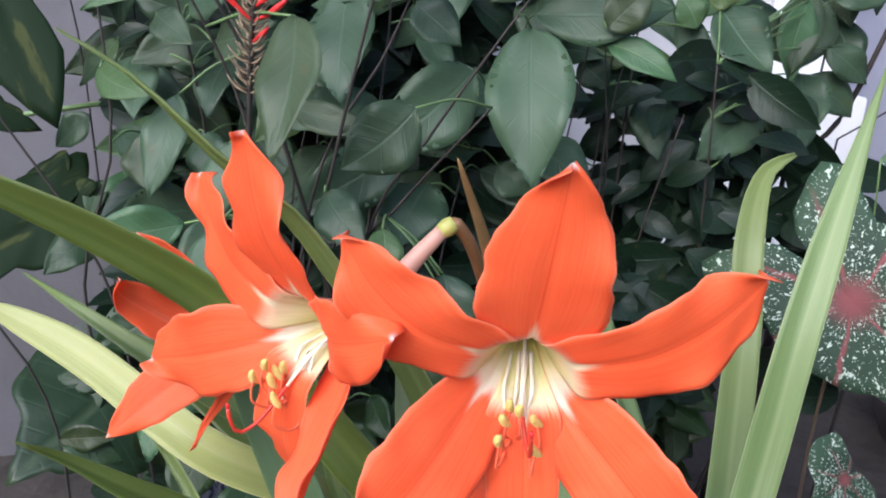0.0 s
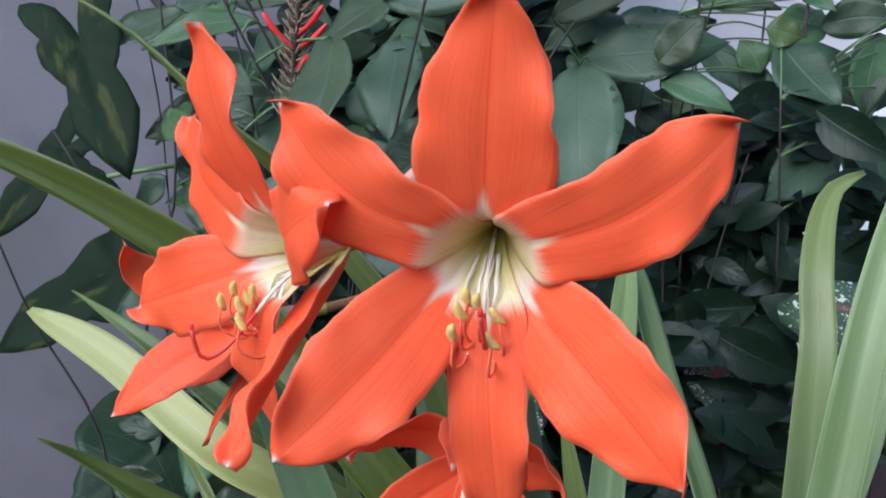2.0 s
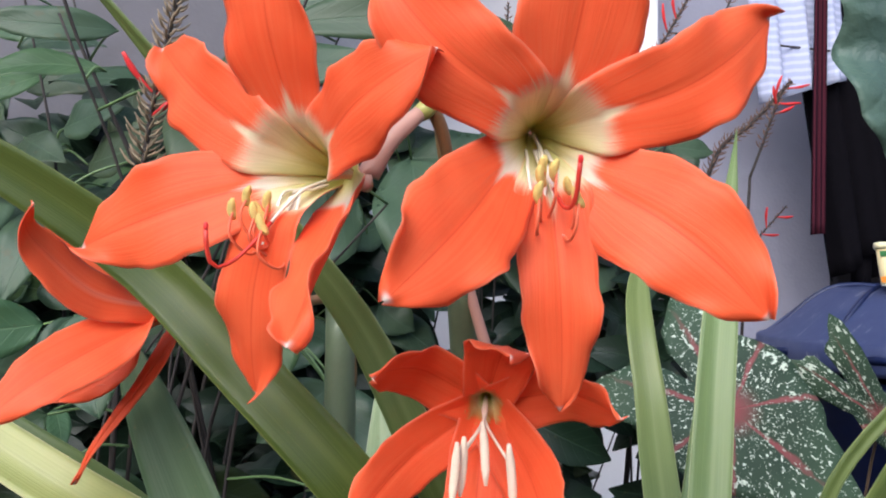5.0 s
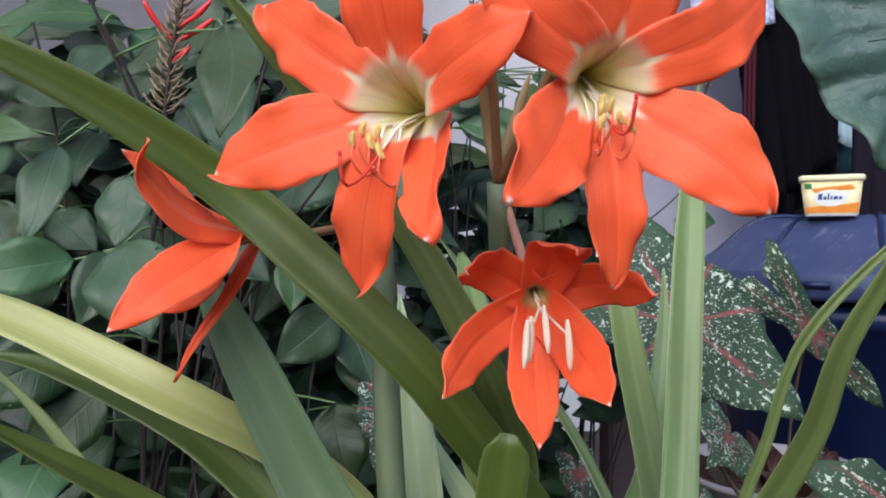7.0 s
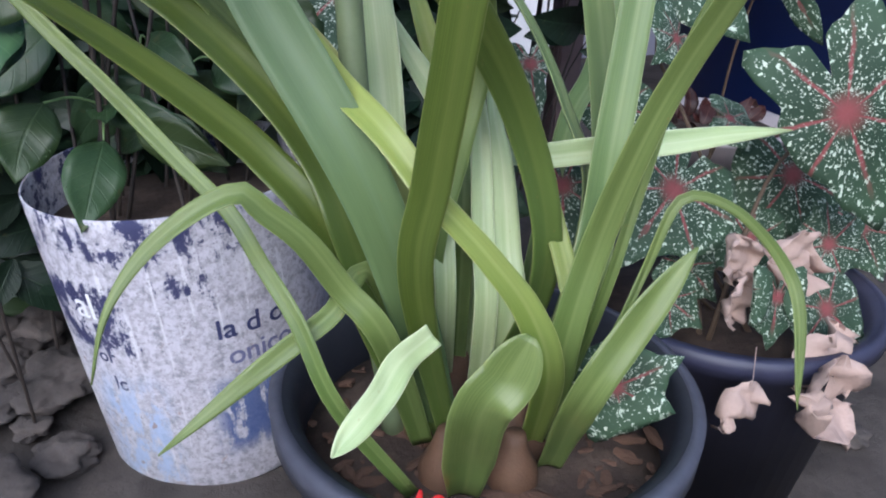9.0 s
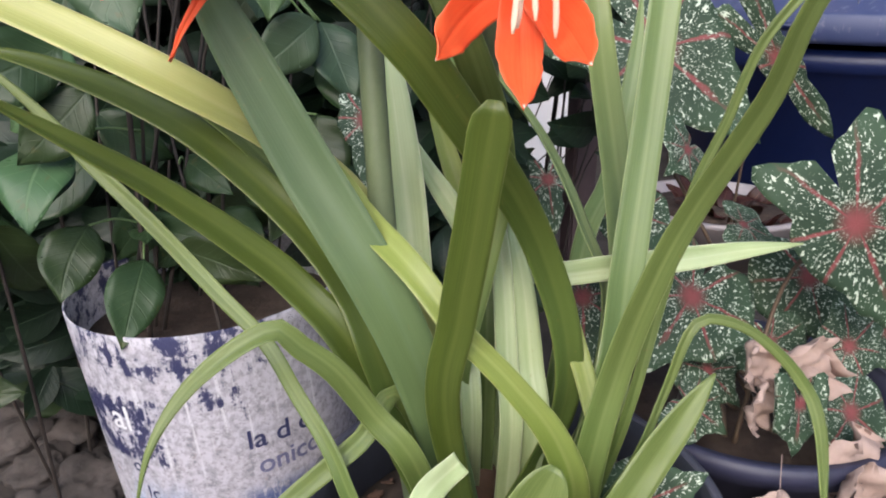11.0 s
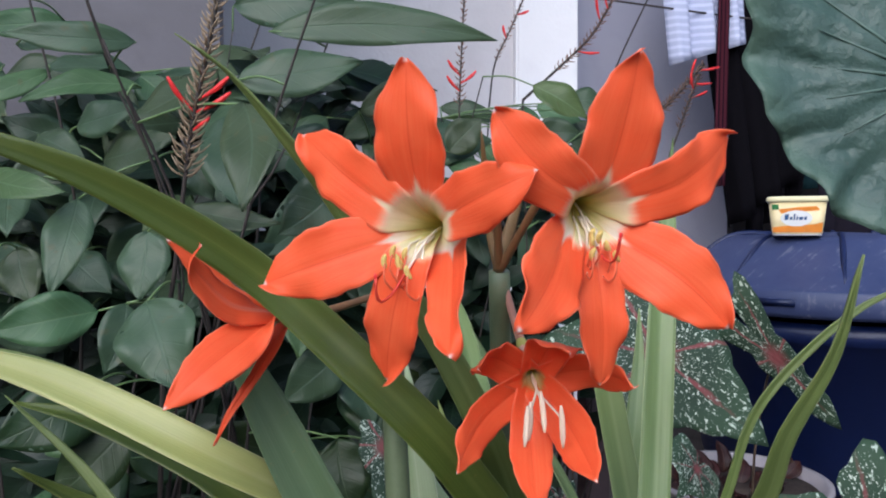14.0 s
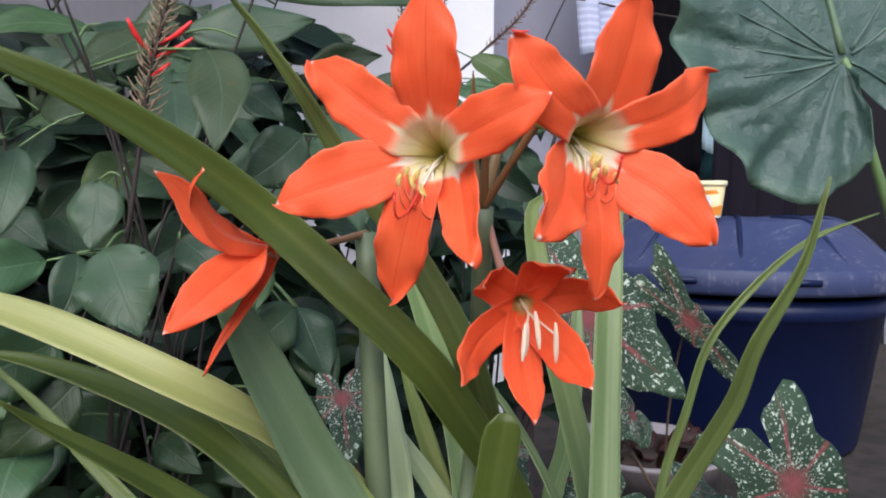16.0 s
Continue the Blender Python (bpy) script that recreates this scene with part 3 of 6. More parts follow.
part("body", lathe([(0.115, 0.0), (0.117, 0.003), (0.124, 0.12), (0.1315, 0.280), (0.1318, 0.293), (0.1308, 0.2945), (0.1298, 0.293), (0.113, 0.01)], BUCKET, 72, closed=True), BUCKET_MAT, bucket)


def on_bucket(angle, z, out=0.0006):
    """A place on the bucket's outside: degrees round from the front, height."""
    r = 0.117 + (0.132 - 0.117) * z / 0.285 + out
    a = math.radians(angle - 90)
    return Vector((BUCKET[0] + r * math.cos(a), BUCKET[1] + r * math.sin(a), z))


def bucket_text(words, angle, z, height, material, thick=1.0):
    """Remains of printed letters, bent round the bucket."""
    cu = bpy.data.curves.new("letters", "FONT")
    cu.body, cu.size, cu.offset = words, height * 1.4, 0.0004 * thick
    tmp = new("letters", cu)
    me = bpy.data.meshes.new_from_object(tmp.evaluated_get(bpy.context.evaluated_depsgraph_get()))
    bpy.data.objects.remove(tmp)
    bm = bmesh.new()
    bm.from_mesh(me)
    for v in bm.verts:
        v.co = on_bucket(angle + math.degrees(v.co.x / 0.125), z + v.co.y)
    return part("printed_letters", bm, material, bucket)


INK = plain("faded_navy_print", (0.035, 0.04, 0.11), 0.6, 0.5, 90)
INK_BLUE = plain("faded_blue_print", (0.15, 0.15, 0.27), 0.6, 0.4, 60)
bucket_text("al", -50, 0.198, 0.026, plain("white_letters", (0.75, 0.75, 0.78), 0.6, 0.1, 60))
bucket_text("or", -46, 0.152, 0.014, INK)
bucket_text("la d o", 5, 0.172, 0.020, INK)
bucket_text("onico", 8, 0.143, 0.020, INK_BLUE)
bucket_text("lc", -42, 0.122, 0.015, INK)
LEAN = Matrix.Translation((BUCKET[0], BUCKET[1], 0.292)) @ Matrix.Rotation(radians(-4), 4, "Y") @ Matrix.Translation((-BUCKET[0], -BUCKET[1], -0.290))
bucket.matrix_world = LEAN
bucket_soil = part("bucket_soil", lathe([(0.0005, 0.05), (0.115, 0.05), (0.1272, 0.246), (0.06, 0.254), (0.0005, 0.252)], BUCKET), SOIL)
bucket_soil.matrix_world = LEAN
tagged(bucket_soil, "dark soil filling the paint bucket", "soil")

# ---- the amaryllis ----
plant = thing("amaryllis_plant", "amaryllis with orange trumpet blooms and long strap leaves, potted", "flowering plant")


def tepal(flower, throat, axis, tip, width, seed, depth=0.030, rim=0.0180, flare=True, material=None, bulge=0.005, fold=0.05, blunt=2.2, face=None, sway=0.0, via=None, neck=0.0138, peak=0.40, lobe=0.0, lift=0.0, curl=0.0):
    """One petal: up the funnel along the axis, then bent over to its tip."""
    rng = random.Random(seed)
    throat, axis, tip = V(throat), V(axis).normalized(), V(tip)
    rad = tip - throat
    rad -= axis * rad.dot(axis)
    radial, R = rad.normalized(), rad.length
    out = (tip - throat).dot(axis)
    across = axis.cross(radial).normalized()
    p0 = throat - axis * depth + radial * 0.0008
    if via:
        knots = [V(q) for q in via]
    elif flare:
        knots = [p0, throat - axis * depth * 0.36 + radial * (0.0080 - lift), throat - axis * (0.001 - lift) + radial * 0.0122, throat + axis * (0.0062 + lift) + radial * 0.0180]
        knots += [throat + radial * (0.018 + (R - 0.018) * q) + axis * (0.0062 + (out - 0.0062) * q + (bulge + lift) * 4 * q * (1 - q) * (1.25 - 0.5 * q)) + across * sway * math.sin(math.pi * q) for q in (0.34, 0.68)] + [tip]
    else:
        knots = [p0, p0 + axis * depth * 0.55 + radial * 0.005, p0.lerp(tip, 0.45) + radial * bulge + across * sway, p0.lerp(tip, 0.75) + radial * bulge * 0.8 + across * sway * 0.7, tip]
    count, cols = 48, 17
    path = spline(knots, count)
    total = sum((b - a).length for a, b in zip(path, path[1:]))
    far = [(p - throat - axis * (p - throat).dot(axis)).length for p in path]
    mouth = next((i for i, f in enumerate(far) if f > 0.0150), 8) if flare else max(1, int(count * depth / total))
    reach = total * (next((i for i, f in enumerate(far) if f > rim), 10) if flare else mouth * 0.62) / (count - 1)
    side = across
    ph, ph2, ph3 = rng.uniform(0, 6), rng.uniform(0, 6), rng.uniform(0, 6)
    grid, us = [], []
    for i, p in enumerate(path):
        s = i / (count - 1)
        ln = s * total
        us.append(0.5 * ln / reach if ln < reach else 0.5 + 0.5 * (ln - reach) / (total - reach))
        t = (path[min(i + 1, count - 1)] - path[max(i - 1, 0)]).normalized()
        if face is not None and s > 0.12:
            turn = min(1, (s - 0.12) / 0.3)
            want = t.cross(V(face)).normalized()
            side = (across * (1 - turn) + want * turn * (1 if want.dot(side) >= 0 else -1)).normalized()
        nrm = side.cross(t).normalized()
        q = max(0.0, (i - mouth) / (count - 1 - mouth))
        if i < mouth:
            w = max(0.0026, 0.74 * far[i]) if flare else 0.0050 + (neck - 0.0050) * i / mouth
        else:
            start = 0.0112 if flare else neck
            w = start + (width - start) * math.sin(min(q / peak, 1) * math.pi / 2)
            if q > peak:
                w *= max(0.012, 1 - ((q - peak) / (1 - peak)) ** blunt) ** (0.78 if flare else 1.0)
        round_ = max(0.004, far[i])
        cupped = max(0.0, min(1.0, (0.021 - far[i]) / 0.008)) if flare else max(0.0, min(1.0, 1 - (ln - depth) / 0.014))
        row = []
        for j in range(cols):
            v = j / (cols - 1) * 2 - 1
            hand = 2 if v > 0 else 0
            free = max(0, s - 0.42)
            ruffle = abs(v) ** 2.5 * free * (0.0058 if flare else 0.0025) * (math.sin(s * 13 + ph + v) + 0.8 * math.sin(s * 27 + ph2 - v * 2 + hand))
            groove = 0.0011 * math.exp(-(v / 0.10) ** 2) * min(1, s * 2) * (1 - s * s)
            cup = -min(v * v * w * w / (2 * round_), 0.6 * w) * cupped
            bowl = cup - fold * w * abs(v) ** 1.5 * (1 - cupped) + curl * w * abs(v) ** 3 * q
            edge = 1 + (0.03 * math.sin(s * 11 + ph + hand) + 0.030 * math.sin(s * 31 + ph2 + hand * 0.5) + 0.018 * math.sin(s * 67 + ph3 + hand)) * v * v * (s > 0.45) * min(1, (s - 0.45) * 5)
            if lobe * v > 0:
                edge += abs(lobe) * math.exp(-((q - 0.16) / 0.09) ** 2)
            row.append(p + side * v * w * edge + nrm * (ruffle + groove + bowl))
        grid.append(row)
    return part("tepal", shell(grid, 0.0008, us, [u - 1.0005 for u in us]), material or TEPAL, flower)


def anther(flower, at, way, length, radius, material, bend=0.12):
    way = V(way).normalized()
    at = V(at)
    side = way.cross(Vector((0.2, 0.9, 0.3))).normalized() * length * bend
    bm = tube([at - way * length / 2, at + side, at + way * length / 2], [radius * 0.45, radius, radius * 1.05, radius, radius * 0.4], 8, 9)
    return part("anther", bm, material, flower)


def bloom(throat, axis, tips, widths, node, seed, blunt, depth=0.030, rim=0.0180, pedicel=PEDICEL, stalk=None, low=(2, 4), flare=True, bulge=0.005, peaks=None, each=None, neck=0.0138):
    """A flower with its tube and stalk; the tube ends in the stalk's top. each: what sets single petals apart."""
    axis = V(axis).normalized()
    base = V(throat) - axis * (depth - 0.003)
    nd = V(node)
    way = [V(q) for q in stalk] if stalk else [base - axis * 0.024, base - axis * 0.034, (base - axis * 0.036).lerp(nd, 0.5)]
    flower = part("flower", tube([base - axis * 0.006, base - axis * 0.009, base.lerp(way[0], 0.5), way[0]], [0.0042, 0.0040, 0.0034, 0.0028], 12, 14), PINK, plant, "open orange bloom with a pale star in its throat")
    part("ovary", tube([way[0].lerp(way[1], -0.15), way[0].lerp(way[1], 0.5), way[1]], [0.0028, 0.0036, 0.0030], 10, 8), OVARY, flower, "green ovary below the bloom")
    part("stalk", tube([way[0].lerp(way[1], 0.8), *way[1:], nd], [0.0028, 0.0023, 0.0027], 8, 18), pedicel, flower)
    for k, (tip, w) in enumerate(zip(tips, widths)):
        extra = dict(bulge=bulge, peak=(peaks or {}).get(k, 0.40), lift=0.0012 if k in (1, 3, 5) else 0.0)
        extra.update((each or {}).get(k, {}))
        tepal(flower, throat, axis, tip, w, seed + k, depth, rim * (0.86 if flare and k in (2, 3, 4) else 1.0), flare, TEPAL_LOW if k in low else (TEPAL if flare else TEPAL_DEEP), blunt=blunt[k], neck=neck, **extra)
    return flower


def stamens(flower, throat, axis, anthers, stigma, depth=0.030, seed=0):
    """Filaments that lie on the lower lip, sag and rise again to the anthers, and the style."""
    rg = random.Random(seed)
    throat, axis = V(throat), V(axis).normalized()
    down = Vector((0, 0, -1))
    down = (down - axis * down.dot(axis)).normalized()
    right = axis.cross(down).normalized()
    root = throat - axis * depth * 0.8
    for k, e in enumerate(anthers):
        e = V(e)
        dx = (e - throat).dot(right)
        foot = throat - axis * depth * 0.45 + right * (dx * 0.4 + 0.0007 * (k - 2.5)) + down * 0.0040
        lip = throat + down * 0.0085 + right * (dx * 0.45 + 0.0012 * (k - 2.5)) + axis * 0.001
        low = lip.lerp(e, 0.55) + down * (0.012 + 0.004 * rg.random()) + right * rg.uniform(-0.002, 0.002)
        hook = e + down * (0.007 + 0.003 * rg.random()) + axis * 0.002 + right * rg.uniform(-0.0015, 0.0015)
        curve = spline([foot, foot.lerp(lip, 0.5) + axis * 0.001, lip, low, hook, e], 40)
        part("filament", tube(curve[:25:3], [0.0005, 0.0005, 0.0005], 6, 16), FIL_WHITE, flower, "white foot of a filament")
        part("filament", tube(curve[24::3], [0.0005, 0.00045, 0.0004], 6, 14), FILAMENT, flower)
        anther(flower, e, right * rg.uniform(-0.5, 0.5) - down * 0.8 + axis * 0.2, 0.0064, 0.00125, ANTHER)
    s = V(stigma)
    curve = spline([root, throat - axis * depth * 0.3 + down * 0.004, throat + down * 0.0095 + axis * 0.003, throat.lerp(s, 0.65) + down * 0.014, s + down * 0.010 - axis * 0.002, s], 40)
    part("style", tube(curve[:22:3], [0.0006, 0.0006], 6, 12), FIL_WHITE, flower, "white foot of the style")
    part("style", tube(curve[21::3], [0.0006, 0.0006, 0.0007], 6, 12), RED_STYLE, flower)
    part("stigma", tube([s, s - down * 0.0010, s - down * 0.0020], [0.0006, 0.0008, 0.0005], 8, 5), RED, flower)


NODE = (0.097, 0.387, 0.624)
# the largest bloom, facing the way the camera comes from
A_T, A_AX = (0.1042, 0.2895, 0.6545), (-0.06, -1.0, -0.30)
fa = bloom(A_T, A_AX, [(0.111, 0.262, 0.721), (0.165, 0.278, 0.690), (0.154, 0.262, 0.606), (0.108, 0.289, 0.579), (0.056, 0.255, 0.610), (0.054, 0.277, 0.697)], [0.0175, 0.0140, 0.0168, 0.0110, 0.0155, 0.0140], NODE, 10, (2.2, 2.9, 2.3, 2.5, 2.4, 2.7), depth=0.025, peaks={0: 0.27, 1: 0.40, 2: 0.36, 3: 0.42, 4: 0.42, 5: 0.36},
           each={0: dict(bulge=0.003), 1: dict(sway=-0.0035), 5: dict(sway=0.0035), 2: dict(sway=0.003), 4: dict(face=(0.30, -0.9, 0.25), fold=0.10)})
stamens(fa, A_T, A_AX, [(0.0980, 0.276, 0.638), (0.1080, 0.274, 0.637), (0.1010, 0.282, 0.646), (0.1086, 0.283, 0.641), (0.0995, 0.279, 0.643), (0.1038, 0.281, 0.645)], (0.1060, 0.268, 0.6450), depth=0.025, seed=1)
B_T, B_AX = (0.0345, 0.3190, 0.6487), (-0.60, -0.79, -0.03)
fb = bloom(B_T, B_AX, [(0.023, 0.298, 0.720), (0.069, 0.268, 0.672), (0.034, 0.273, 0.598), (0.022, 0.338, 0.577), (-0.034, 0.342, 0.624), (-0.014, 0.355, 0.694)], [0.0165, 0.0138, 0.0105, 0.0130, 0.0165, 0.0142], NODE, 30, (2.0, 2.3, 2.4, 2.2, 2.1, 2.6), rim=0.0172, peaks={0: 0.42, 1: 0.34, 2: 0.40, 3: 0.46, 4: 0.40, 5: 0.38},
           stalk=[(0.0755, 0.3535, 0.6755), (0.0800, 0.3548, 0.6785), (0.0860, 0.362, 0.668), (0.092, 0.376, 0.645)], each={1: dict(curl=0.25), 2: dict(fold=0.45, via=[(0.0520, 0.3420, 0.6545), (0.0510, 0.3280, 0.6430), (0.0465, 0.3110, 0.6310), (0.0405, 0.2930, 0.6165), (0.034, 0.273, 0.598)])})
stamens(fb, B_T, B_AX, [(0.0202, 0.3125, 0.6388), (0.0162, 0.3114, 0.6348), (0.0260, 0.3140, 0.6375), (0.0252, 0.3054, 0.6302), (0.0225, 0.3110, 0.6340), (0.0235, 0.3150, 0.6350)], (0.0100, 0.302, 0.628), seed=2)
C_T, C_AX = (-0.039, 0.416, 0.597), (-0.90, -0.40, -0.05)
NODE2 = (0.051, 0.471, 0.607)
C_0 = (-0.012, 0.431, 0.600)
fc = bloom(C_T, C_AX, [(-0.063, 0.389, 0.640), (-0.082, 0.384, 0.559), (-0.059, 0.423, 0.528), (-0.067, 0.417, 0.563), (-0.058, 0.423, 0.567), (-0.083, 0.437, 0.643)], [0.0108, 0.0135, 0.0030, 0.0065, 0.0060, 0.0090], NODE2, 50, (2.0, 2.2, 1.8, 2.0, 2.0, 2.2), depth=0.018, low=(), flare=False, bulge=0.006, neck=0.0062, peaks={k: 0.45 for k in range(6)},
           each={0: dict(face=(0.83, -0.52, 0.21), via=[C_0, (-0.029, 0.421, 0.602), (-0.049, 0.406, 0.608), (-0.063, 0.394, 0.623), (-0.068, 0.386, 0.633), (-0.062, 0.378, 0.641)]),
                 1: dict(face=(-0.2, -0.95, 0.25), via=[C_0, (-0.027, 0.420, 0.597), (-0.044, 0.404, 0.588), (-0.062, 0.391, 0.576), (-0.082, 0.384, 0.559)]),
                 2: dict(face=(-0.2, -0.95, 0.25), via=[C_0, (-0.022, 0.429, 0.588), (-0.035, 0.427, 0.567), (-0.049, 0.425, 0.547), (-0.059, 0.423, 0.528)]),
                 3: dict(face=(-0.2, -0.95, 0.25)),
                 5: dict(face=(-0.2, -0.95, 0.25), via=[C_0, (-0.031, 0.432, 0.601), (-0.053, 0.436, 0.610), (-0.069, 0.438, 0.632), (-0.083, 0.437, 0.643)])})
D_T, D_AX = (0.0960, 0.3320, 0.5690), (-0.22, -0.88, -0.25)
fd = bloom(D_T, D_AX, [(0.094, 0.290, 0.594), (0.127, 0.292, 0.576), (0.105, 0.286, 0.537), (0.085, 0.304, 0.518), (0.049, 0.314, 0.537), (0.057, 0.307, 0.586)], [0.0125, 0.0100, 0.0112, 0.0108, 0.0108, 0.0105], NODE, 70, (1.8, 2.0, 2.0, 1.9, 1.9, 2.0), depth=0.026, pedicel=PINK, low=(), flare=False, bulge=0.007, neck=0.0105)
for top, end in (((0.0835, 0.313, 0.566), (0.0818, 0.3126, 0.547)), ((0.0862, 0.316, 0.567), (0.0850, 0.3155, 0.549)), ((0.0926, 0.319, 0.571), (0.0930, 0.3151, 0.552)), ((0.0985, 0.309, 0.566), (0.1010, 0.3120, 0.545))):
    top, end = V(top), V(end)
    anther(fd, top.lerp(end, 0.5), end - top, (end - top).length, 0.0014, ANTHER_WHITE, 0.01)
    part("filament", tube([V(D_T) - V(D_AX) * 0.02, V(D_T), top.lerp(end, 0.3)], [0.0006, 0.0005], 5, 8), FIL_WHITE, fd)

# bulbs half out of the soil
for k, (bx, by, br) in enumerate(((0.100, 0.425, 0.024), (0.150, 0.395, 0.026), (0.128, 0.455, 0.023), (0.165, 0.425, 0.021), (0.095, 0.375, 0.020), (0.135, 0.360, 0.018), (0.185, 0.405, 0.017))):
    part("bulb", lathe([(0.0005, 0.150), (br * 0.8, 0.158), (br, 0.178), (br * 0.92, 0.195), (br * 0.62, 0.206), (br * 0.45, 0.216), (br * 0.36, 0.222)], (bx, by, 0.0), 20), BULB, plant, "papery brown bulb")

# flower stalks
part("flower_scape", tube([(0.10, 0.43, 0.18), (0.090, 0.422, 0.333), (0.103, 0.426, 0.406), (0.114, 0.430, 0.474), NODE], [0.0095, 0.0070, 0.0060], 14, 24), SCAPE, plant)
part("flower_scape", tube([(0.075, 0.43, 0.18), (0.055, 0.445, 0.40), NODE2], [0.0105, 0.0085, 0.0075], 14, 20), SCAPE, plant)


def bract(points, w):
    path = spline(points, 14)
    grid = []
    for i, p in enumerate(path):
        s = i / 13
        ww = w * (1 - s) ** 0.6 * (0.6 + 0.4 * min(1, s * 5)) + 0.0003
        grid.append([p + Vector((v * ww, 0.002 * v * v * (1 - s), 0)) for v in (-1, -0.5, 0, 0.5, 1)])
    return part("bract", shell(grid, 0.0005), BRACT, plant)


nd = V(NODE)
bract([nd, nd + Vector((-0.004, 0.004, 0.03)), (0.080, 0.368, 0.700)], 0.0034)
bract([nd, nd + Vector((0.008, 0.002, 0.025)), nd + Vector((0.018, 0.004, 0.055))], 0.005)
nd = V(NODE2)
bract([nd, nd + Vector((0.002, -0.006, -0.02)), nd + Vector((0.008, -0.008, -0.045))], 0.007)


def blade(points, widths, material, face=(-0.25, -0.9, 0.45), fold=0.24, tip="point", twist=0.0, seed=0, label=""):
    """A strap leaf along a curve from the bulb to its tip."""
    count = 46
    path = spline(points, count)
    rng = random.Random(seed)
    ph = rng.uniform(0, 6)
    face = V(face).normalized()
    grid = []
    for i, p in enumerate(path):
        s = i / (count - 1)
        t = (path[min(i + 1, count - 1)] - path[max(i - 1, 0)]).normalized()
        side = t.cross(face)
        side = side.normalized() if side.length > 1e-6 else Vector((1, 0, 0))
        nrm = side.cross(t).normalized()
        a = twist * s
        side, nrm = side * math.cos(a) + nrm * math.sin(a), nrm * math.cos(a) - side * math.sin(a)
        f = s * (len(widths) - 1)
        k = min(int(f), len(widths) - 2)
        w = (widths[k] + (widths[k + 1] - widths[k]) * (f - k)) / 2
        if tip == "point":
            w *= max(0.03, 1 - max(0, (s - 0.72) / 0.28) ** 2.2) ** 0.8
        elif tip == "blunt":
            w *= max(0.1, 1 - max(0, (s - 0.95) / 0.05) ** 2.5) ** 0.5
        elif tip == "round":
            w *= max(0.05, 1 - max(0, (s - 0.86) / 0.14) ** 2) ** 0.5
        w *= 1 + 0.03 * math.sin(s * 9 + ph)
        row = []
        for j in range(9):
            v = j / 4 - 1
            row.append(p + side * v * w + nrm * (fold * w * (v * v - 0.4) + 0.0006 * math.sin(s * 14 + ph + 2 * v)))
        grid.append(row)
    return part("strap_leaf", shell(grid, 0.0018), material, plant, label)


blade([(0.125, 0.420, 0.190), (0.161, 0.394, 0.314), (0.139, 0.402, 0.418), (0.070, 0.378, 0.517), (0.041, 0.380, 0.551), (0.014, 0.389, 0.578), (-0.026, 0.403, 0.617), (-0.069, 0.397, 0.649), (-0.115, 0.389, 0.675), (-0.162, 0.385, 0.693), (-0.212, 0.391, 0.708)], [0.018, 0.021, 0.022, 0.025, 0.023, 0.018, 0.013], BLADE_DARK, (0.1, -1.0, -0.05), seed=1)
blade([(0.101, 0.430, 0.190), (0.090, 0.411, 0.321), (0.108, 0.421, 0.394), (0.121, 0.426, 0.463), (0.089, 0.390, 0.534), (0.059, 0.400, 0.594), (0.026, 0.404, 0.637), (0.006, 0.403, 0.665), (-0.016, 0.388, 0.690), (-0.048, 0.379, 0.726), (-0.073, 0.375, 0.743)], [0.014, 0.016, 0.018, 0.021, 0.021, 0.018, 0.013, 0.009, 0.005], BLADE, (-0.25, -1.0, -0.35), seed=2)
blade([(0.096, 0.430, 0.190), (0.090, 0.425, 0.308), (0.073, 0.441, 0.369), (0.046, 0.457, 0.425), (0.020, 0.462, 0.457), (-0.009, 0.459, 0.480), (-0.060, 0.442, 0.516), (-0.141, 0.470, 0.556), (-0.205, 0.485, 0.579)], [0.018, 0.022, 0.024, 0.024, 0.023, 0.022, 0.021], BLADE_YELLOW, (-0.05, -0.75, 0.65), tip="round", seed=3, label="yellowing strap leaf")
blade([(0.155, 0.379, 0.189), (0.145, 0.345, 0.273), (0.130, 0.346, 0.318), (0.105, 0.352, 0.354), (0.088, 0.357, 0.374), (0.075, 0.362, 0.389), (0.057, 0.385, 0.416), (0.039, 0.422, 0.435), (0.027, 0.446, 0.455), (0.016, 0.454, 0.467), (-0.005, 0.477, 0.503)], [0.018, 0.021, 0.022, 0.020, 0.016, 0.014, 0.015, 0.017, 0.017, 0.015, 0.010], BLADE_LIME, (-0.1, -0.85, 0.5), seed=9, label="strap leaf creased near its foot")
blade([(0.104, 0.402, 0.194), (0.055, 0.393, 0.366), (0.002, 0.430, 0.477), (-0.034, 0.450, 0.552), (-0.050, 0.457, 0.588)], [0.018, 0.026, 0.031, 0.033, 0.032, 0.028, 0.020], BLADE_GREEN, seed=4, tip="round")
blade([(0.087, 0.411, 0.190), (0.045, 0.424, 0.335), (0.032, 0.445, 0.379), (0.004, 0.471, 0.421), (-0.039, 0.501, 0.463), (-0.083, 0.526, 0.491), (-0.147, 0.557, 0.516), (-0.196, 0.578, 0.526)], [0.018, 0.022, 0.023, 0.024, 0.023, 0.02], BLADE_DARK, (0.0, -0.6, 0.8), seed=5)
blade([(0.089, 0.406, 0.194), (0.035, 0.429, 0.335), (-0.001, 0.452, 0.385), (-0.034, 0.459, 0.417), (-0.076, 0.459, 0.453), (-0.111, 0.448, 0.482), (-0.142, 0.440, 0.506), (-0.160, 0.427, 0.524)], [0.018, 0.023, 0.024, 0.022, 0.018, 0.009], BLADE_DARK, (0.0, -0.65, 0.75), seed=6)
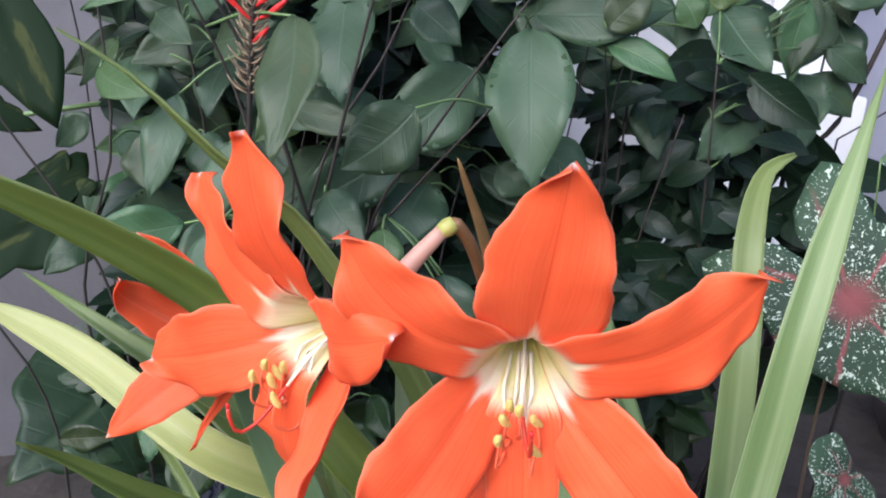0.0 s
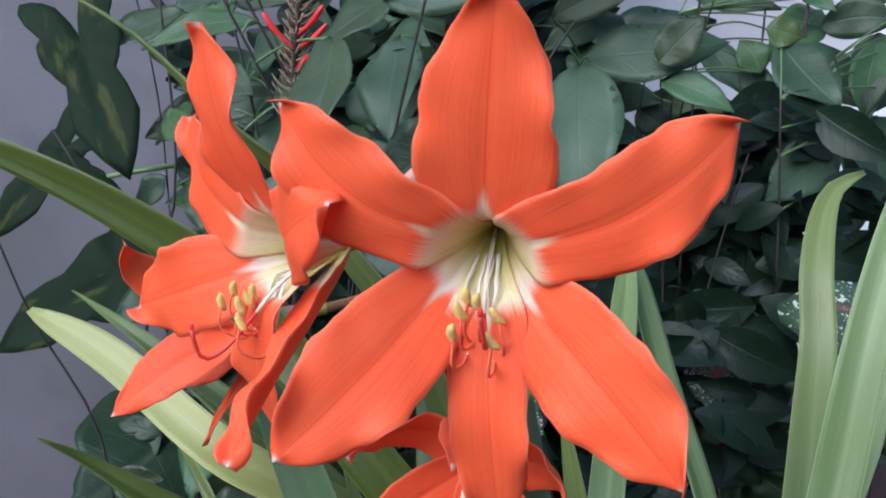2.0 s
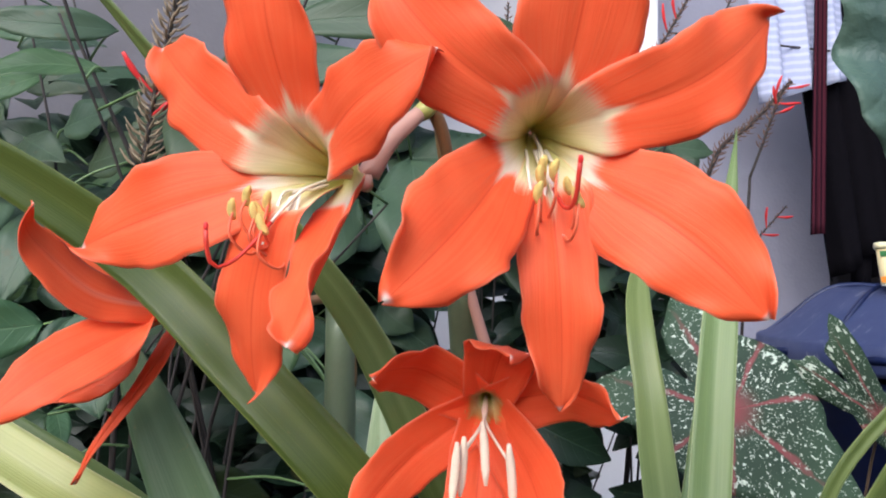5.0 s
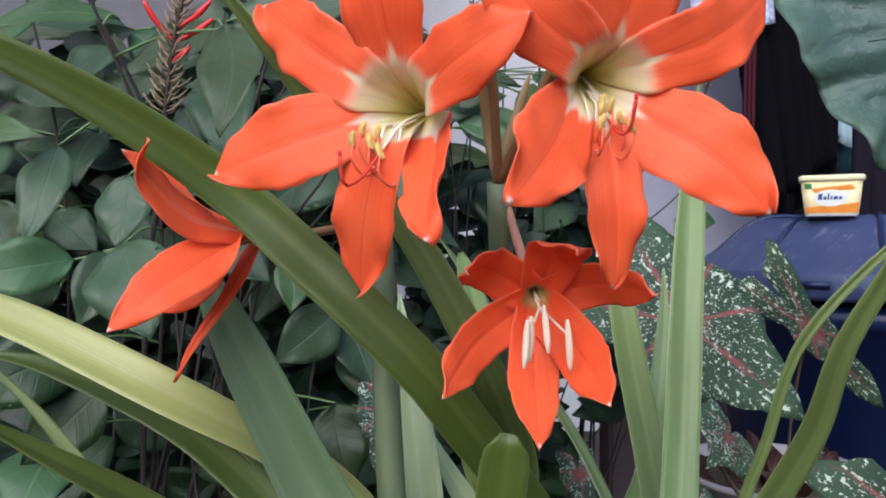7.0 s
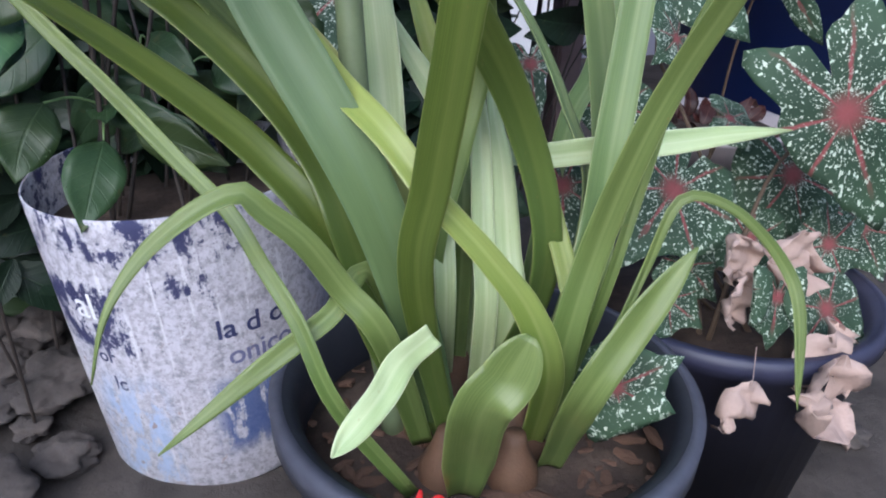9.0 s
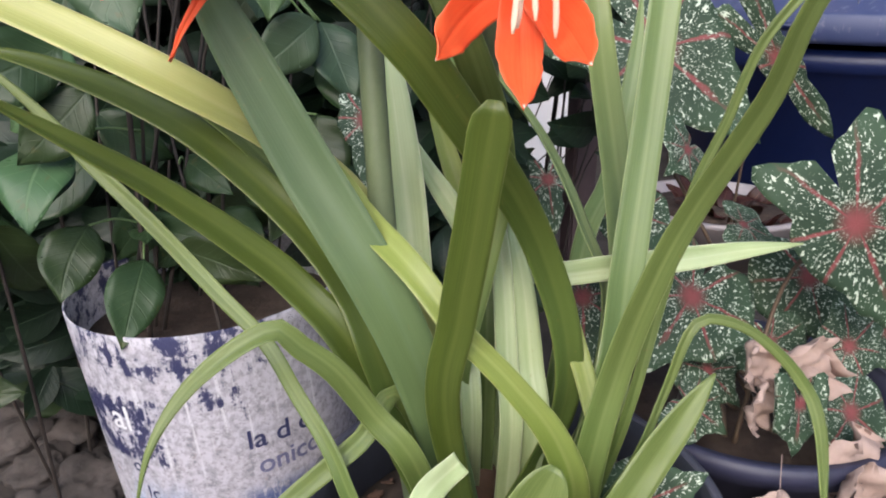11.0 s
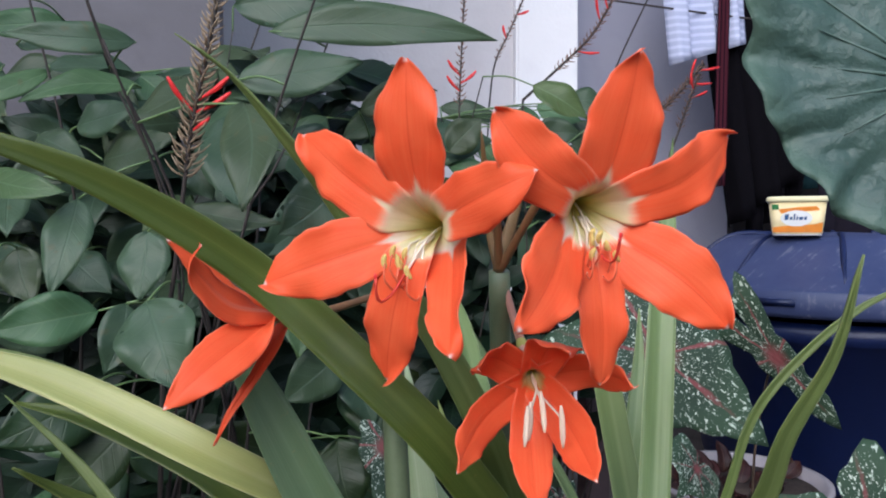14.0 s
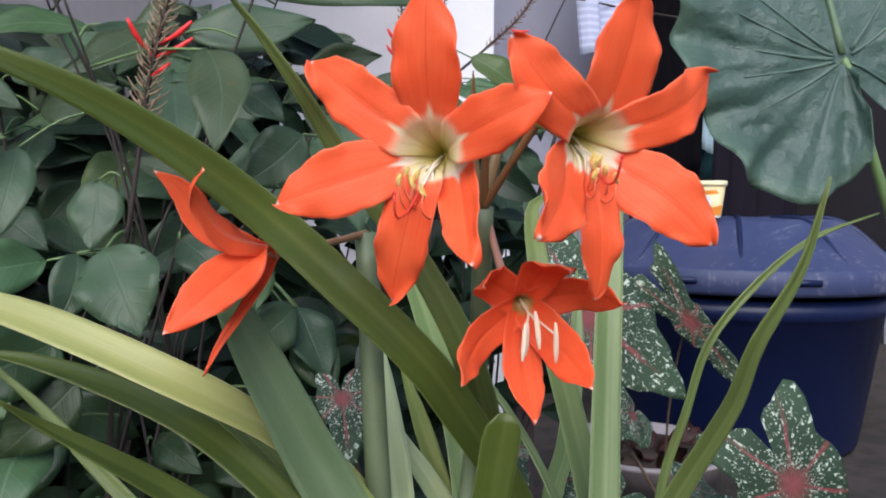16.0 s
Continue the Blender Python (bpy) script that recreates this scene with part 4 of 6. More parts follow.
blade([(0.067, 0.360, 0.189), (0.022, 0.361, 0.265), (0.005, 0.381, 0.312), (-0.010, 0.405, 0.338), (-0.024, 0.430, 0.361), (-0.049, 0.457, 0.385), (-0.082, 0.490, 0.419), (-0.115, 0.515, 0.453), (-0.151, 0.534, 0.495), (-0.195, 0.548, 0.538)], [0.009, 0.010, 0.010, 0.0095, 0.0095, 0.009, 0.006], BLADE, seed=7)
blade([(0.086, 0.401, 0.192), (0.054, 0.375, 0.295), (0.032, 0.385, 0.327), (0.012, 0.385, 0.359), (-0.008, 0.385, 0.379), (-0.020, 0.386, 0.390), (-0.045, 0.383, 0.381), (-0.070, 0.380, 0.362), (-0.089, 0.370, 0.338), (-0.099, 0.357, 0.307)], [0.014, 0.016, 0.017, 0.015, 0.0115, 0.008, 0.004], BLADE, (-0.3, -0.7, 0.6), seed=8)
blade([(0.105, 0.40, 0.19), (0.068, 0.362, 0.335), (0.071, 0.349, 0.400), (0.075, 0.337, 0.455), (0.0795, 0.325, 0.518)], [0.013, 0.016, 0.019, 0.021, 0.021], BLADE_DARK, fold=0.1, tip="blunt", seed=10)
blade([(0.11, 0.45, 0.19), (0.082, 0.452, 0.318), (0.080, 0.475, 0.371), (0.080, 0.497, 0.424), (0.079, 0.520, 0.478), (0.078, 0.536, 0.517), (0.078, 0.552, 0.556)], [0.014, 0.014, 0.020, 0.027, 0.029, 0.026, 0.018], BLADE_PALE, seed=11)
blade([(0.12, 0.46, 0.19), (0.100, 0.405, 0.299), (0.103, 0.423, 0.346), (0.108, 0.437, 0.383), (0.116, 0.451, 0.423)], [0.012, 0.013, 0.013, 0.013, 0.010], BLADE_PALE, seed=12)
blade([(0.14, 0.46, 0.19), (0.148, 0.465, 0.319), (0.142, 0.498, 0.364), (0.126, 0.518, 0.400), (0.107, 0.538, 0.435), (0.091, 0.558, 0.471)], [0.012, 0.014, 0.016, 0.017, 0.016, 0.010], BLADE_PALE, seed=13)
blade([(0.15, 0.46, 0.19), (0.147, 0.491, 0.325), (0.142, 0.522, 0.369), (0.133, 0.546, 0.420), (0.124, 0.567, 0.464), (0.116, 0.586, 0.504)], [0.012, 0.014, 0.016, 0.016, 0.015, 0.010], BLADE_LIME, seed=14)
blade([(0.13, 0.42, 0.19), (0.127, 0.403, 0.287), (0.129, 0.419, 0.328), (0.132, 0.439, 0.379), (0.134, 0.454, 0.416), (0.135, 0.464, 0.440)], [0.014, 0.015, 0.015, 0.015, 0.013, 0.008], BLADE_PALE, seed=15)
blade([(0.14, 0.425, 0.19), (0.144, 0.402, 0.284), (0.145, 0.418, 0.326), (0.146, 0.435, 0.367), (0.144, 0.450, 0.401), (0.143, 0.462, 0.429)], [0.016, 0.018, 0.018, 0.018, 0.016, 0.010], BLADE_PALE, fold=0.05, seed=27)
blade([(0.155, 0.42, 0.19), (0.171, 0.360, 0.285), (0.171, 0.378, 0.315), (0.169, 0.402, 0.346), (0.165, 0.429, 0.379), (0.161, 0.454, 0.410), (0.155, 0.478, 0.435)], [0.012, 0.013, 0.014, 0.014, 0.014, 0.012, 0.008], BLADE_LIME, seed=28)
blade([(0.17, 0.46, 0.19), (0.205, 0.49, 0.30), (0.257, 0.56, 0.364), (0.297, 0.60, 0.393), (0.332, 0.64, 0.447), (0.355, 0.67, 0.511), (0.367, 0.69, 0.561)], [0.010, 0.012, 0.016, 0.018, 0.019, 0.018, 0.012], BLADE_SAGE, (-0.3, -0.6, 0.7), seed=29)
blade([(0.125, 0.45, 0.19), (0.130, 0.462, 0.323), (0.145, 0.52, 0.44), (0.158, 0.62, 0.52), (0.168, 0.715, 0.579)], [0.014, 0.018, 0.022, 0.023, 0.018], BLADE_SAGE, tip="round", seed=33)
blade([(0.170, 0.419, 0.189), (0.218, 0.450, 0.333), (0.218, 0.498, 0.395), (0.208, 0.561, 0.451), (0.190, 0.640, 0.499), (0.176, 0.725, 0.556), (0.159, 0.808, 0.607)], [0.012, 0.014, 0.017, 0.022, 0.027, 0.027, 0.018], BLADE_SAGE, face=(0.57, -0.80, 0.2), seed=16)
blade([(0.183, 0.449, 0.190), (0.221, 0.430, 0.336), (0.288, 0.616, 0.506), (0.295, 0.654, 0.573), (0.305, 0.683, 0.611), (0.319, 0.703, 0.632), (0.341, 0.711, 0.643)], [0.016, 0.020, 0.023, 0.024, 0.025, 0.023, 0.016], BLADE_TIPPED, tip="round", seed=17)
blade([(0.179, 0.421, 0.190), (0.188, 0.387, 0.321), (0.223, 0.436, 0.384), (0.256, 0.481, 0.468), (0.285, 0.518, 0.585), (0.334, 0.579, 0.727)], [0.020, 0.024, 0.025, 0.024, 0.020, 0.010], BLADE_SAGE, seed=18)
blade([(0.168, 0.379, 0.190), (0.152, 0.343, 0.294), (0.164, 0.343, 0.356), (0.173, 0.330, 0.416), (0.182, 0.317, 0.459), (0.188, 0.282, 0.520), (0.185, 0.263, 0.557), (0.192, 0.244, 0.596), (0.192, 0.230, 0.638)], [0.018, 0.020, 0.018, 0.016, 0.013, 0.0115, 0.009, 0.006], BLADE, (-0.4, -0.85, 0.2), seed=19)
blade([(0.174, 0.395, 0.188), (0.176, 0.351, 0.308), (0.198, 0.357, 0.391), (0.214, 0.361, 0.456), (0.227, 0.358, 0.494), (0.242, 0.355, 0.539), (0.268, 0.345, 0.575), (0.295, 0.326, 0.606), (0.326, 0.303, 0.623)], [0.007, 0.007, 0.0066, 0.006, 0.0055, 0.005], BLADE, (-0.4, -0.85, 0.2), seed=20)
blade([(0.151, 0.470, 0.200), (0.136, 0.475, 0.356), (0.196, 0.462, 0.369), (0.273, 0.442, 0.379), (0.318, 0.432, 0.385), (0.363, 0.429, 0.386)], [0.010, 0.016, 0.017, 0.018, 0.017, 0.014], BLADE_PALE, seed=21)
blade([(0.161, 0.359, 0.189), (0.149, 0.311, 0.277), (0.175, 0.311, 0.322), (0.210, 0.316, 0.365)], [0.016, 0.021, 0.021, 0.016], BLADE, seed=22)
blade([(0.098, 0.351, 0.188), (0.084, 0.302, 0.289), (0.097, 0.298, 0.314), (0.109, 0.300, 0.336)], [0.020, 0.030, 0.032, 0.026], BLADE, tip="round", seed=23)
blade([(0.072, 0.342, 0.317), (0.053, 0.334, 0.309), (0.037, 0.319, 0.299), (0.009, 0.303, 0.281)], [0.014, 0.016, 0.016, 0.014], BLADE_PALE, tip="point", seed=24)
blade([(0.094, 0.401, 0.202), (0.055, 0.407, 0.321), (0.023, 0.387, 0.309), (-0.018, 0.375, 0.288), (-0.075, 0.360, 0.254)], [0.010, 0.011, 0.012, 0.012, 0.010], BLADE, seed=25)
blade([(0.180, 0.400, 0.190), (0.185, 0.350, 0.284), (0.206, 0.353, 0.333), (0.220, 0.355, 0.371), (0.236, 0.354, 0.377), (0.266, 0.351, 0.363), (0.293, 0.340, 0.335), (0.300, 0.324, 0.308), (0.294, 0.300, 0.252)], [0.005, 0.005, 0.005, 0.006, 0.007, 0.009, 0.011], BLADE, seed=26)
blade([(0.075, 0.47, 0.20), (0.05, 0.48, 0.36), (0.0, 0.505, 0.44), (-0.05, 0.500, 0.495), (-0.10, 0.500, 0.530), (-0.1625, 0.515, 0.562), (-0.2221, 0.5468, 0.5758)], [0.012, 0.016, 0.018, 0.016, 0.012, 0.006], BLADE, (0.0, -0.6, 0.8), seed=31)


SPOT = plain("black_spot", (0.01, 0.008, 0.006), 0.8, 0.2, 60)
bm = bmesh.new()
bmesh.ops.create_icosphere(bm, subdivisions=2, radius=1.0, matrix=Matrix.Translation((0.3185, 0.668, 0.603)) @ Matrix.Diagonal((0.0030, 0.0016, 0.0012, 1)))
part("blemish", bm, SPOT, plant, "black spot near the leaf's tip")


# ---- blue bin and the tub on it ----
BIN = (1.53, 1.63)
bin_ = thing("rubbish_bin", "large dark blue plastic bin with a faded ribbed lid", "bin")
part("body", lathe([(0.33, 0.0), (0.34, 0.02), (0.395, 0.37), (0.41, 0.375), (0.41, 0.40), (0.40, 0.42), (0.385, 0.42), (0.325, 0.03)], (*BIN, 0), 40, True), BIN_BLUE, bin_)
lid = part("lid", lathe([(0.425, 0.437), (0.438, 0.435), (0.445, 0.445), (0.446, 0.493), (0.438, 0.500), (0.425, 0.503), (0.30, 0.606), (0.27, 0.618), (0.0005, 0.626)], (*BIN, 0), 40), LID_BLUE, bin_)
for k in range(10):
    a = 2 * math.pi * (k + 0.35) / 10
    d = Vector((math.cos(a), math.sin(a), 0))
    c = Vector((*BIN, 0))
    part("lid_rib", tube([c + d * 0.16 + Vector((0, 0, 0.622)), c + d * 0.285 + Vector((0, 0, 0.613)), c + d * 0.41 + Vector((0, 0, 0.508))], [0.006, 0.007, 0.007, 0.005], 6, 10), BIN_BLUE, lid)
for k in range(10):
    a = 2 * math.pi * (k + 0.85) / 10
    c = Vector((*BIN, 0.47)) + Vector((math.cos(a), math.sin(a), 0)) * 0.446
    bm = box((-0.004, -0.04, -0.008), (0.004, 0.04, 0.008), 0.002)
    bmesh.ops.transform(bm, matrix=Matrix.Translation(c) @ Matrix.Rotation(a, 4, "Z"), verts=bm.verts)
    part("lid_catch", bm, BIN_BLUE, lid)

n = Nodes("tub_print", 0.35)
TUB_YELLOW = plain("cream_yellow_plastic", (0.80, 0.66, 0.36), 0.35, 0.1, 30)
TUB_ORANGE = plain("orange_print", (0.85, 0.27, 0.03), 0.4, 0.25, 90)
TUB_WHITE = plain("white_print", (0.85, 0.84, 0.82), 0.4, 0.05, 40)
TUB_BLUE = plain("blue_print", (0.03, 0.09, 0.22), 0.4, 0.2, 60)
TUB_GREEN = plain("green_print", (0.05, 0.20, 0.06), 0.4, 0.2, 60)


def rounded(w, d, z, r, sides=6):
    """Corner-rounded outline at a height."""
    out = []
    for k, (sx, sy) in enumerate(((1, 1), (-1, 1), (-1, -1), (1, -1))):
        for i in range(sides + 1):
            a = math.pi / 2 * (k + i / sides)
            out.append(Vector((sx * (w - r) + r * math.cos(a), sy * (d - r) + r * math.sin(a), z)))
    return out


def loft(loops):
    bm = bmesh.new()
    rings = [[bm.verts.new(p) for p in l] for l in loops]
    m = len(rings[0])
    for a, b in zip(rings, rings[1:]):
        for s in range(m):
            bm.faces.new((a[s], a[(s + 1) % m], b[(s + 1) % m], b[s]))
    bm.faces.new(rings[0][::-1]), bm.faces.new(rings[-1])
    return bm


tub = thing("margarine_tub", "closed yellow and orange margarine tub on the blue bin lid", "food tub")
part("body", loft([rounded(0.044, 0.033, 0.0, 0.012), rounded(0.046, 0.035, 0.004, 0.012), rounded(0.053, 0.041, 0.066, 0.014)]), TUB_YELLOW, tub)
part("lid", loft([rounded(0.055, 0.043, 0.0665, 0.015), rounded(0.057, 0.045, 0.069, 0.016), rounded(0.057, 0.045, 0.076, 0.016), rounded(0.053, 0.041, 0.078, 0.014)]), plain("pale_yellow_lid", (0.82, 0.74, 0.45), 0.35, 0.08, 30), tub)


def on_front(points, out):
    """A flat piece of print on the tub's sloping front; points are across and up."""
    bm = bmesh.new()
    f = bm.faces.new([bm.verts.new((x, -(0.035 + 0.006 * (z - 0.004) / 0.062) - out, z)) for x, z in points])
    r = bmesh.ops.extrude_face_region(bm, geom=[f])
    for v in r["geom"]:
        if isinstance(v, bmesh.types.BMVert):
            v.co.y += out * 0.9
    return bm


def oval(cx, cz, a, b, count=28):
    return [(cx + a * math.cos(2 * math.pi * k / count), cz + b * math.sin(2 * math.pi * k / count)) for k in range(count)]


flat(part("label_band", on_front([(-0.044, 0.006), (0.044, 0.006), (0.046, 0.026), (0.030, 0.022), (0.0, 0.020), (-0.030, 0.018), (-0.046, 0.016)], 0.0006), TUB_ORANGE, tub, "orange printed band"))
flat(part("label_arc", on_front([(-0.034, 0.052), (0.0, 0.056), (0.034, 0.058), (0.040, 0.050), (0.0, 0.047), (-0.030, 0.044)], 0.0006), TUB_ORANGE, tub))
flat(part("label_oval", on_front(oval(-0.002, 0.034, 0.029, 0.016), 0.0012), TUB_WHITE, tub, "white oval with dark blue script"))
flat(part("label_corner", on_front([(-0.046, 0.052), (-0.034, 0.052), (-0.035, 0.062), (-0.047, 0.062)], 0.0009), TUB_GREEN, tub))
part("label_base", loft([rounded(0.0445, 0.0335, -0.0005, 0.012), rounded(0.0462, 0.0352, 0.0055, 0.012)]), TUB_WHITE, tub)
for x, w, h in ((-0.020, 0.007, 0.011), (-0.012, 0.005, 0.006), (-0.006, 0.003, 0.012), (-0.001, 0.003, 0.007), (0.006, 0.007, 0.006), (0.014, 0.005, 0.006)):
    flat(part("script_bar", on_front([(x - w / 2, 0.031), (x + w / 2, 0.031), (x + w / 2 + 0.001, 0.031 + h), (x - w / 2 + 0.001, 0.031 + h)], 0.0017), TUB_BLUE, tub))
tub.matrix_world = pose(1.285, 1.50, 0.6210, 0, 0, -40) @ Matrix.Scale(1.20, 4)

# ---- washing in the recess ----
n = Nodes("striped_shirt", 0.9)
sx = n.node("ShaderNodeSeparateXYZ", Vector=n.obj())
bands = n.step(n.m("ABSOLUTE", n.m("SUBTRACT", n.m("FRACT", n.m("MULTIPLY", sx.outputs[2], 45.0)), 0.5)), 0.1, 0.3)
SHIRT = n.done(n.mix(n.m("MULTIPLY", n.m("ADD", bands, n.noise(8.0)), 0.6), (0.56, 0.58, 0.74), (0.36, 0.39, 0.55)), n.noise(12.0), 0.5, 0.01)
CLOTH_BLUE = plain("pale_blue_cloth", (0.30, 0.40, 0.46), 0.9, 0.3, 30)
CLOTH_TEAL = plain("dark_teal_cloth", (0.010, 0.026, 0.032), 0.9, 0.3, 30)
n = Nodes("maroon_striped_cloth", 0.9)
across = n.m("FRACT", n.m("MULTIPLY", n.uv()[1], 2.5))
CLOTH_MAROON = n.done(n.mix(n.step(n.m("ABSOLUTE", n.m("SUBTRACT", across, 0.5)), 0.15, 0.3), (0.010, 0.004, 0.008), (0.055, 0.012, 0.020)), n.noise(60.0), 0.3, 0.002)
CLOTH_PLUM = plain("dark_plum_cloth", (0.012, 0.010, 0.016), 0.9, 0.3, 20)


for m in (CLOTH_BLACK, CLOTH_MAROON, CLOTH_PLUM, CLOTH_TEAL, CLOTH_BLUE, SHIRT):
    m.node_tree.nodes["Principled BSDF"].inputs["Specular IOR Level"].default_value = 0.05


def cloth(name, label, tl, tr, br, bl, material, folds=5, deep=0.02, seed=0, ragged=0.0):
    tl, tr, br, bl = V(tl), V(tr), V(br), V(bl)
    rng = random.Random(seed)
    ph = rng.uniform(0, 6)
    grid = []
    for i in range(25):
        s = i / 24
        row = []
        for j in range(33):
            q = j / 32
            p = tl.lerp(tr, q).lerp(bl.lerp(br, q), s)
            w = deep * (0.4 + s) * (math.sin(q * folds * 6.28 + ph + s * 1.2) + 0.4 * math.sin(q * folds * 14 + ph * 2))
            row.append(p + Vector((0, w, ragged * s * math.sin(q * 11 + ph))))
        grid.append(row)
    return tagged(part(name, shell(grid, 0.002), material), label, "clothing", "washing on the line")


line = part("clothes_line", tube([(x2 - 0.02, 2.0, 1.32), (1.6, 1.98, 1.29), (2.4, 2.0, 1.30), (3.42, 2.0, 1.33)], [0.003, 0.003], 6, 30), TWIG)
tagged(line, "thin dark washing line stretched from pillar to wall", "washing line")
cloth("shirt", "pale blue striped shirt hanging on the line", (1.181, 1.990, 1.762), (1.480, 1.990, 1.798), (1.529, 1.990, 1.218), (1.257, 1.990, 1.135), SHIRT, 3, 0.012, 1)
cloth("black_trousers", "black cloth hanging in loose folds on the line", (1.295, 2.030, 1.786), (1.694, 2.030, 1.834), (1.779, 2.030, 0.817), (1.503, 2.030, 0.633), CLOTH_BLACK, 3, 0.02, 2)
cloth("black_skirt", "black cloth hanging in loose folds on the line", (1.636, 2.080, 1.851), (1.909, 2.080, 1.884), (1.835, 2.080, 0.763), (1.607, 2.080, 0.594), CLOTH_BLACK, 3, 0.02, 3)
cloth("maroon_scarf", "narrow striped maroon cloth hanging on the line", (1.405, 1.960, 1.658), (1.444, 1.960, 1.662), (1.426, 1.960, 0.767), (1.380, 1.960, 0.762), CLOTH_MAROON, 2, 0.004, 4)
cloth("towel", "pale blue-grey towel hanging on the line", (1.813, 2.120, 1.735), (1.914, 2.120, 1.744), (1.904, 2.120, 0.854), (1.809, 2.120, 0.938), CLOTH_BLUE, 2, 0.01, 5)
cloth("teal_cloth", "dark teal cloth hanging on the line", (1.860, 2.160, 1.757), (2.021, 2.160, 1.772), (1.948, 2.160, 0.773), (1.824, 2.160, 0.764), CLOTH_TEAL, 2, 0.01, 6)
cloth("plum_cloth", "dark plum cloth hanging on the line", (1.978, 2.140, 1.759), (2.459, 2.140, 1.801), (2.383, 2.140, 0.514), (1.932, 2.140, 0.601), CLOTH_PLUM, 3, 0.015, 7)

# ---- shrub in the bucket ----
def leaf(parent, base, tip, width, material, face=(0, -1, 0.3), droop=0.12, fold=0.25, seed=0, shape=0.42, name="leaf", wave=0.055):
    """A pointed oval leaf from its stalk end to its tip."""
    rng = random.Random(seed)
    base, tip = V(base), V(tip)
    L = (tip - base).length
    t = (tip - base).normalized()
    face = V(face)
    side = t.cross(face).normalized()
    nrm = side.cross(t).normalized()
    ph = rng.uniform(0, 6)
    bend = rng.uniform(-0.08, 0.08) * L
    rows, cols = 15, 7
    grid = []
    for i in range(rows):
        s = i / (rows - 1)
        w = width * (math.sin(math.pi * s ** (math.log(0.5) / math.log(shape))) ** 0.85 if 0 < s < 1 else 0.0) + 0.0004
        w *= 1 - 0.35 * max(0, s - 0.75) / 0.25
        c = base + t * L * s + nrm * (droop * L * 4 * s * (1 - s)) + side * bend * 4 * s * (1 - s)
        row = []
        for j in range(cols):
            v = j / (cols - 1) * 2 - 1
            row.append(c + side * v * w / 2 + nrm * (fold * w * 0.5 * abs(v) ** 1.4 + wave * width * math.sin(s * 12 + ph + v) * abs(v)))
        grid.append(row)
    return part(name, shell(grid, 0.0006), material, parent)


shrub = thing("leafy_shrub", "dense dark green shrub growing in the paint bucket", "shrub")
rng = random.Random(5)
STEM_POINTS = []


def stem(points, r=0.003, material=TWIG):
    path = spline(points, 26)
    STEM_POINTS.extend(path[4:])
    return part("stem", tube(points, [r, r * 0.85, r * 0.5], 6, 20), material, shrub)


def twig_leaf(base, tip, width, material=LEAF, face=None, seed=0, droop=None, fold=None, shape=0.42):
    """A leaf of the shrub, with a stalk to the nearest stem."""
    r = random.Random(seed)
    base = V(base)
    # low leaves get the copy with ground shade in its colour
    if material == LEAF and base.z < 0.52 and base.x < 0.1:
        material = LEAF_LOW
    face = face or (r.uniform(-0.3, 0.3), -1, r.uniform(0.0, 0.5))
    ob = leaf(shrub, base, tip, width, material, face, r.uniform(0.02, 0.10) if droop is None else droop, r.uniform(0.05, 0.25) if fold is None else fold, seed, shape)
    near = min(STEM_POINTS, key=lambda q: (q - base).length)
    if (near - base).length > 0.004:
        part("leaf_stalk", tube([near, near.lerp(base, 0.5) + Vector((0, 0, 0.006)), base], [0.0012, 0.0010], 5, 8), STEM, ob)
    return ob


for k in range(34):
    a = rng.uniform(0, 6.28)
    b = Vector((BUCKET[0] + 0.10 * math.cos(a) * rng.random() ** 0.5, BUCKET[1] + 0.10 * math.sin(a) * rng.random() ** 0.5, 0.245))
    top = Vector((-0.42 + 0.95 * (k + rng.random()) / 34, rng.uniform(0.62, 0.98), rng.uniform(0.60, 1.0)))
    if top.x > 0.14:
        top.z = min(top.z, 0.84 if top.x < 0.34 else 0.62)
    if top.x > 0.34:
        top.z = min(top.z, 0.45)
    if top.x > 0.16:
        top.y = max(top.y, 0.90)
    if top.x > 0.16 or top.x < -0.24:
        b = Vector((top.x * 0.8 + rng.uniform(-0.04, 0.04), min(top.y + 0.04, 1.05), 0.0))
    mid = b.lerp(top, 0.45) + Vector((rng.uniform(-0.06, 0.06), rng.uniform(-0.03, 0.03), 0.06))
    bow = Vector((rng.uniform(-0.03, 0.03), rng.uniform(-0.01, 0.02), 0))
    stem([b, mid, mid.lerp(top, 0.5) + bow, top], rng.uniform(0.0014, 0.0022), TWIG)

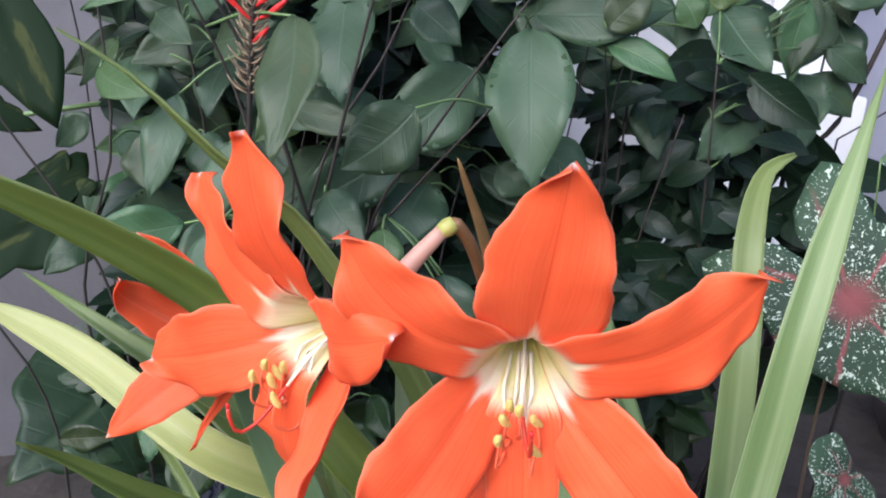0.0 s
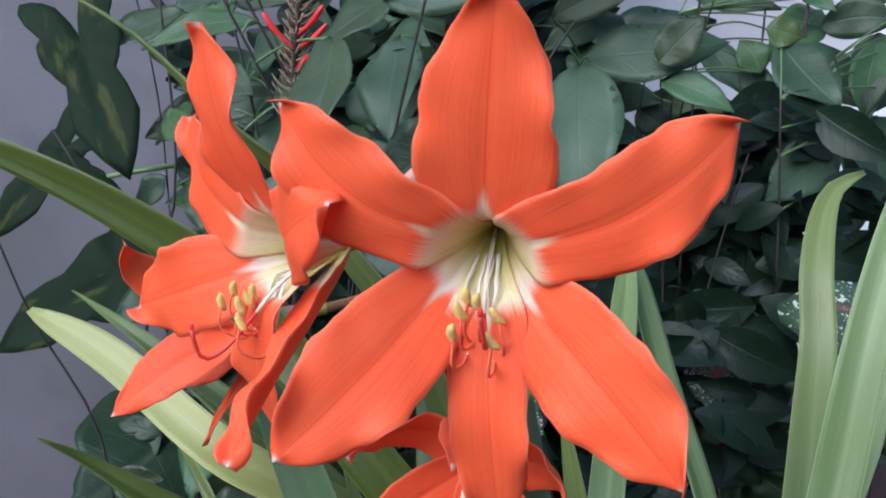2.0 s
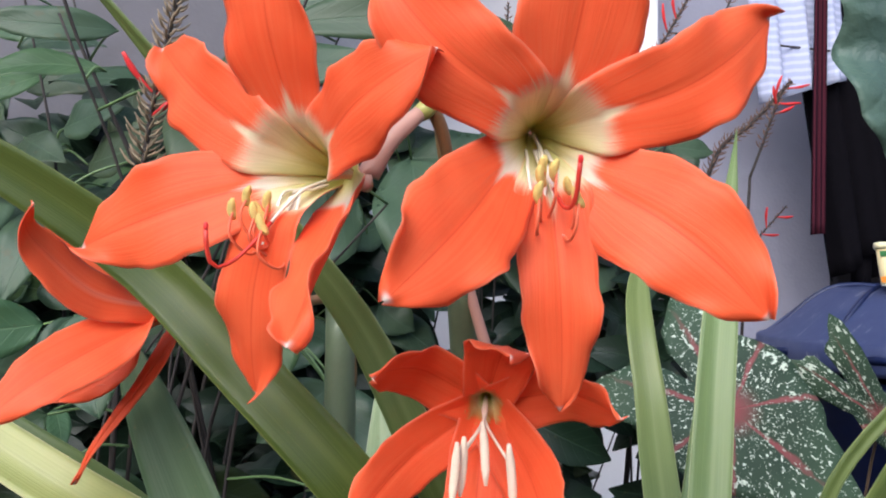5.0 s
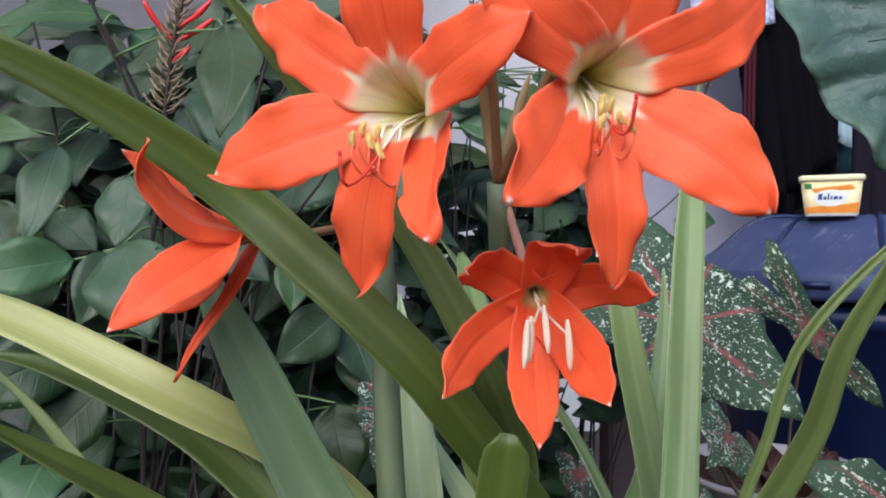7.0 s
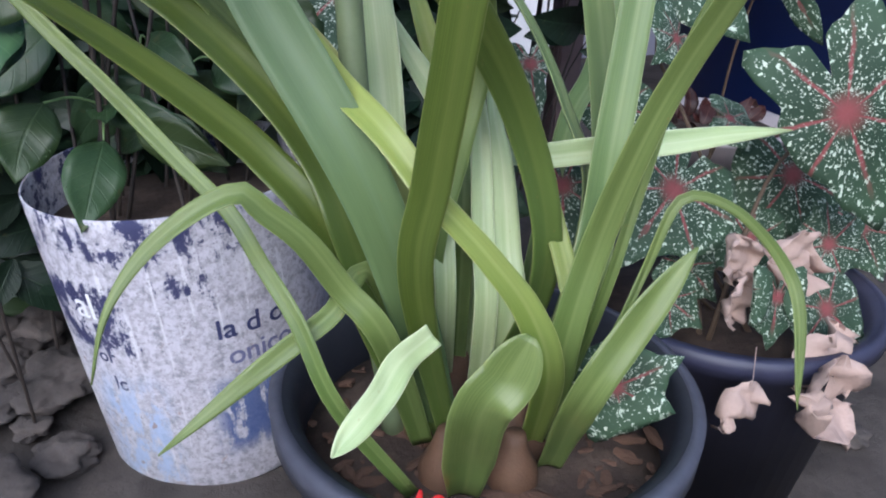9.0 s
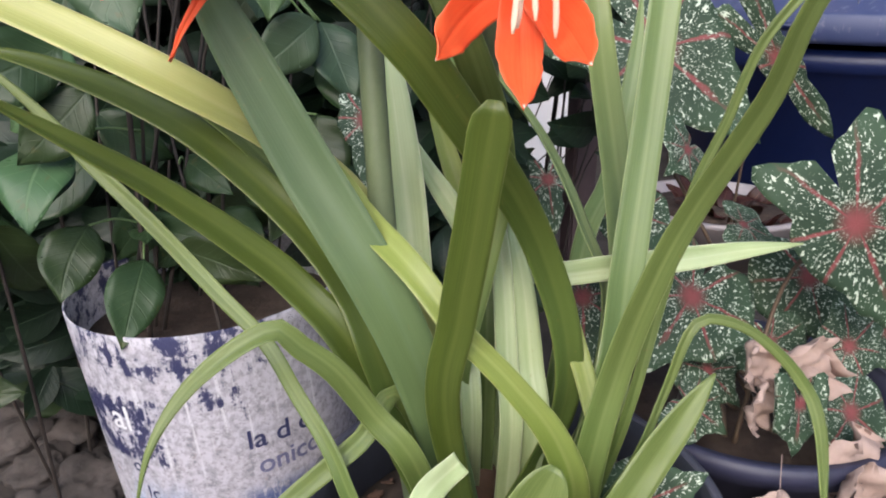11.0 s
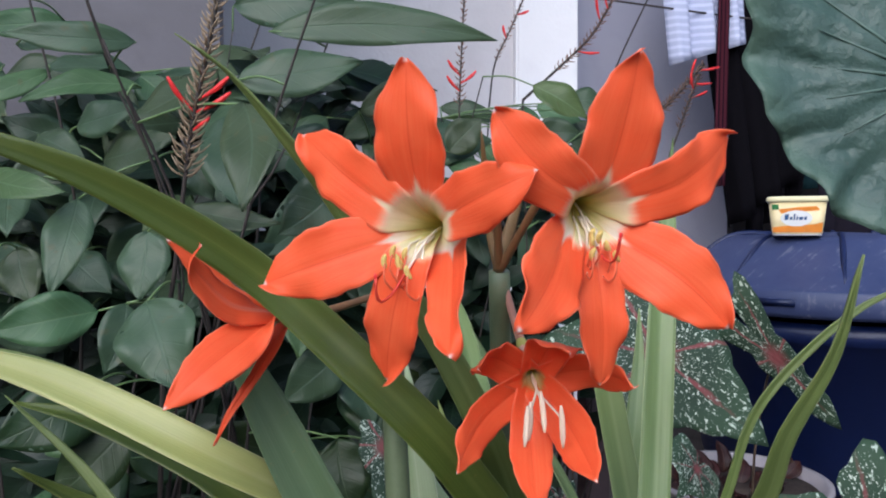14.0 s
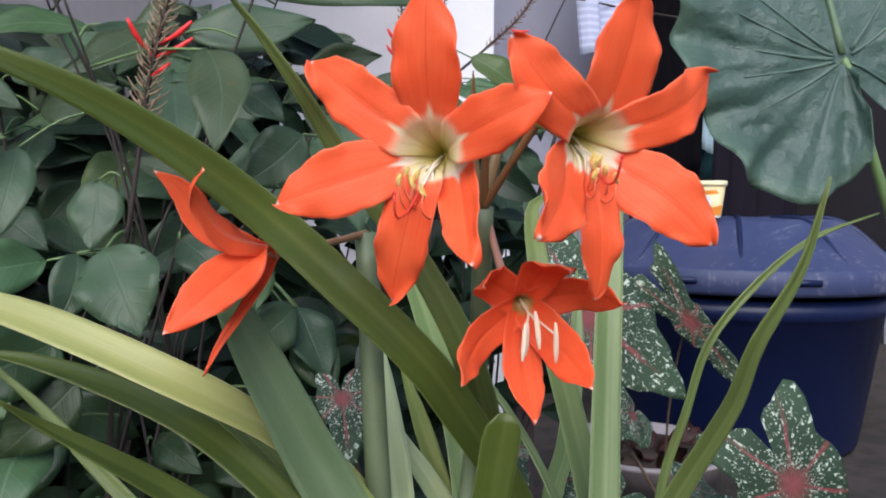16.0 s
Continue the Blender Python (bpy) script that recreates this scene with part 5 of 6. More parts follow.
# the larger leaves, branch by branch: stalk end, tip, width, young or not
for k, (b, p, w, young) in enumerate((
    ((0.125, 0.81, 0.735), (0.131, 0.74, 0.598), 0.080, 0),
    ((0.074, 0.83, 0.696), (-0.023, 0.79, 0.618), 0.072, 0),
    ((-0.046, 0.824, 0.768), (-0.043, 0.751, 0.668), 0.066, 0),
    ((0.010, 0.80, 0.622), (-0.098, 0.76, 0.560), 0.062, 0),
    ((0.13, 0.868, 0.746), (0.265, 0.857, 0.755), 0.061, 0),
    ((0.201, 0.843, 0.721), (0.264, 0.815, 0.689), 0.030, 1),
    ((0.331, 0.945, 0.757), (0.381, 0.906, 0.692), 0.066, 0),
    ((0.464, 1.062, 0.775), (0.44, 1.01, 0.68), 0.051, 0),
    ((0.274, 0.966, 0.667), (0.279, 0.921, 0.592), 0.048, 0),
    ((0.395, 0.967, 0.653), (0.315, 0.913, 0.595), 0.059, 0),
    ((0.442, 1.028, 0.67), (0.452, 0.981, 0.588), 0.058, 0),
    ((0.484, 1.083, 0.673), (0.547, 1.072, 0.627), 0.051, 0),
    ((-0.289, 0.819, 0.624), (-0.21, 0.786, 0.608), 0.035, 0),
    ((-0.018, 0.842, 0.655), (-0.107, 0.8, 0.635), 0.052, 0),
)):
    twig_leaf(b, p, w, LEAF_PALE if young else LEAF, seed=100 + k)
for k, (b, p, w, young) in enumerate((
    ((-0.204, 0.86, 0.74), (-0.274, 0.853, 0.763), 0.040, 0),
    ((-0.314, 0.898, 0.712), (-0.342, 0.861, 0.665), 0.030, 1),
    ((-0.264, 0.854, 0.697), (-0.255, 0.794, 0.641), 0.041, 0),
    ((-0.172, 0.861, 0.704), (-0.183, 0.799, 0.645), 0.048, 0),
    ((-0.091, 0.837, 0.682), (-0.137, 0.795, 0.623), 0.053, 1),
    ((0.029, 0.831, 0.579), (0.006, 0.771, 0.528), 0.073, 0),
    ((0.26, 1.027, 0.532), (0.34, 0.988, 0.497), 0.057, 0),
    ((0.354, 1.031, 0.53), (0.404, 1.005, 0.505), 0.044, 0),
    ((0.344, 1.019, 0.492), (0.364, 0.977, 0.455), 0.034, 0),
    ((0.305, 1.009, 0.467), (0.342, 0.96, 0.406), 0.080, 0),
    ((0.252, 0.96, 0.488), (0.284, 0.928, 0.446), 0.042, 0),
    ((-0.198, 0.8, 0.551), (-0.264, 0.744, 0.55), 0.058, 0),
    ((-0.352, 0.878, 0.49), (-0.398, 0.835, 0.459), 0.048, 0),
    ((0.189, 0.97, 0.694), (0.223, 0.963, 0.666), 0.039, 0),
)):
    twig_leaf(b, p, w, LEAF_PALE if young else LEAF, seed=200 + k)
for k, (b, p, w, young) in enumerate((
    ((0.241, 0.991, 0.654), (0.272, 0.957, 0.606), 0.040, 0),
    ((0.329, 1.021, 0.732), (0.305, 1.031, 0.77), 0.040, 1),
    ((0.316, 0.949, 0.774), (0.352, 0.948, 0.763), 0.037, 1),
    ((0.101, 0.881, 0.591), (0.139, 0.873, 0.563), 0.043, 0),
    ((0.067, 0.957, 0.674), (0.046, 0.974, 0.729), 0.039, 0),
    ((0.01, 0.972, 0.729), (0.025, 0.989, 0.779), 0.039, 0),
    ((0.348, 1.013, 0.64), (0.367, 1.029, 0.686), 0.041, 0),
    ((-0.129, 0.725, 0.818), (-0.236, 0.714, 0.817), 0.030, 0),
    ((-0.118, 0.657, 0.765), (-0.202, 0.627, 0.745), 0.025, 1),
    ((-0.038, 0.591, 0.745), (-0.041, 0.525, 0.661), 0.044, 0),
    ((0.04, 0.607, 0.686), (-0.012, 0.599, 0.643), 0.050, 0),
    ((-0.008, 0.786, 0.851), (0.23, 0.749, 0.848), 0.047, 0),
    ((-0.042, 0.74, 0.79), (0.08, 0.728, 0.812), 0.050, 0),
    ((-0.087, 0.746, 0.668), (0.0, 0.721, 0.652), 0.028, 0),
)):
    twig_leaf(b, p, w, LEAF_PALE if young else LEAF, seed=300 + k)
for k, (b, p, w, young) in enumerate((
    ((-0.181, 0.732, 0.675), (-0.197, 0.69, 0.591), 0.040, 0),
    ((-0.154, 0.657, 0.581), (-0.23, 0.636, 0.569), 0.043, 1),
    ((-0.132, 0.651, 0.587), (-0.147, 0.631, 0.533), 0.036, 0),
    ((-0.111, 0.603, 0.592), (-0.088, 0.562, 0.53), 0.060, 0),
    ((-0.116, 0.67, 0.646), (-0.122, 0.648, 0.589), 0.043, 0),
    ((-0.255, 0.744, 0.695), (-0.182, 0.691, 0.68), 0.030, 1),
    ((-0.147, 0.651, 0.518), (-0.225, 0.62, 0.485), 0.057, 0),
    ((0.006, 0.673, 0.578), (0.007, 0.65, 0.534), 0.031, 1),
    ((0.049, 0.68, 0.533), (-0.006, 0.672, 0.491), 0.047, 0),
    ((0.055, 0.699, 0.531), (0.077, 0.668, 0.463), 0.048, 0),
    ((0.045, 0.676, 0.453), (0.057, 0.649, 0.39), 0.057, 0),
    ((-0.132, 0.645, 0.486), (-0.188, 0.637, 0.432), 0.050, 0),
    ((-0.245, 0.789, 0.63), (-0.226, 0.76, 0.578), 0.042, 0),
    ((-0.194, 0.802, 0.749), (-0.133, 0.765, 0.764), 0.038, 0),
)):
    twig_leaf(b, p, w, LEAF_PALE if young else LEAF, seed=400 + k)
for k, (b, p, w, young) in enumerate((
    ((-0.169, 0.793, 0.716), (-0.098, 0.753, 0.737), 0.046, 0),
    ((-0.231, 0.813, 0.741), (-0.181, 0.776, 0.714), 0.033, 0),
    ((0.098, 0.856, 0.782), (0.186, 0.832, 0.807), 0.039, 0),
    ((0.197, 0.825, 0.735), (0.235, 0.817, 0.774), 0.042, 0),
    ((0.333, 0.896, 0.831), (0.401, 0.874, 0.786), 0.044, 1),
    ((-0.085, 0.801, 0.723), (-0.065, 0.793, 0.677), 0.034, 0),
    ((0.017, 0.805, 0.754), (0.062, 0.79, 0.718), 0.042, 0),
    ((-0.05, 0.711, 0.597), (-0.008, 0.676, 0.557), 0.041, 0),
    ((-0.209, 0.831, 0.622), (-0.163, 0.795, 0.583), 0.045, 0),
    ((-0.154, 0.68, 0.367), (-0.178, 0.64, 0.314), 0.050, 0),
    ((-0.112, 0.66, 0.339), (-0.132, 0.605, 0.282), 0.046, 0),
    ((-0.089, 0.69, 0.345), (-0.018, 0.66, 0.303), 0.045, 0),
    ((-0.171, 0.7, 0.437), (-0.193, 0.66, 0.38), 0.050, 0),
    ((-0.086, 0.673, 0.341), (-0.016, 0.621, 0.323), 0.039, 0),
    ((-0.126, 0.716, 0.36), (-0.04, 0.66, 0.346), 0.031, 0),
    ((-0.163, 0.672, 0.443), (-0.184, 0.609, 0.385), 0.056, 1),
)):
    twig_leaf(b, p, w, LEAF_PALE if young else LEAF, seed=500 + k)
for k, (b, p, w, young) in enumerate((
    ((-0.166, 0.723, 0.51), (-0.146, 0.682, 0.481), 0.017, 1),
    ((0.063, 0.717, 0.505), (0.084, 0.664, 0.448), 0.046, 0),
    ((-0.074, 0.741, 0.405), (-0.032, 0.694, 0.38), 0.032, 0),
    ((-0.016, 0.737, 0.385), (0.01, 0.696, 0.361), 0.032, 0),
    ((0.102, 0.718, 0.43), (0.055, 0.701, 0.407), 0.032, 0),
    ((-0.216, 0.786, 0.46), (-0.18, 0.744, 0.44), 0.045, 1),
    ((0.404, 1.032, 0.758), (0.356, 1.037, 0.699), 0.058, 1),
    ((0.455, 1.03, 0.767), (0.443, 1.015, 0.672), 0.044, 1),
    ((0.518, 1.076, 0.814), (0.595, 1.074, 0.808), 0.038, 0),
    ((0.505, 1.079, 0.767), (0.573, 1.076, 0.773), 0.034, 0),
    ((0.498, 1.062, 0.712), (0.552, 1.062, 0.669), 0.041, 0),
    ((0.429, 1.037, 0.657), (0.475, 1.038, 0.594), 0.058, 1),
    ((0.499, 0.887, 0.609), (0.558, 0.885, 0.605), 0.031, 1),
    ((0.472, 1.076, 0.843), (0.532, 1.073, 0.852), 0.046, 0),
)):
    twig_leaf(b, p, w, LEAF_PALE if young else LEAF, seed=600 + k)
for k, (b, p, w, young) in enumerate((
    ((-0.042, 0.888, 0.903), (0.116, 0.864, 0.895), 0.072, 0),
    ((-0.218, 0.895, 0.873), (-0.305, 0.879, 0.858), 0.036, 1),
    ((-0.188, 0.853, 0.715), (-0.27, 0.826, 0.692), 0.042, 0),
    ((-0.226, 0.849, 0.811), (-0.3, 0.823, 0.768), 0.025, 1),
)):
    twig_leaf(b, p, w, LEAF_PALE if young else LEAF, seed=700 + k)

for k, (b, p, w, young) in enumerate((
    ((0.138, 1.030, 0.772), (0.277, 1.015, 0.791), 0.08, 0),
    ((0.196, 1.058, 0.700), (0.318, 1.036, 0.691), 0.04, 1),
    ((0.276, 1.117, 0.784), (0.321, 1.070, 0.707), 0.042, 0),
    ((0.318, 1.056, 0.749), (0.352, 1.005, 0.651), 0.04, 0),
    ((0.413, 1.113, 0.809), (0.333, 1.047, 0.741), 0.055, 1),
    ((0.399, 1.136, 0.772), (0.466, 1.092, 0.688), 0.068, 0),
    ((0.404, 1.077, 0.787), (0.483, 1.049, 0.787), 0.048, 0),
    ((0.499, 1.122, 0.776), (0.459, 1.059, 0.681), 0.06, 0),
    ((0.441, 1.123, 0.651), (0.359, 1.055, 0.572), 0.052, 0),
    ((0.473, 1.071, 0.680), (0.472, 1.017, 0.602), 0.064, 0),
    ((0.261, 1.091, 0.830), (0.357, 1.062, 0.806), 0.036, 0),
    ((0.449, 1.157, 0.849), (0.519, 1.123, 0.822), 0.042, 1),
    ((0.384, 1.081, 0.830), (0.410, 1.039, 0.799), 0.024, 1),
    ((0.374, 1.093, 0.725), (0.405, 1.047, 0.665), 0.046, 0),
    ((0.290, 1.101, 0.675), (0.204, 1.043, 0.658), 0.036, 0),
    ((0.448, 1.056, 0.611), (0.396, 0.991, 0.525), 0.05, 0),
    ((0.362, 1.061, 0.547), (0.393, 1.013, 0.472), 0.05, 0),
    ((0.515, 1.148, 0.826), (0.539, 1.101, 0.734), 0.060, 0),
    ((0.562, 1.166, 0.846), (0.575, 1.117, 0.750), 0.060, 0),
    ((0.523, 1.131, 0.747), (0.546, 1.085, 0.674), 0.052, 0),
)):
    twig_leaf(b, p, w, LEAF_PALE if young else LEAF, seed=800 + k)

# the smaller leaves behind them, along the stems
for k in range(560):
    p = STEM_POINTS[rng.randrange(len(STEM_POINTS))]
    lane = 0.265 + 0.43 * (p.y - 0.75) < p.x < 0.345 + 0.50 * (p.y - 0.75) and p.z < 0.53
    gap = 0.12 < p.x < 0.22 and 0.55 < p.z < 0.69
    if lane or gap or (p.y < 0.88 and p.z > 0.45) or (p.x > 0.16 and p.z > 0.45) or (p.x > 0.36 and p.z < 0.62) or (p.x < 0.02 and p.z < 0.46 and k % 3 != 0):
        continue
    a = rng.uniform(0, 6.28)
    out = Vector((math.cos(a), 0.5 * math.sin(a), rng.uniform(-0.9, 0.3))).normalized()
    L = rng.uniform(0.05, 0.10)
    # below 0.52 the leaf copy darkened for shade is used
    leaf(shrub, p, p + out * L, L * rng.uniform(0.45, 0.6), LEAF_LOW if p.z < 0.52 else LEAF, (rng.uniform(-0.5, 0.5), -0.9, rng.uniform(0.1, 0.8)), rng.uniform(0.02, 0.12), rng.uniform(0.1, 0.3), 900 + k)


for k in range(90):
    p = Vector((rng.uniform(-0.32, 0.14), rng.uniform(0.87, 1.04), rng.uniform(0.55, 0.85)))
    a = rng.uniform(0, 6.28)
    out = Vector((math.cos(a), 0.3 * math.sin(a) - 0.3, rng.uniform(-0.9, 0.1))).normalized()
    L = rng.uniform(0.07, 0.12)
    twig_leaf(p, p + out * L, L * rng.uniform(0.42, 0.55), LEAF_PALE if k % 6 == 0 else LEAF, (rng.uniform(-0.4, 0.4), -0.8, rng.uniform(0.2, 0.9)), 1500 + k)


# filler foliage inside the shrub; the gaps' deep shade is painted into its colour
INNER = leaf_material("inner_leaf_shaded", (0.005, 0.013, 0.007), (0.017, 0.038, 0.020), (0.04, 0.075, 0.04))
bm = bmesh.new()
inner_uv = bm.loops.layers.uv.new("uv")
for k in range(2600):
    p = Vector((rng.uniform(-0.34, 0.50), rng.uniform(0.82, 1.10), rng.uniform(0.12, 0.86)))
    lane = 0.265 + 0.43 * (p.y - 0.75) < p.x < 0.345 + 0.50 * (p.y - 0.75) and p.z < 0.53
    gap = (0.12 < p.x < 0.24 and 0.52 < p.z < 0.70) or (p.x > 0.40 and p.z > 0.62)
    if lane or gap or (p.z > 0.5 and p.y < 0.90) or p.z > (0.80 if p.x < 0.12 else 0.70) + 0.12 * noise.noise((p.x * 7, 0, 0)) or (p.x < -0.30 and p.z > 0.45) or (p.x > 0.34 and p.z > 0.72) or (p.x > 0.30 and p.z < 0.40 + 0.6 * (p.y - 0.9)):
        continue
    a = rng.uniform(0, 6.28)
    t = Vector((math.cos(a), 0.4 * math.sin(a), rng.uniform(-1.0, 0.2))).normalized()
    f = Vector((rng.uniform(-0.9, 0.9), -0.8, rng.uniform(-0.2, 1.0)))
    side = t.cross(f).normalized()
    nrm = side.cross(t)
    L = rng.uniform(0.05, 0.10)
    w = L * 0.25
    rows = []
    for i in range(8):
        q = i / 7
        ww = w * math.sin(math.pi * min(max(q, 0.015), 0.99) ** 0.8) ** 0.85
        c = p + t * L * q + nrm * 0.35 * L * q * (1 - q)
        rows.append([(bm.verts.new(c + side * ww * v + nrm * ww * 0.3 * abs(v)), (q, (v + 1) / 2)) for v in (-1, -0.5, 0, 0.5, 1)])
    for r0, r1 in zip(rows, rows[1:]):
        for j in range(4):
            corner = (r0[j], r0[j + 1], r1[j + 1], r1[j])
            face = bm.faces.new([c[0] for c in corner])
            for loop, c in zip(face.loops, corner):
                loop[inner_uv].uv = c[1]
tagged(part("inner_foliage", bm, INNER), "tangle of small leaves behind the shrub, the gaps' shade put into their colour", "foliage", kind="stuff")


# ---- red flower spikes ----
def spike(points, start, red, seed, r=0.0016, dense=70, length=0.006, calyx=None):
    """A flower spike: thin stem, many small calyces towards its top and a few red tubes."""
    rg = random.Random(seed)
    path = spline(points, 60)
    root = thing("flower_spike", "upright spike of small brown calyces with a few red tubular flowers", "flower spike", "red flower spikes")
    part("stem", tube(points, [r * 1.2, r], 6, 24), TWIG, root)
    foot = V(points[0])
    part("stem_foot", tube([(foot.x - 0.03, foot.y + 0.04, 0.0), (foot.x - 0.01, foot.y + 0.015, foot.z * 0.6), foot], [r * 1.6, r * 1.2], 6, 12), TWIG, root)
    bm = bmesh.new()
    for k in range(dense):
        s = start + (1 - start) * k / dense
        i = min(int(s * 59), 58)
        p = path[i].lerp(path[i + 1], s * 59 - i)
        t = (path[i + 1] - path[i]).normalized()
        a = k * 2.4
        side = t.orthogonal().normalized()
        out = (Matrix.Rotation(a, 3, t) @ side) * 1.0 + t * 0.45
        q = length * (1.1 - 0.5 * (s - start) / (1 - start)) * rg.uniform(0.7, 1.2)
        tube([p, p + out * q * 0.6, p + out * q + t * q * 0.3], [0.0005, 0.0011, 0.0003], 5, 5, bm)
    part("flower_head", bm, calyx or CALYX, root)
    for s, a, L in red:
        i = min(int(s * 59), 58)
        t = (path[i + 1] - path[i]).normalized()
        right = t.cross(Vector((0, 1, 0))).normalized()
        out = right * a + t * 0.75 + Vector((0, -0.25, 0))
        p = path[i]
        part("red_flower", tube([p, p + out * L * 0.6, p + out * L + t * L * 0.15], [0.0009, 0.0016, 0.0024, 0.0012], 7, 9), RED, root)
    return root


spike([(-0.104, 0.662, 0.564), (-0.094, 0.641, 0.608), (-0.079, 0.622, 0.718), (-0.066, 0.611, 0.779), (-0.054, 0.611, 0.840)], 0.46, ((0.65, -1.0, 0.024), (0.68, -0.75, 0.027), (0.65, 1.0, 0.024), (0.61, -0.8, 0.015)), 1, 0.0018, 150, 0.0135, CALYX_PALE)
spike([(0.485, 1.090, 0.568), (0.540, 1.085, 0.624), (0.595, 1.074, 0.799), (0.647, 1.070, 0.848), (0.710, 1.065, 0.915)], 0.55, ((0.90, -1.0, 0.03), (0.93, 0.6, 0.03), (0.97, -0.7, 0.03)), 2, 0.003, 130, 0.012)
spike([(0.387, 1.063, 0.842), (0.434, 1.051, 0.885), (0.490, 1.037, 0.941), (0.530, 1.027, 1.011)], 0.3, ((0.5, -1.0, 0.025), (0.75, 1.0, 0.03), (0.85, 0.9, 0.025)), 3, 0.0018, 80, 0.009)
spike([(0.353, 1.125, 0.834), (0.363, 1.124, 0.907), (0.387, 1.119, 0.961), (0.414, 1.113, 1.025)], 0.4, ((0.6, 1.0, 0.015), (0.8, -1.0, 0.015)), 4, 0.0012, 50, 0.006)
spike([(0.247, 0.944, 0.748), (0.248, 0.946, 0.809), (0.251, 0.947, 0.870), (0.256, 0.948, 0.954)], 0.3, ((0.45, -1.0, 0.02), (0.5, 1.0, 0.02), (0.4, 1.0, 0.02)), 5, 0.0012, 60, 0.008)
spike([(0.527, 1.131, 0.718), (0.533, 1.127, 0.790), (0.577, 1.119, 0.912), (0.637, 1.111, 1.038), (0.655, 1.108, 1.083)], 0.88, ((0.93, -1.0, 0.035), (0.95, 0.8, 0.03), (0.97, -0.8, 0.03)), 6, 0.0014, 20, 0.01)
spike([(0.587, 1.186, 0.581), (0.660, 1.181, 0.633), (0.717, 1.176, 0.685), (0.774, 1.172, 0.746)], 0.6, ((0.75, -1.0, 0.02), (0.8, 1.0, 0.025), (0.9, -0.9, 0.02)), 7, 0.0012, 24, 0.006)
spike([(0.576, 0.955, 0.754), (0.589, 0.953, 0.788), (0.606, 0.949, 0.838), (0.619, 0.946, 0.871)], 0.3, ((0.7, -1.0, 0.02), (0.8, 0.8, 0.02)), 8, 0.0016, 40, 0.008)


# ---- caladiums and elephant ear ----
def heart(name, parent, center, tip, half, material, face=(-0.2, -0.8, 0.6), lobes=0.36, sinus=0.07, tipr=0.70, cup=0.10, wave=0.02, rings=9, seed=0, curl=0.0, roll=0.0, narrow=1.0):
    """A heart-shaped leaf round the top of its stalk; half is half its width."""
    rg = random.Random(seed)
    ph = rg.uniform(0, 6)
    center, tip = V(center), V(tip)
    L = (tip - center).length / tipr
    ex = (tip - center).normalized()
    ey = V(face).cross(ex).normalized()
    ez = ex.cross(ey).normalized()
    if ez.dot(V(face)) < 0:
        ey, ez = -ey, -ez
    bm = bmesh.new()
    uvl = bm.loops.layers.uv.new("uv")
    count = 56
    coords = {}

    def outline(th):
        a = abs(th)
        keys = ((0.0, tipr), (0.22, tipr * 0.74), (0.6, min(0.46, half / L * 1.08)), (1.2, half / L * 0.98), (1.6, half / L), (2.1, half / L * 0.98), (2.55, lobes * 1.05), (2.85, lobes * 0.8), (3.05, sinus * 2.0), (3.15, sinus))
        for (a0, r0), (a1, r1) in zip(keys, keys[1:]):
            if a <= a1:
                q = (a - a0) / (a1 - a0)
                q = q * q * (3 - 2 * q)
                return r0 + (r1 - r0) * q
        return sinus

    def at(k, i, side):
        th = -math.pi + 2 * math.pi * k / count
        f = i / rings
        r = outline(th) * f
        r *= 1 + wave * math.sin(th * 9 + ph) * f ** 3
        x, y = r * math.cos(th), r * math.sin(th) * narrow
        z = -cup * r * r * 2.0 + 0.05 * abs(y) - curl * max(0, x) ** 2 + wave * 0.5 * f * f * math.sin(th * 7 + ph * 2)
        z -= 0.012 * math.exp(-(y / 0.03) ** 2)
        edge = 0.45 * half / L
        if roll and abs(y) > edge:
            # margins folded over inwards, so that the underside shows
            arc = abs(y) - edge
            if arc < math.pi * roll:
                y, z = math.copysign(edge + roll * math.sin(arc / roll), y), z + roll * (1 - math.cos(arc / roll))
            else:
                y, z = math.copysign(edge - (arc - math.pi * roll), y), z + 2 * roll
        p = center + (ex * x + ey * y + ez * z) * L + ez * side * 0.0004
        return p, (0.30 + r * math.cos(th) + (0 if side > 0.4 else 2), (r * math.sin(th) / 0.75 + 1) / 2)

    for side in (1, -1):
        c = bm.verts.new(center + ez * side * 0.0004)
        coords[c] = (0.30 + (0 if side > 0 else 2), 0.5)
        prev = None
        for i in range(1, rings + 1):
            ring = []
            for k in range(count):
                p, w = at(k, i, side if i < rings else side * 0.5)
                v = bm.verts.new(p)
                coords[v] = w
                ring.append(v)
            for k in range(count):
                k2 = (k + 1) % count
                f = (c, ring[k], ring[k2]) if prev is None else (prev[k], ring[k], ring[k2], prev[k2])
                bm.faces.new(f if side > 0 else f[::-1])
            prev = ring
        if side > 0:
            outer = prev
    for k in range(count):
        k2 = (k + 1) % count
        bm.faces.new((outer[k2], outer[k], prev[k], prev[k2]))
    for f in bm.faces:
        for loop in f.loops:
            loop[uvl].uv = coords[loop.vert]
    return part(name, bm, material, parent)


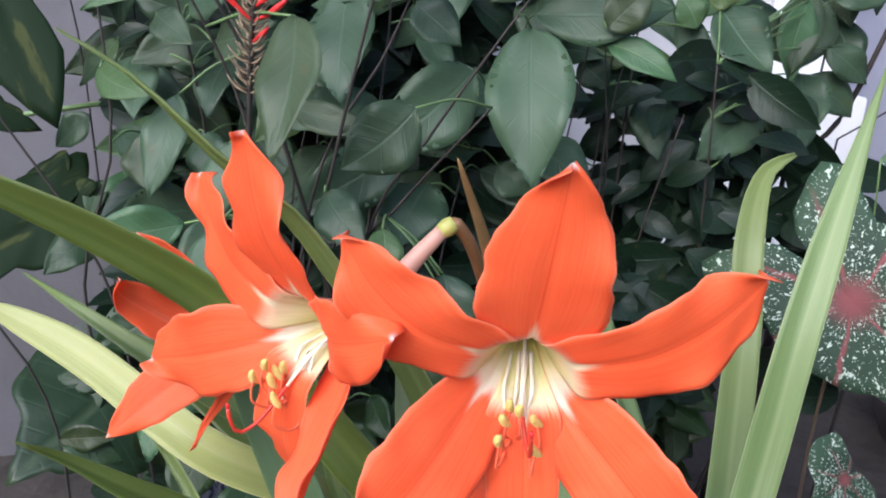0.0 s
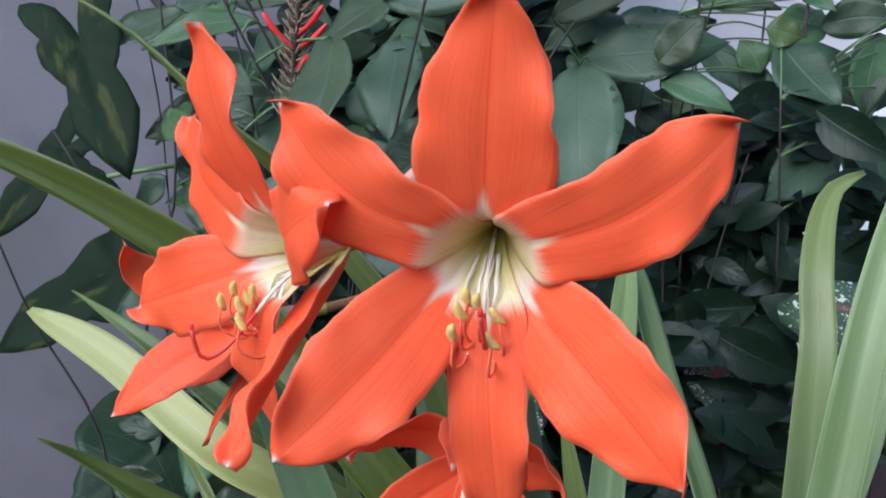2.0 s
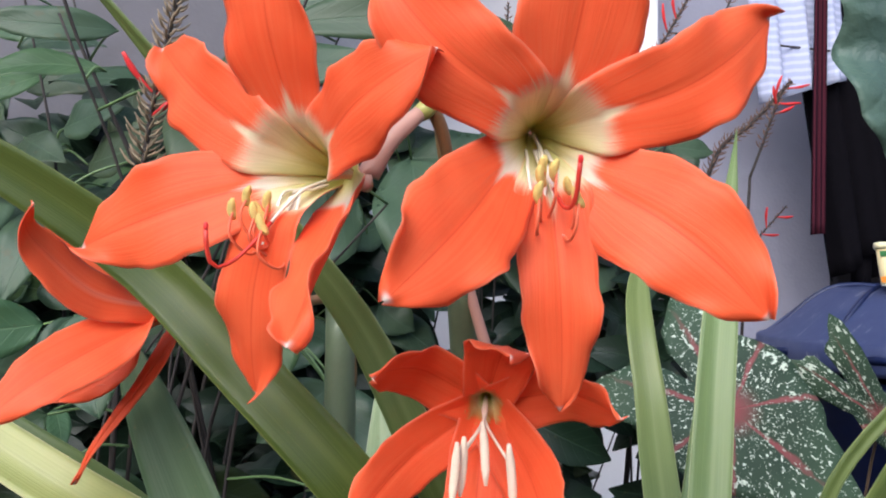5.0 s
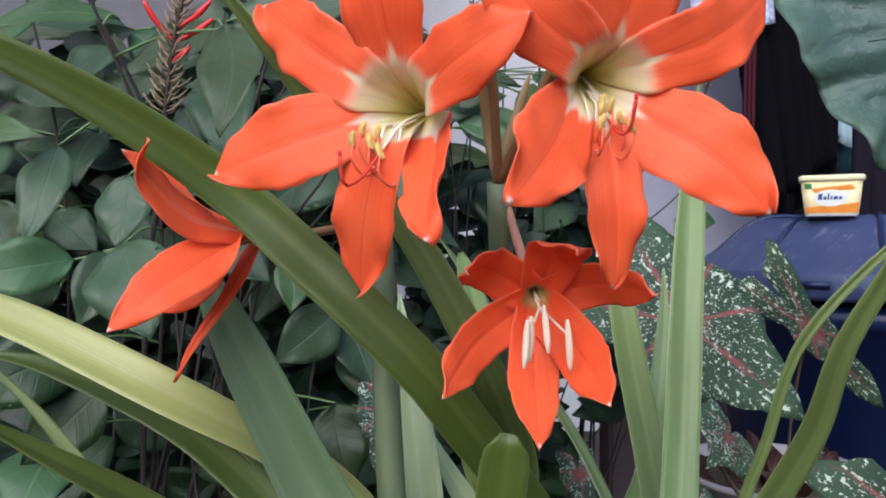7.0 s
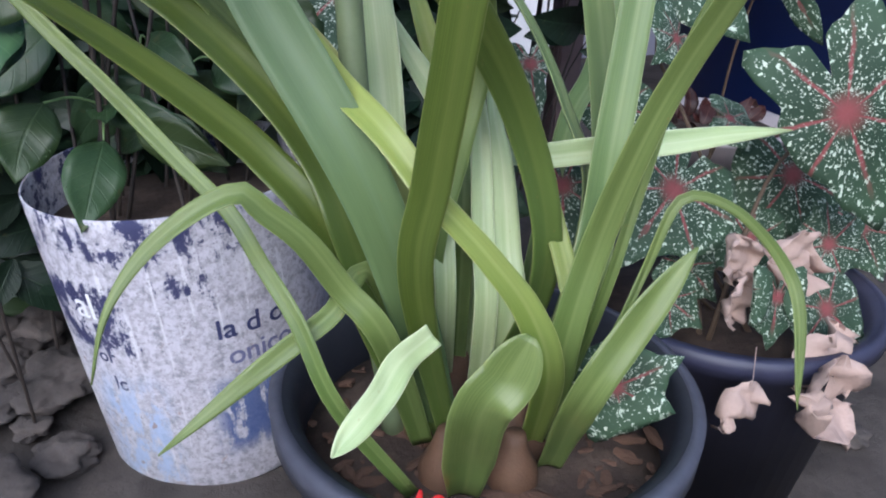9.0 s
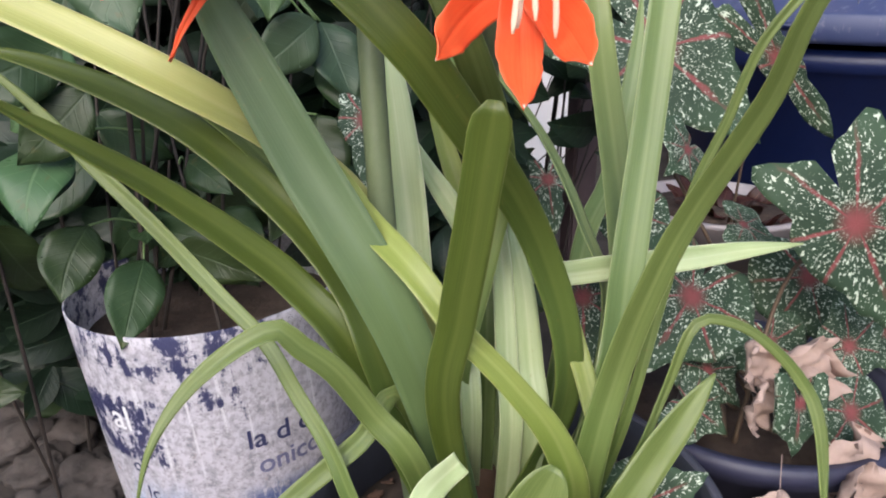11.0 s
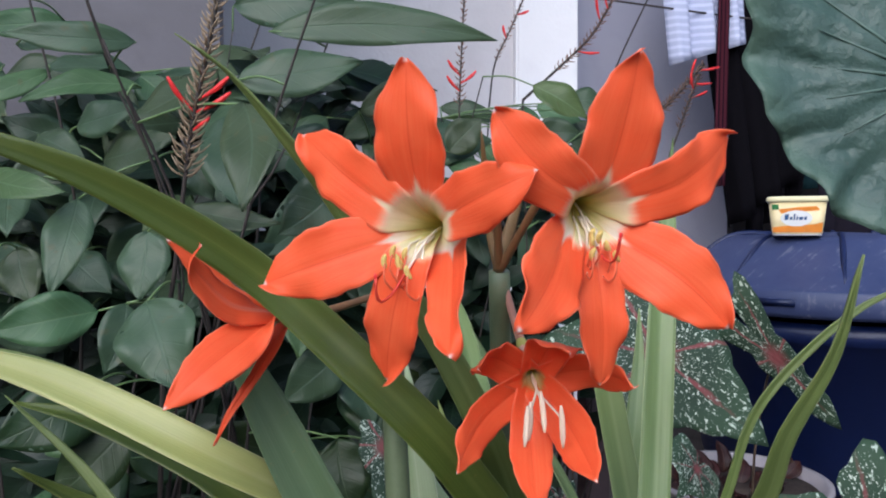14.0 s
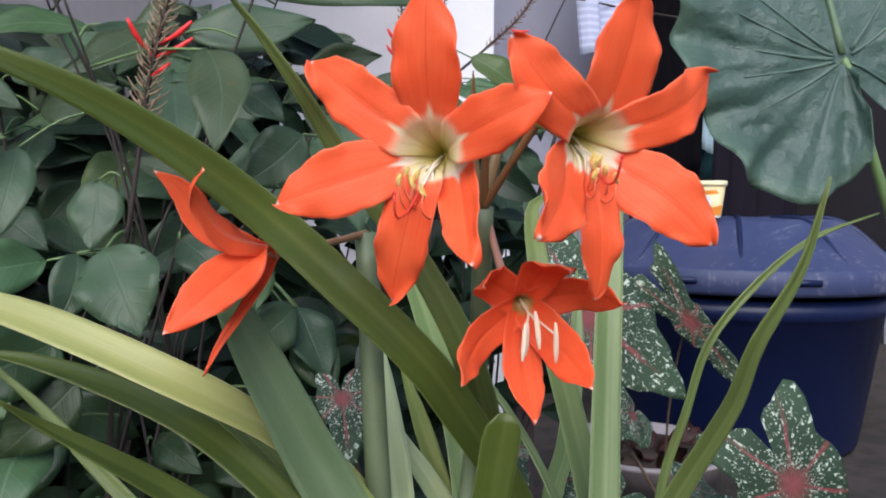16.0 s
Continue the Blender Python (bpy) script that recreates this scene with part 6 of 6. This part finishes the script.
CAL_POT = (0.425, 0.535)
POT_NAVY = plain("navy_plastic", (0.030, 0.031, 0.062), 0.5, 0.4, 30)
cal_pot = thing("plant_pot", "wide dark navy plastic pot beside the amaryllis pot", "plant pot")
part("body", lathe([(0.11, 0.0), (0.138, 0.185), (0.146, 0.187), (0.146, 0.203), (0.138, 0.205), (0.130, 0.199), (0.105, 0.01)], (*CAL_POT, 0), closed=True), POT_NAVY, cal_pot)
part("rim", lathe([(0.1370, 0.1855), (0.1470, 0.1860), (0.1470, 0.2038), (0.1382, 0.2060)], (*CAL_POT, 0), 64, closed=True), POT_NAVY, cal_pot, "rolled rim")
tagged(part("potting_soil", lathe([(0.0005, 0.02), (0.104, 0.02), (0.127, 0.165), (0.06, 0.172), (0.0005, 0.170)], (*CAL_POT, 0)), SOIL), "dark soil in the caladium pot", "soil")
caladium = thing("caladium_plant", "caladium with pink-veined, white-flecked dark green leaves", "foliage plant")
PETIOLE = plain("brown_green_petiole", (0.11, 0.075, 0.05), 0.5, 0.4, 60)


def cal_leaf(center, tip, half, face=(-0.25, -0.75, 0.6), seed=0, foot=None, **kw):
    ob = heart("leaf", caladium, center, tip, half, CALADIUM, face, seed=seed, **kw)
    c = V(center)
    foot = V(foot) if foot else Vector((CAL_POT[0] + 0.05 * math.sin(seed * 2.1), CAL_POT[1] + 0.05 * math.cos(seed * 1.7), 0.165))
    back = c - V(face).normalized() * 0.03
    part("leaf_stalk", tube([foot, foot.lerp(back, 0.6) + Vector((0, 0.02, 0.02)), back, c - V(face).normalized() * 0.001], [0.0028, 0.0020, 0.0016], 7, 16), PETIOLE, ob)
    return ob


cal_leaf((0.337, 0.514, 0.311), (0.275, 0.480, 0.264), 0.062, seed=1, face=(-0.25, -0.85, 0.45), lobes=0.5, sinus=0.2, wave=0.012)
cal_leaf((0.434, 0.452, 0.388), (0.483, 0.420, 0.291), 0.052, seed=2, face=(-0.35, -0.85, 0.35), lobes=0.58, sinus=0.20, tipr=0.75)
cal_leaf((0.475, 0.530, 0.307), (0.491, 0.500, 0.237), 0.058, seed=3, face=(-0.25, -0.85, 0.45), lobes=0.5, sinus=0.15)
cal_leaf((0.440, 0.770, 0.494), (0.541, 0.69, 0.401), 0.080, seed=4, face=(-0.35, -0.85, 0.40), foot=(0.45, 0.80, 0.0), lobes=0.60, sinus=0.18, wave=0.012)
cal_leaf((0.669, 0.84, 0.466), (0.777, 0.82, 0.352), 0.050, seed=5, face=(-0.50, -0.85, 0.10), foot=(0.72, 0.95, 0.0), lobes=0.62, sinus=0.22, narrow=0.50)
cal_leaf((0.080, 0.630, 0.455), (0.076, 0.588, 0.404), 0.024, seed=7, face=(-0.2, -0.9, 0.2), foot=(0.20, 0.66, 0.0))
cal_leaf((0.226, 0.579, 0.406), (0.220, 0.544, 0.372), 0.016, seed=8, face=(-0.2, -0.9, 0.2), foot=(0.24, 0.64, 0.0))
cal_leaf((0.226, 0.502, 0.329), (0.213, 0.463, 0.282), 0.020, seed=9, foot=(0.27, 0.6, 0.0))
cal_leaf((0.458, 0.440, 0.218), (0.507, 0.420, 0.178), 0.042, seed=10, face=(-0.1, -0.75, 0.65), lobes=0.48, sinus=0.2)
cal_leaf((0.473, 0.470, 0.265), (0.446, 0.455, 0.222), 0.030, seed=11, face=(-0.1, -0.8, 0.5), lobes=0.55, sinus=0.25)
cal_leaf((0.318, 0.470, 0.232), (0.345, 0.450, 0.212), 0.034, seed=12, face=(-0.1, -0.8, 0.6))
cal_leaf((0.345, 0.490, 0.250), (0.372, 0.470, 0.222), 0.034, seed=18, face=(0.1, -0.85, 0.5))
cal_leaf((0.415, 0.500, 0.262), (0.422, 0.480, 0.215), 0.040, seed=19, face=(-0.1, -0.9, 0.4))
cal_leaf((0.205, 0.362, 0.243), (0.240, 0.345, 0.269), 0.060, seed=13, face=(-0.3, -0.8, 0.5), foot=(0.24, 0.47, 0.17), roll=0.05)
cal_leaf((0.384, 0.424, 0.250), (0.378, 0.410, 0.208), 0.046, seed=14, face=(-0.1, -0.95, 0.2), roll=0.05, lobes=0.40)
cal_leaf((0.274, 0.886, 0.415), (0.281, 0.855, 0.370), 0.035, seed=15, face=(0.1, -0.9, 0.3), foot=(0.3, 0.8, 0.0))
cal_leaf((0.366, 0.586, 0.422), (0.337, 0.566, 0.406), 0.035, seed=16, face=(0.1, -0.9, 0.3))
cal_leaf((0.407, 0.547, 0.359), (0.439, 0.532, 0.347), 0.035, seed=17, face=(0.0, -0.4, 0.9))
cal_leaf((0.312, 0.581, 0.368), (0.315, 0.543, 0.333), 0.035, seed=24, face=(-0.2, -0.8, 0.4))
cal_leaf((0.540, 0.500, 0.260), (0.560, 0.470, 0.215), 0.050, seed=25, face=(-0.2, -0.8, 0.4))
ear = thing("elephant_ear", "large wavy grey-green elephant ear leaf on a thick stalk", "foliage plant")
J = (0.700, 0.627, 0.812)


def ear_leaf():
    """The broad leaf round the top of its stalk: wavy margin, two lobes, raised ribs."""
    j = V(J)
    e, far_ = V((-0.104, -0.008, 0.613)), V((0.262, 0.814, 0.585))
    fwd = (far_ - e).normalized()
    ex = fwd.cross(Vector((0, 0, 1))).normalized()
    ez = ex.cross(fwd).normalized()
    fwd = (fwd + ez * 0.15).normalized()
    keys = ((0, 0.15), (20, 0.17), (50, 0.25), (80, 0.33), (110, 0.33), (140, 0.27), (165, 0.21), (180, 0.20), (200, 0.182), (220, 0.178), (240, 0.188), (255, 0.178), (268, 0.150), (278, 0.125), (290, 0.02), (300, 0.02), (312, 0.10), (325, 0.14), (345, 0.15), (360, 0.15))

    def outline(d):
        for (a0, r0), (a1, r1) in zip(keys, keys[1:]):
            if d <= a1:
                q = (d - a0) / (a1 - a0)
                return r0 + (r1 - r0) * q * q * (3 - 2 * q)
        return keys[-1][1]

    ribs = (30, 52, 104, 152, 166, 183, 200, 222, 340)

    def height(d, r):
        f = r / max(outline(d), 0.02)
        z = 0.010 * f ** 3 * math.sin(math.radians(d) * 11) + 0.004 * f ** 3 * math.sin(math.radians(d) * 23 + 1)
        near = min(abs((d - a + 180) % 360 - 180) for a in ribs)
        z -= 0.0012 * math.exp(-(near / 6.0) ** 2) * min(1, f * 3)
        q = min(1, max(0, (d - 246) / 7)) * (1 if d < 285 else 0)
        z -= 0.020 * f * q * q * (3 - 2 * q)
        z += 0.014 * f * noise.noise((r * 18 * math.cos(math.radians(d)), r * 18 * math.sin(math.radians(d)), 5.0))
        z += 0.0050 * noise.noise((r * 48 * math.cos(math.radians(d)), r * 60 * math.sin(math.radians(d)), 2.0)) * f
        return z + 0.05 * r * r * 4 - 0.012 * f ** 4

    def at(d, r):
        a = math.radians(d)
        rr = r * (1 + 0.02 * math.sin(a * 19) * (r / max(outline(d), 0.02)) ** 3)
        return j + ex * rr * math.cos(a) + ez * rr * math.sin(a) + fwd * height(d, r)

    bm = bmesh.new()
    uvl = bm.loops.layers.uv.new("uv")
    count, rings = 220, 26
    uv = {}
    last = None
    for side in (1, -1):
        prev = None
        c = bm.verts.new(j - fwd * 0.0005 * side)
        uv[c] = (0, 0.5)
        for i in range(1, rings + 1):
            ring = []
            for k in range(count):
                d = 360 * k / count
                v = bm.verts.new(at(d, outline(d) * i / rings) - fwd * 0.0005 * side * (1 if i < rings else 0.3))
                near = min(abs((d - a + 180) % 360 - 180) for a in ribs)
                uv[v] = (i / rings, 0.5 + min(near / 14, 1) * 0.5)
                ring.append(v)
            for k in range(count):
                k2 = (k + 1) % count
                f = (c, ring[k], ring[k2]) if prev is None else (prev[k], ring[k], ring[k2], prev[k2])
                bm.faces.new(f[::-1] if side > 0 else f)
            prev = ring
        if side > 0:
            last = prev
    for k in range(count):
        k2 = (k + 1) % count
        bm.faces.new((last[k], last[k2], prev[k2], prev[k]))
    for f in bm.faces:
        for loop in f.loops:
            loop[uvl].uv = uv[loop.vert]
    blade_ = part("leaf", bm, ELEPHANT, ear)
    for a in ribs:
        R = outline(a)
        main = a == 104
        ends = (0.02, 0.25, 0.5, 0.75, 0.95) if main else (0.06, 0.2, 0.35, 0.5, 0.66)
        pts = [at(a + (0 if main else 9 * math.sin(q * 2.2) * (-1 if a > 140 else 1)), R * q) - fwd * 0.0010 for q in ends]
        part("rib", tube(pts, [0.0050, 0.0042, 0.0025] if main else [0.0024, 0.0018, 0.0006], 6, 16), EAR_MIDRIB if main else EAR_RIB, blade_)
    return blade_


EAR_RIB = plain("pale_leaf_rib", (0.075, 0.125, 0.10), 0.45, 0.2, 60)
EAR_MIDRIB = plain("leaf_midrib", (0.12, 0.18, 0.10), 0.45, 0.2, 60)
ear_leaf()
part("leaf_stalk", tube([(0.919, 0.598, 0.260), (0.836, 0.611, 0.502), (0.753, 0.622, 0.694), (0.712, 0.627, 0.803), J], [0.010, 0.008, 0.0065, 0.005], 10, 24), STEM, ear)
part("leaf_stalk", tube([(0.919, 0.598, 0.0), (0.919, 0.598, 0.260)], [0.013, 0.010], 10, 8), STEM, ear)

# ---- climber on the yard wall ----
n = Nodes("variegated_leaf", 0.62, 0.10)
u, v = n.uv()
patch = n.step(n.noise(1.0, n.vec(n.m("MULTIPLY", u, 3.0), n.m("MULTIPLY", v, 9.0), n.m("MULTIPLY", n.rnd(), 20.0)), 4.0), 0.58, 0.68)
VARIEG = n.done(n.mix(patch, (0.010, 0.022, 0.008), (0.045, 0.055, 0.015)), n.noise(60.0), 0.3, 0.001, 0.1)
pothos = thing("pothos_vine", "pothos vine with dark variegated leaves against the wall", "vine")
part("vine", tube([(-0.502, 0.910, 0.615), (-0.399, 0.910, 0.632), (-0.346, 0.936, 0.637), (-0.317, 0.974, 0.622)], [0.0035, 0.003], 7, 18), STEM, pothos)
part("vine", tube([(-0.427, 1.003, 0.863), (-0.384, 1.004, 0.809), (-0.348, 1.005, 0.762), (-0.327, 1.029, 0.682), (-0.277, 1.062, 0.210), (-0.30, 0.98, 0.0)], [0.006, 0.007, 0.008], 8, 28), TWIG, pothos)
heart("leaf", pothos, (-0.405, 0.836, 0.775), (-0.325, 0.773, 0.640), 0.046, VARIEG, (0.5, -0.9, -0.35), cup=0.05, seed=1)
heart("leaf", pothos, (-0.412, 0.875, 0.513), (-0.537, 0.792, 0.442), 0.058, VARIEG, (0.2, -0.8, 0.5), seed=2)
heart("leaf", pothos, (-0.414, 0.901, 0.536), (-0.481, 0.872, 0.469), 0.04, VARIEG, (0.2, -0.8, 0.5), seed=3)
heart("leaf", pothos, (-0.500, 0.912, 0.658), (-0.571, 0.855, 0.563), 0.03, VARIEG, (0.2, -0.8, 0.5), seed=4)
heart("leaf", pothos, (-0.302, 0.756, 0.355), (-0.351, 0.654, 0.323), 0.092, LEAF_LOW, (0.1, -0.8, 0.6), seed=5)
heart("leaf", pothos, (-0.331, 1.002, 0.106), (-0.230, 0.935, 0.020), 0.06, LEAF_DARK, (0.1, -0.7, 0.7), seed=6)
heart("leaf", pothos, (-0.486, 0.889, 0.635), (-0.418, 0.898, 0.614), 0.03, VARIEG, (0.2, -0.8, 0.5), seed=7)
heart("leaf", pothos, (-0.387, 0.949, 0.902), (-0.346, 0.938, 0.907), 0.02, LEAF_PALE, (0.2, -0.8, 0.5), seed=8)

# ---- low basin in front of the bin, wooden post ----
basin = thing("planting_basin", "low chipped white basin planted with reddish leaves", "basin")
part("body", lathe([(0.14, 0.0), (0.178, 0.10), (0.185, 0.104), (0.185, 0.112), (0.172, 0.112), (0.135, 0.01)], (0.98, 1.32, 0.0), closed=True), plain("chipped_white_enamel", (0.38, 0.34, 0.35), 0.5, 0.2, 30), basin)
tagged(part("basin_soil", lathe([(0.0005, 0.02), (0.13, 0.02), (0.166, 0.09), (0.0005, 0.092)], (0.98, 1.32, 0.0)), SOIL), "dark soil in the low white basin", "soil")
RED_LEAF = leaf_material("reddish_leaf", (0.030, 0.008, 0.008), (0.075, 0.022, 0.017), (0.2, 0.1, 0.06))
low = thing("red_leaved_plant", "low plant with dark reddish leaves in the white basin", "foliage plant")
for k in range(26):
    a = k * 2.4
    r0 = 0.02 + 0.14 * rng.random()
    p = Vector((0.98 + r0 * math.cos(a), 1.32 + r0 * math.sin(a), 0.088))
    q = p + Vector((0.05 * math.cos(a), 0.05 * math.sin(a), rng.uniform(0.01, 0.07)))
    leaf(low, p, q, 0.035, RED_LEAF, (0, -0.5, 0.9), seed=2000 + k)
tagged(flat(part("wooden_post", box((0.491, 1.05, 0.0), (0.532, 1.09, 0.545), 0.004), WOOD)), "weathered dark wooden post stuck in the earth", "post")

# ---- litter and stones on the ground ----
def stone(at, r, seed, flatn=0.42):
    rg = random.Random(seed)
    bm = bmesh.new()
    bmesh.ops.create_icosphere(bm, subdivisions=4, radius=1.0)
    off = Vector((rg.uniform(0, 50), rg.uniform(0, 50), rg.uniform(0, 50)))
    for v in bm.verts:
        k = 1 + 0.55 * noise.noise(v.co * 1.3 + off) + 0.22 * noise.noise(v.co * 3.5 + off) + 0.08 * noise.noise(v.co * 9 + off)
        k *= 1 - 0.18 * max(0, abs(v.co.x) + abs(v.co.y) - 1.15)
        v.co = Vector((v.co.x * k * r, v.co.y * k * r * 0.85, v.co.z * k * r * flatn))
    bmesh.ops.transform(bm, matrix=Matrix.Translation(V(at)) @ Matrix.Rotation(rg.uniform(0, 6), 4, "Z"), verts=bm.verts)
    return tagged(part("stone", bm, STONE), "rough grey-brown rubble stone lying on the earth", "stone", "rubble stones")


for k, (x, y, r) in enumerate(((-0.27, 0.62, 0.060), (-0.33, 0.76, 0.045), (-0.22, 0.50, 0.040), (-0.40, 0.60, 0.055), (-0.31, 0.92, 0.05), (-0.15, 0.52, 0.028), (-0.45, 0.78, 0.05), (0.66, 0.62, 0.04), (0.60, 0.50, 0.03), (-0.22, 0.80, 0.050), (-0.28, 0.86, 0.042), (-0.28, 0.78, 0.035), (-0.20, 0.68, 0.03), (-0.26, 0.93, 0.045), (-0.33, 0.97, 0.05), (-0.24, 0.74, 0.022))):
    stone((x, y, r * 0.4), r, 40 + k)


def dry_leaf(center, ex, ey, size, seed, label="crumpled beige dead leaf hanging among the caladiums"):
    """A crumpled dead leaf."""
    rg = random.Random(seed)
    off = Vector((rg.uniform(0, 50), 3, 7))
    ex, ey = V(ex).normalized(), V(ey).normalized()
    ez = ex.cross(ey).normalized()
    grid = []
    for i in range(17):
        s = i / 16
        row = []
        for j in range(13):
            v = j / 6 - 1
            w = size * 0.5 * math.sin(math.pi * min(max(s, 0.03), 0.97)) ** 0.6
            q = Vector((s * 3, v * 1.6, 0)) + off
            z = size * (0.28 * noise.noise(q * 1.3) + 0.10 * noise.noise(q * 3.1)) + size * 0.25 * v * v
            row.append(V(center) + ex * (s - 0.5) * size + ey * (v * w + size * 0.12 * noise.noise(q * 2 + off)) + ez * z)
        grid.append(row)
    return tagged(part("dry_leaf", shell(grid, 0.0006), DRY), label, "dead leaf", "dead leaves")


dry_leaf((0.363, 0.457, 0.271), (0.2, 0, -1), (1, 0.2, 0.1), 0.045, 1)
dry_leaf((0.362, 0.445, 0.243), (-0.1, 0, -1), (1, 0.2, 0.1), 0.045, 2)
dry_leaf((0.411, 0.450, 0.264), (1, 0.1, -0.5), (0.3, 0.2, 1), 0.060, 3)
hung = dry_leaf((0.342, 0.385, 0.174), (0.9, 0.2, 0.25), (-0.1, 0.2, -1.0), 0.046, 4, "crumpled beige dead leaf hanging on a thin thread")
part("thread", tube([(0.362, 0.41, 0.216), (0.34400000000000003, 0.385, 0.186)], [0.0004, 0.0003], 5, 6), DRY, hung)

dry_leaf((0.432, 0.401, 0.190), (0.8, 0.2, 0.3), (0.2, 0.4, -0.9), 0.07, 5)
dry_leaf((0.409, 0.381, 0.178), (0.8, 0.2, -0.3), (0.2, 0.4, 0.9), 0.07, 6)


def fallen_petal(at, turn, size):
    """A shrivelled red strip of petal lying on the soil."""
    a = math.radians(turn)
    ex, ey = Vector((math.cos(a), math.sin(a), 0.15)), Vector((-math.sin(a), math.cos(a), 0.1))
    grid = []
    for i in range(9):
        q = i / 8
        w = size * 0.16 * math.sin(math.pi * (0.08 + 0.84 * q))
        grid.append([V(at) + ex * size * (q - 0.5) + ey * v * w + Vector((0, 0, 0.12 * size * math.sin(q * 7 + turn) + 0.1 * size * v * v)) for v in (-1, -0.5, 0, 0.5, 1)])
    return tagged(part("fallen_petal", shell(grid, 0.0006), RED), "shrivelled red petal lying on the potting soil", "petal", "fallen petals")


for k, (x, y, size) in enumerate(((0.062, 0.332, 0.020), (0.074, 0.326, 0.026), (0.080, 0.345, 0.018), (0.068, 0.350, 0.016), (0.150, 0.318, 0.020))):
    fallen_petal((x, y, 0.1925), 40 + 67 * k, size)
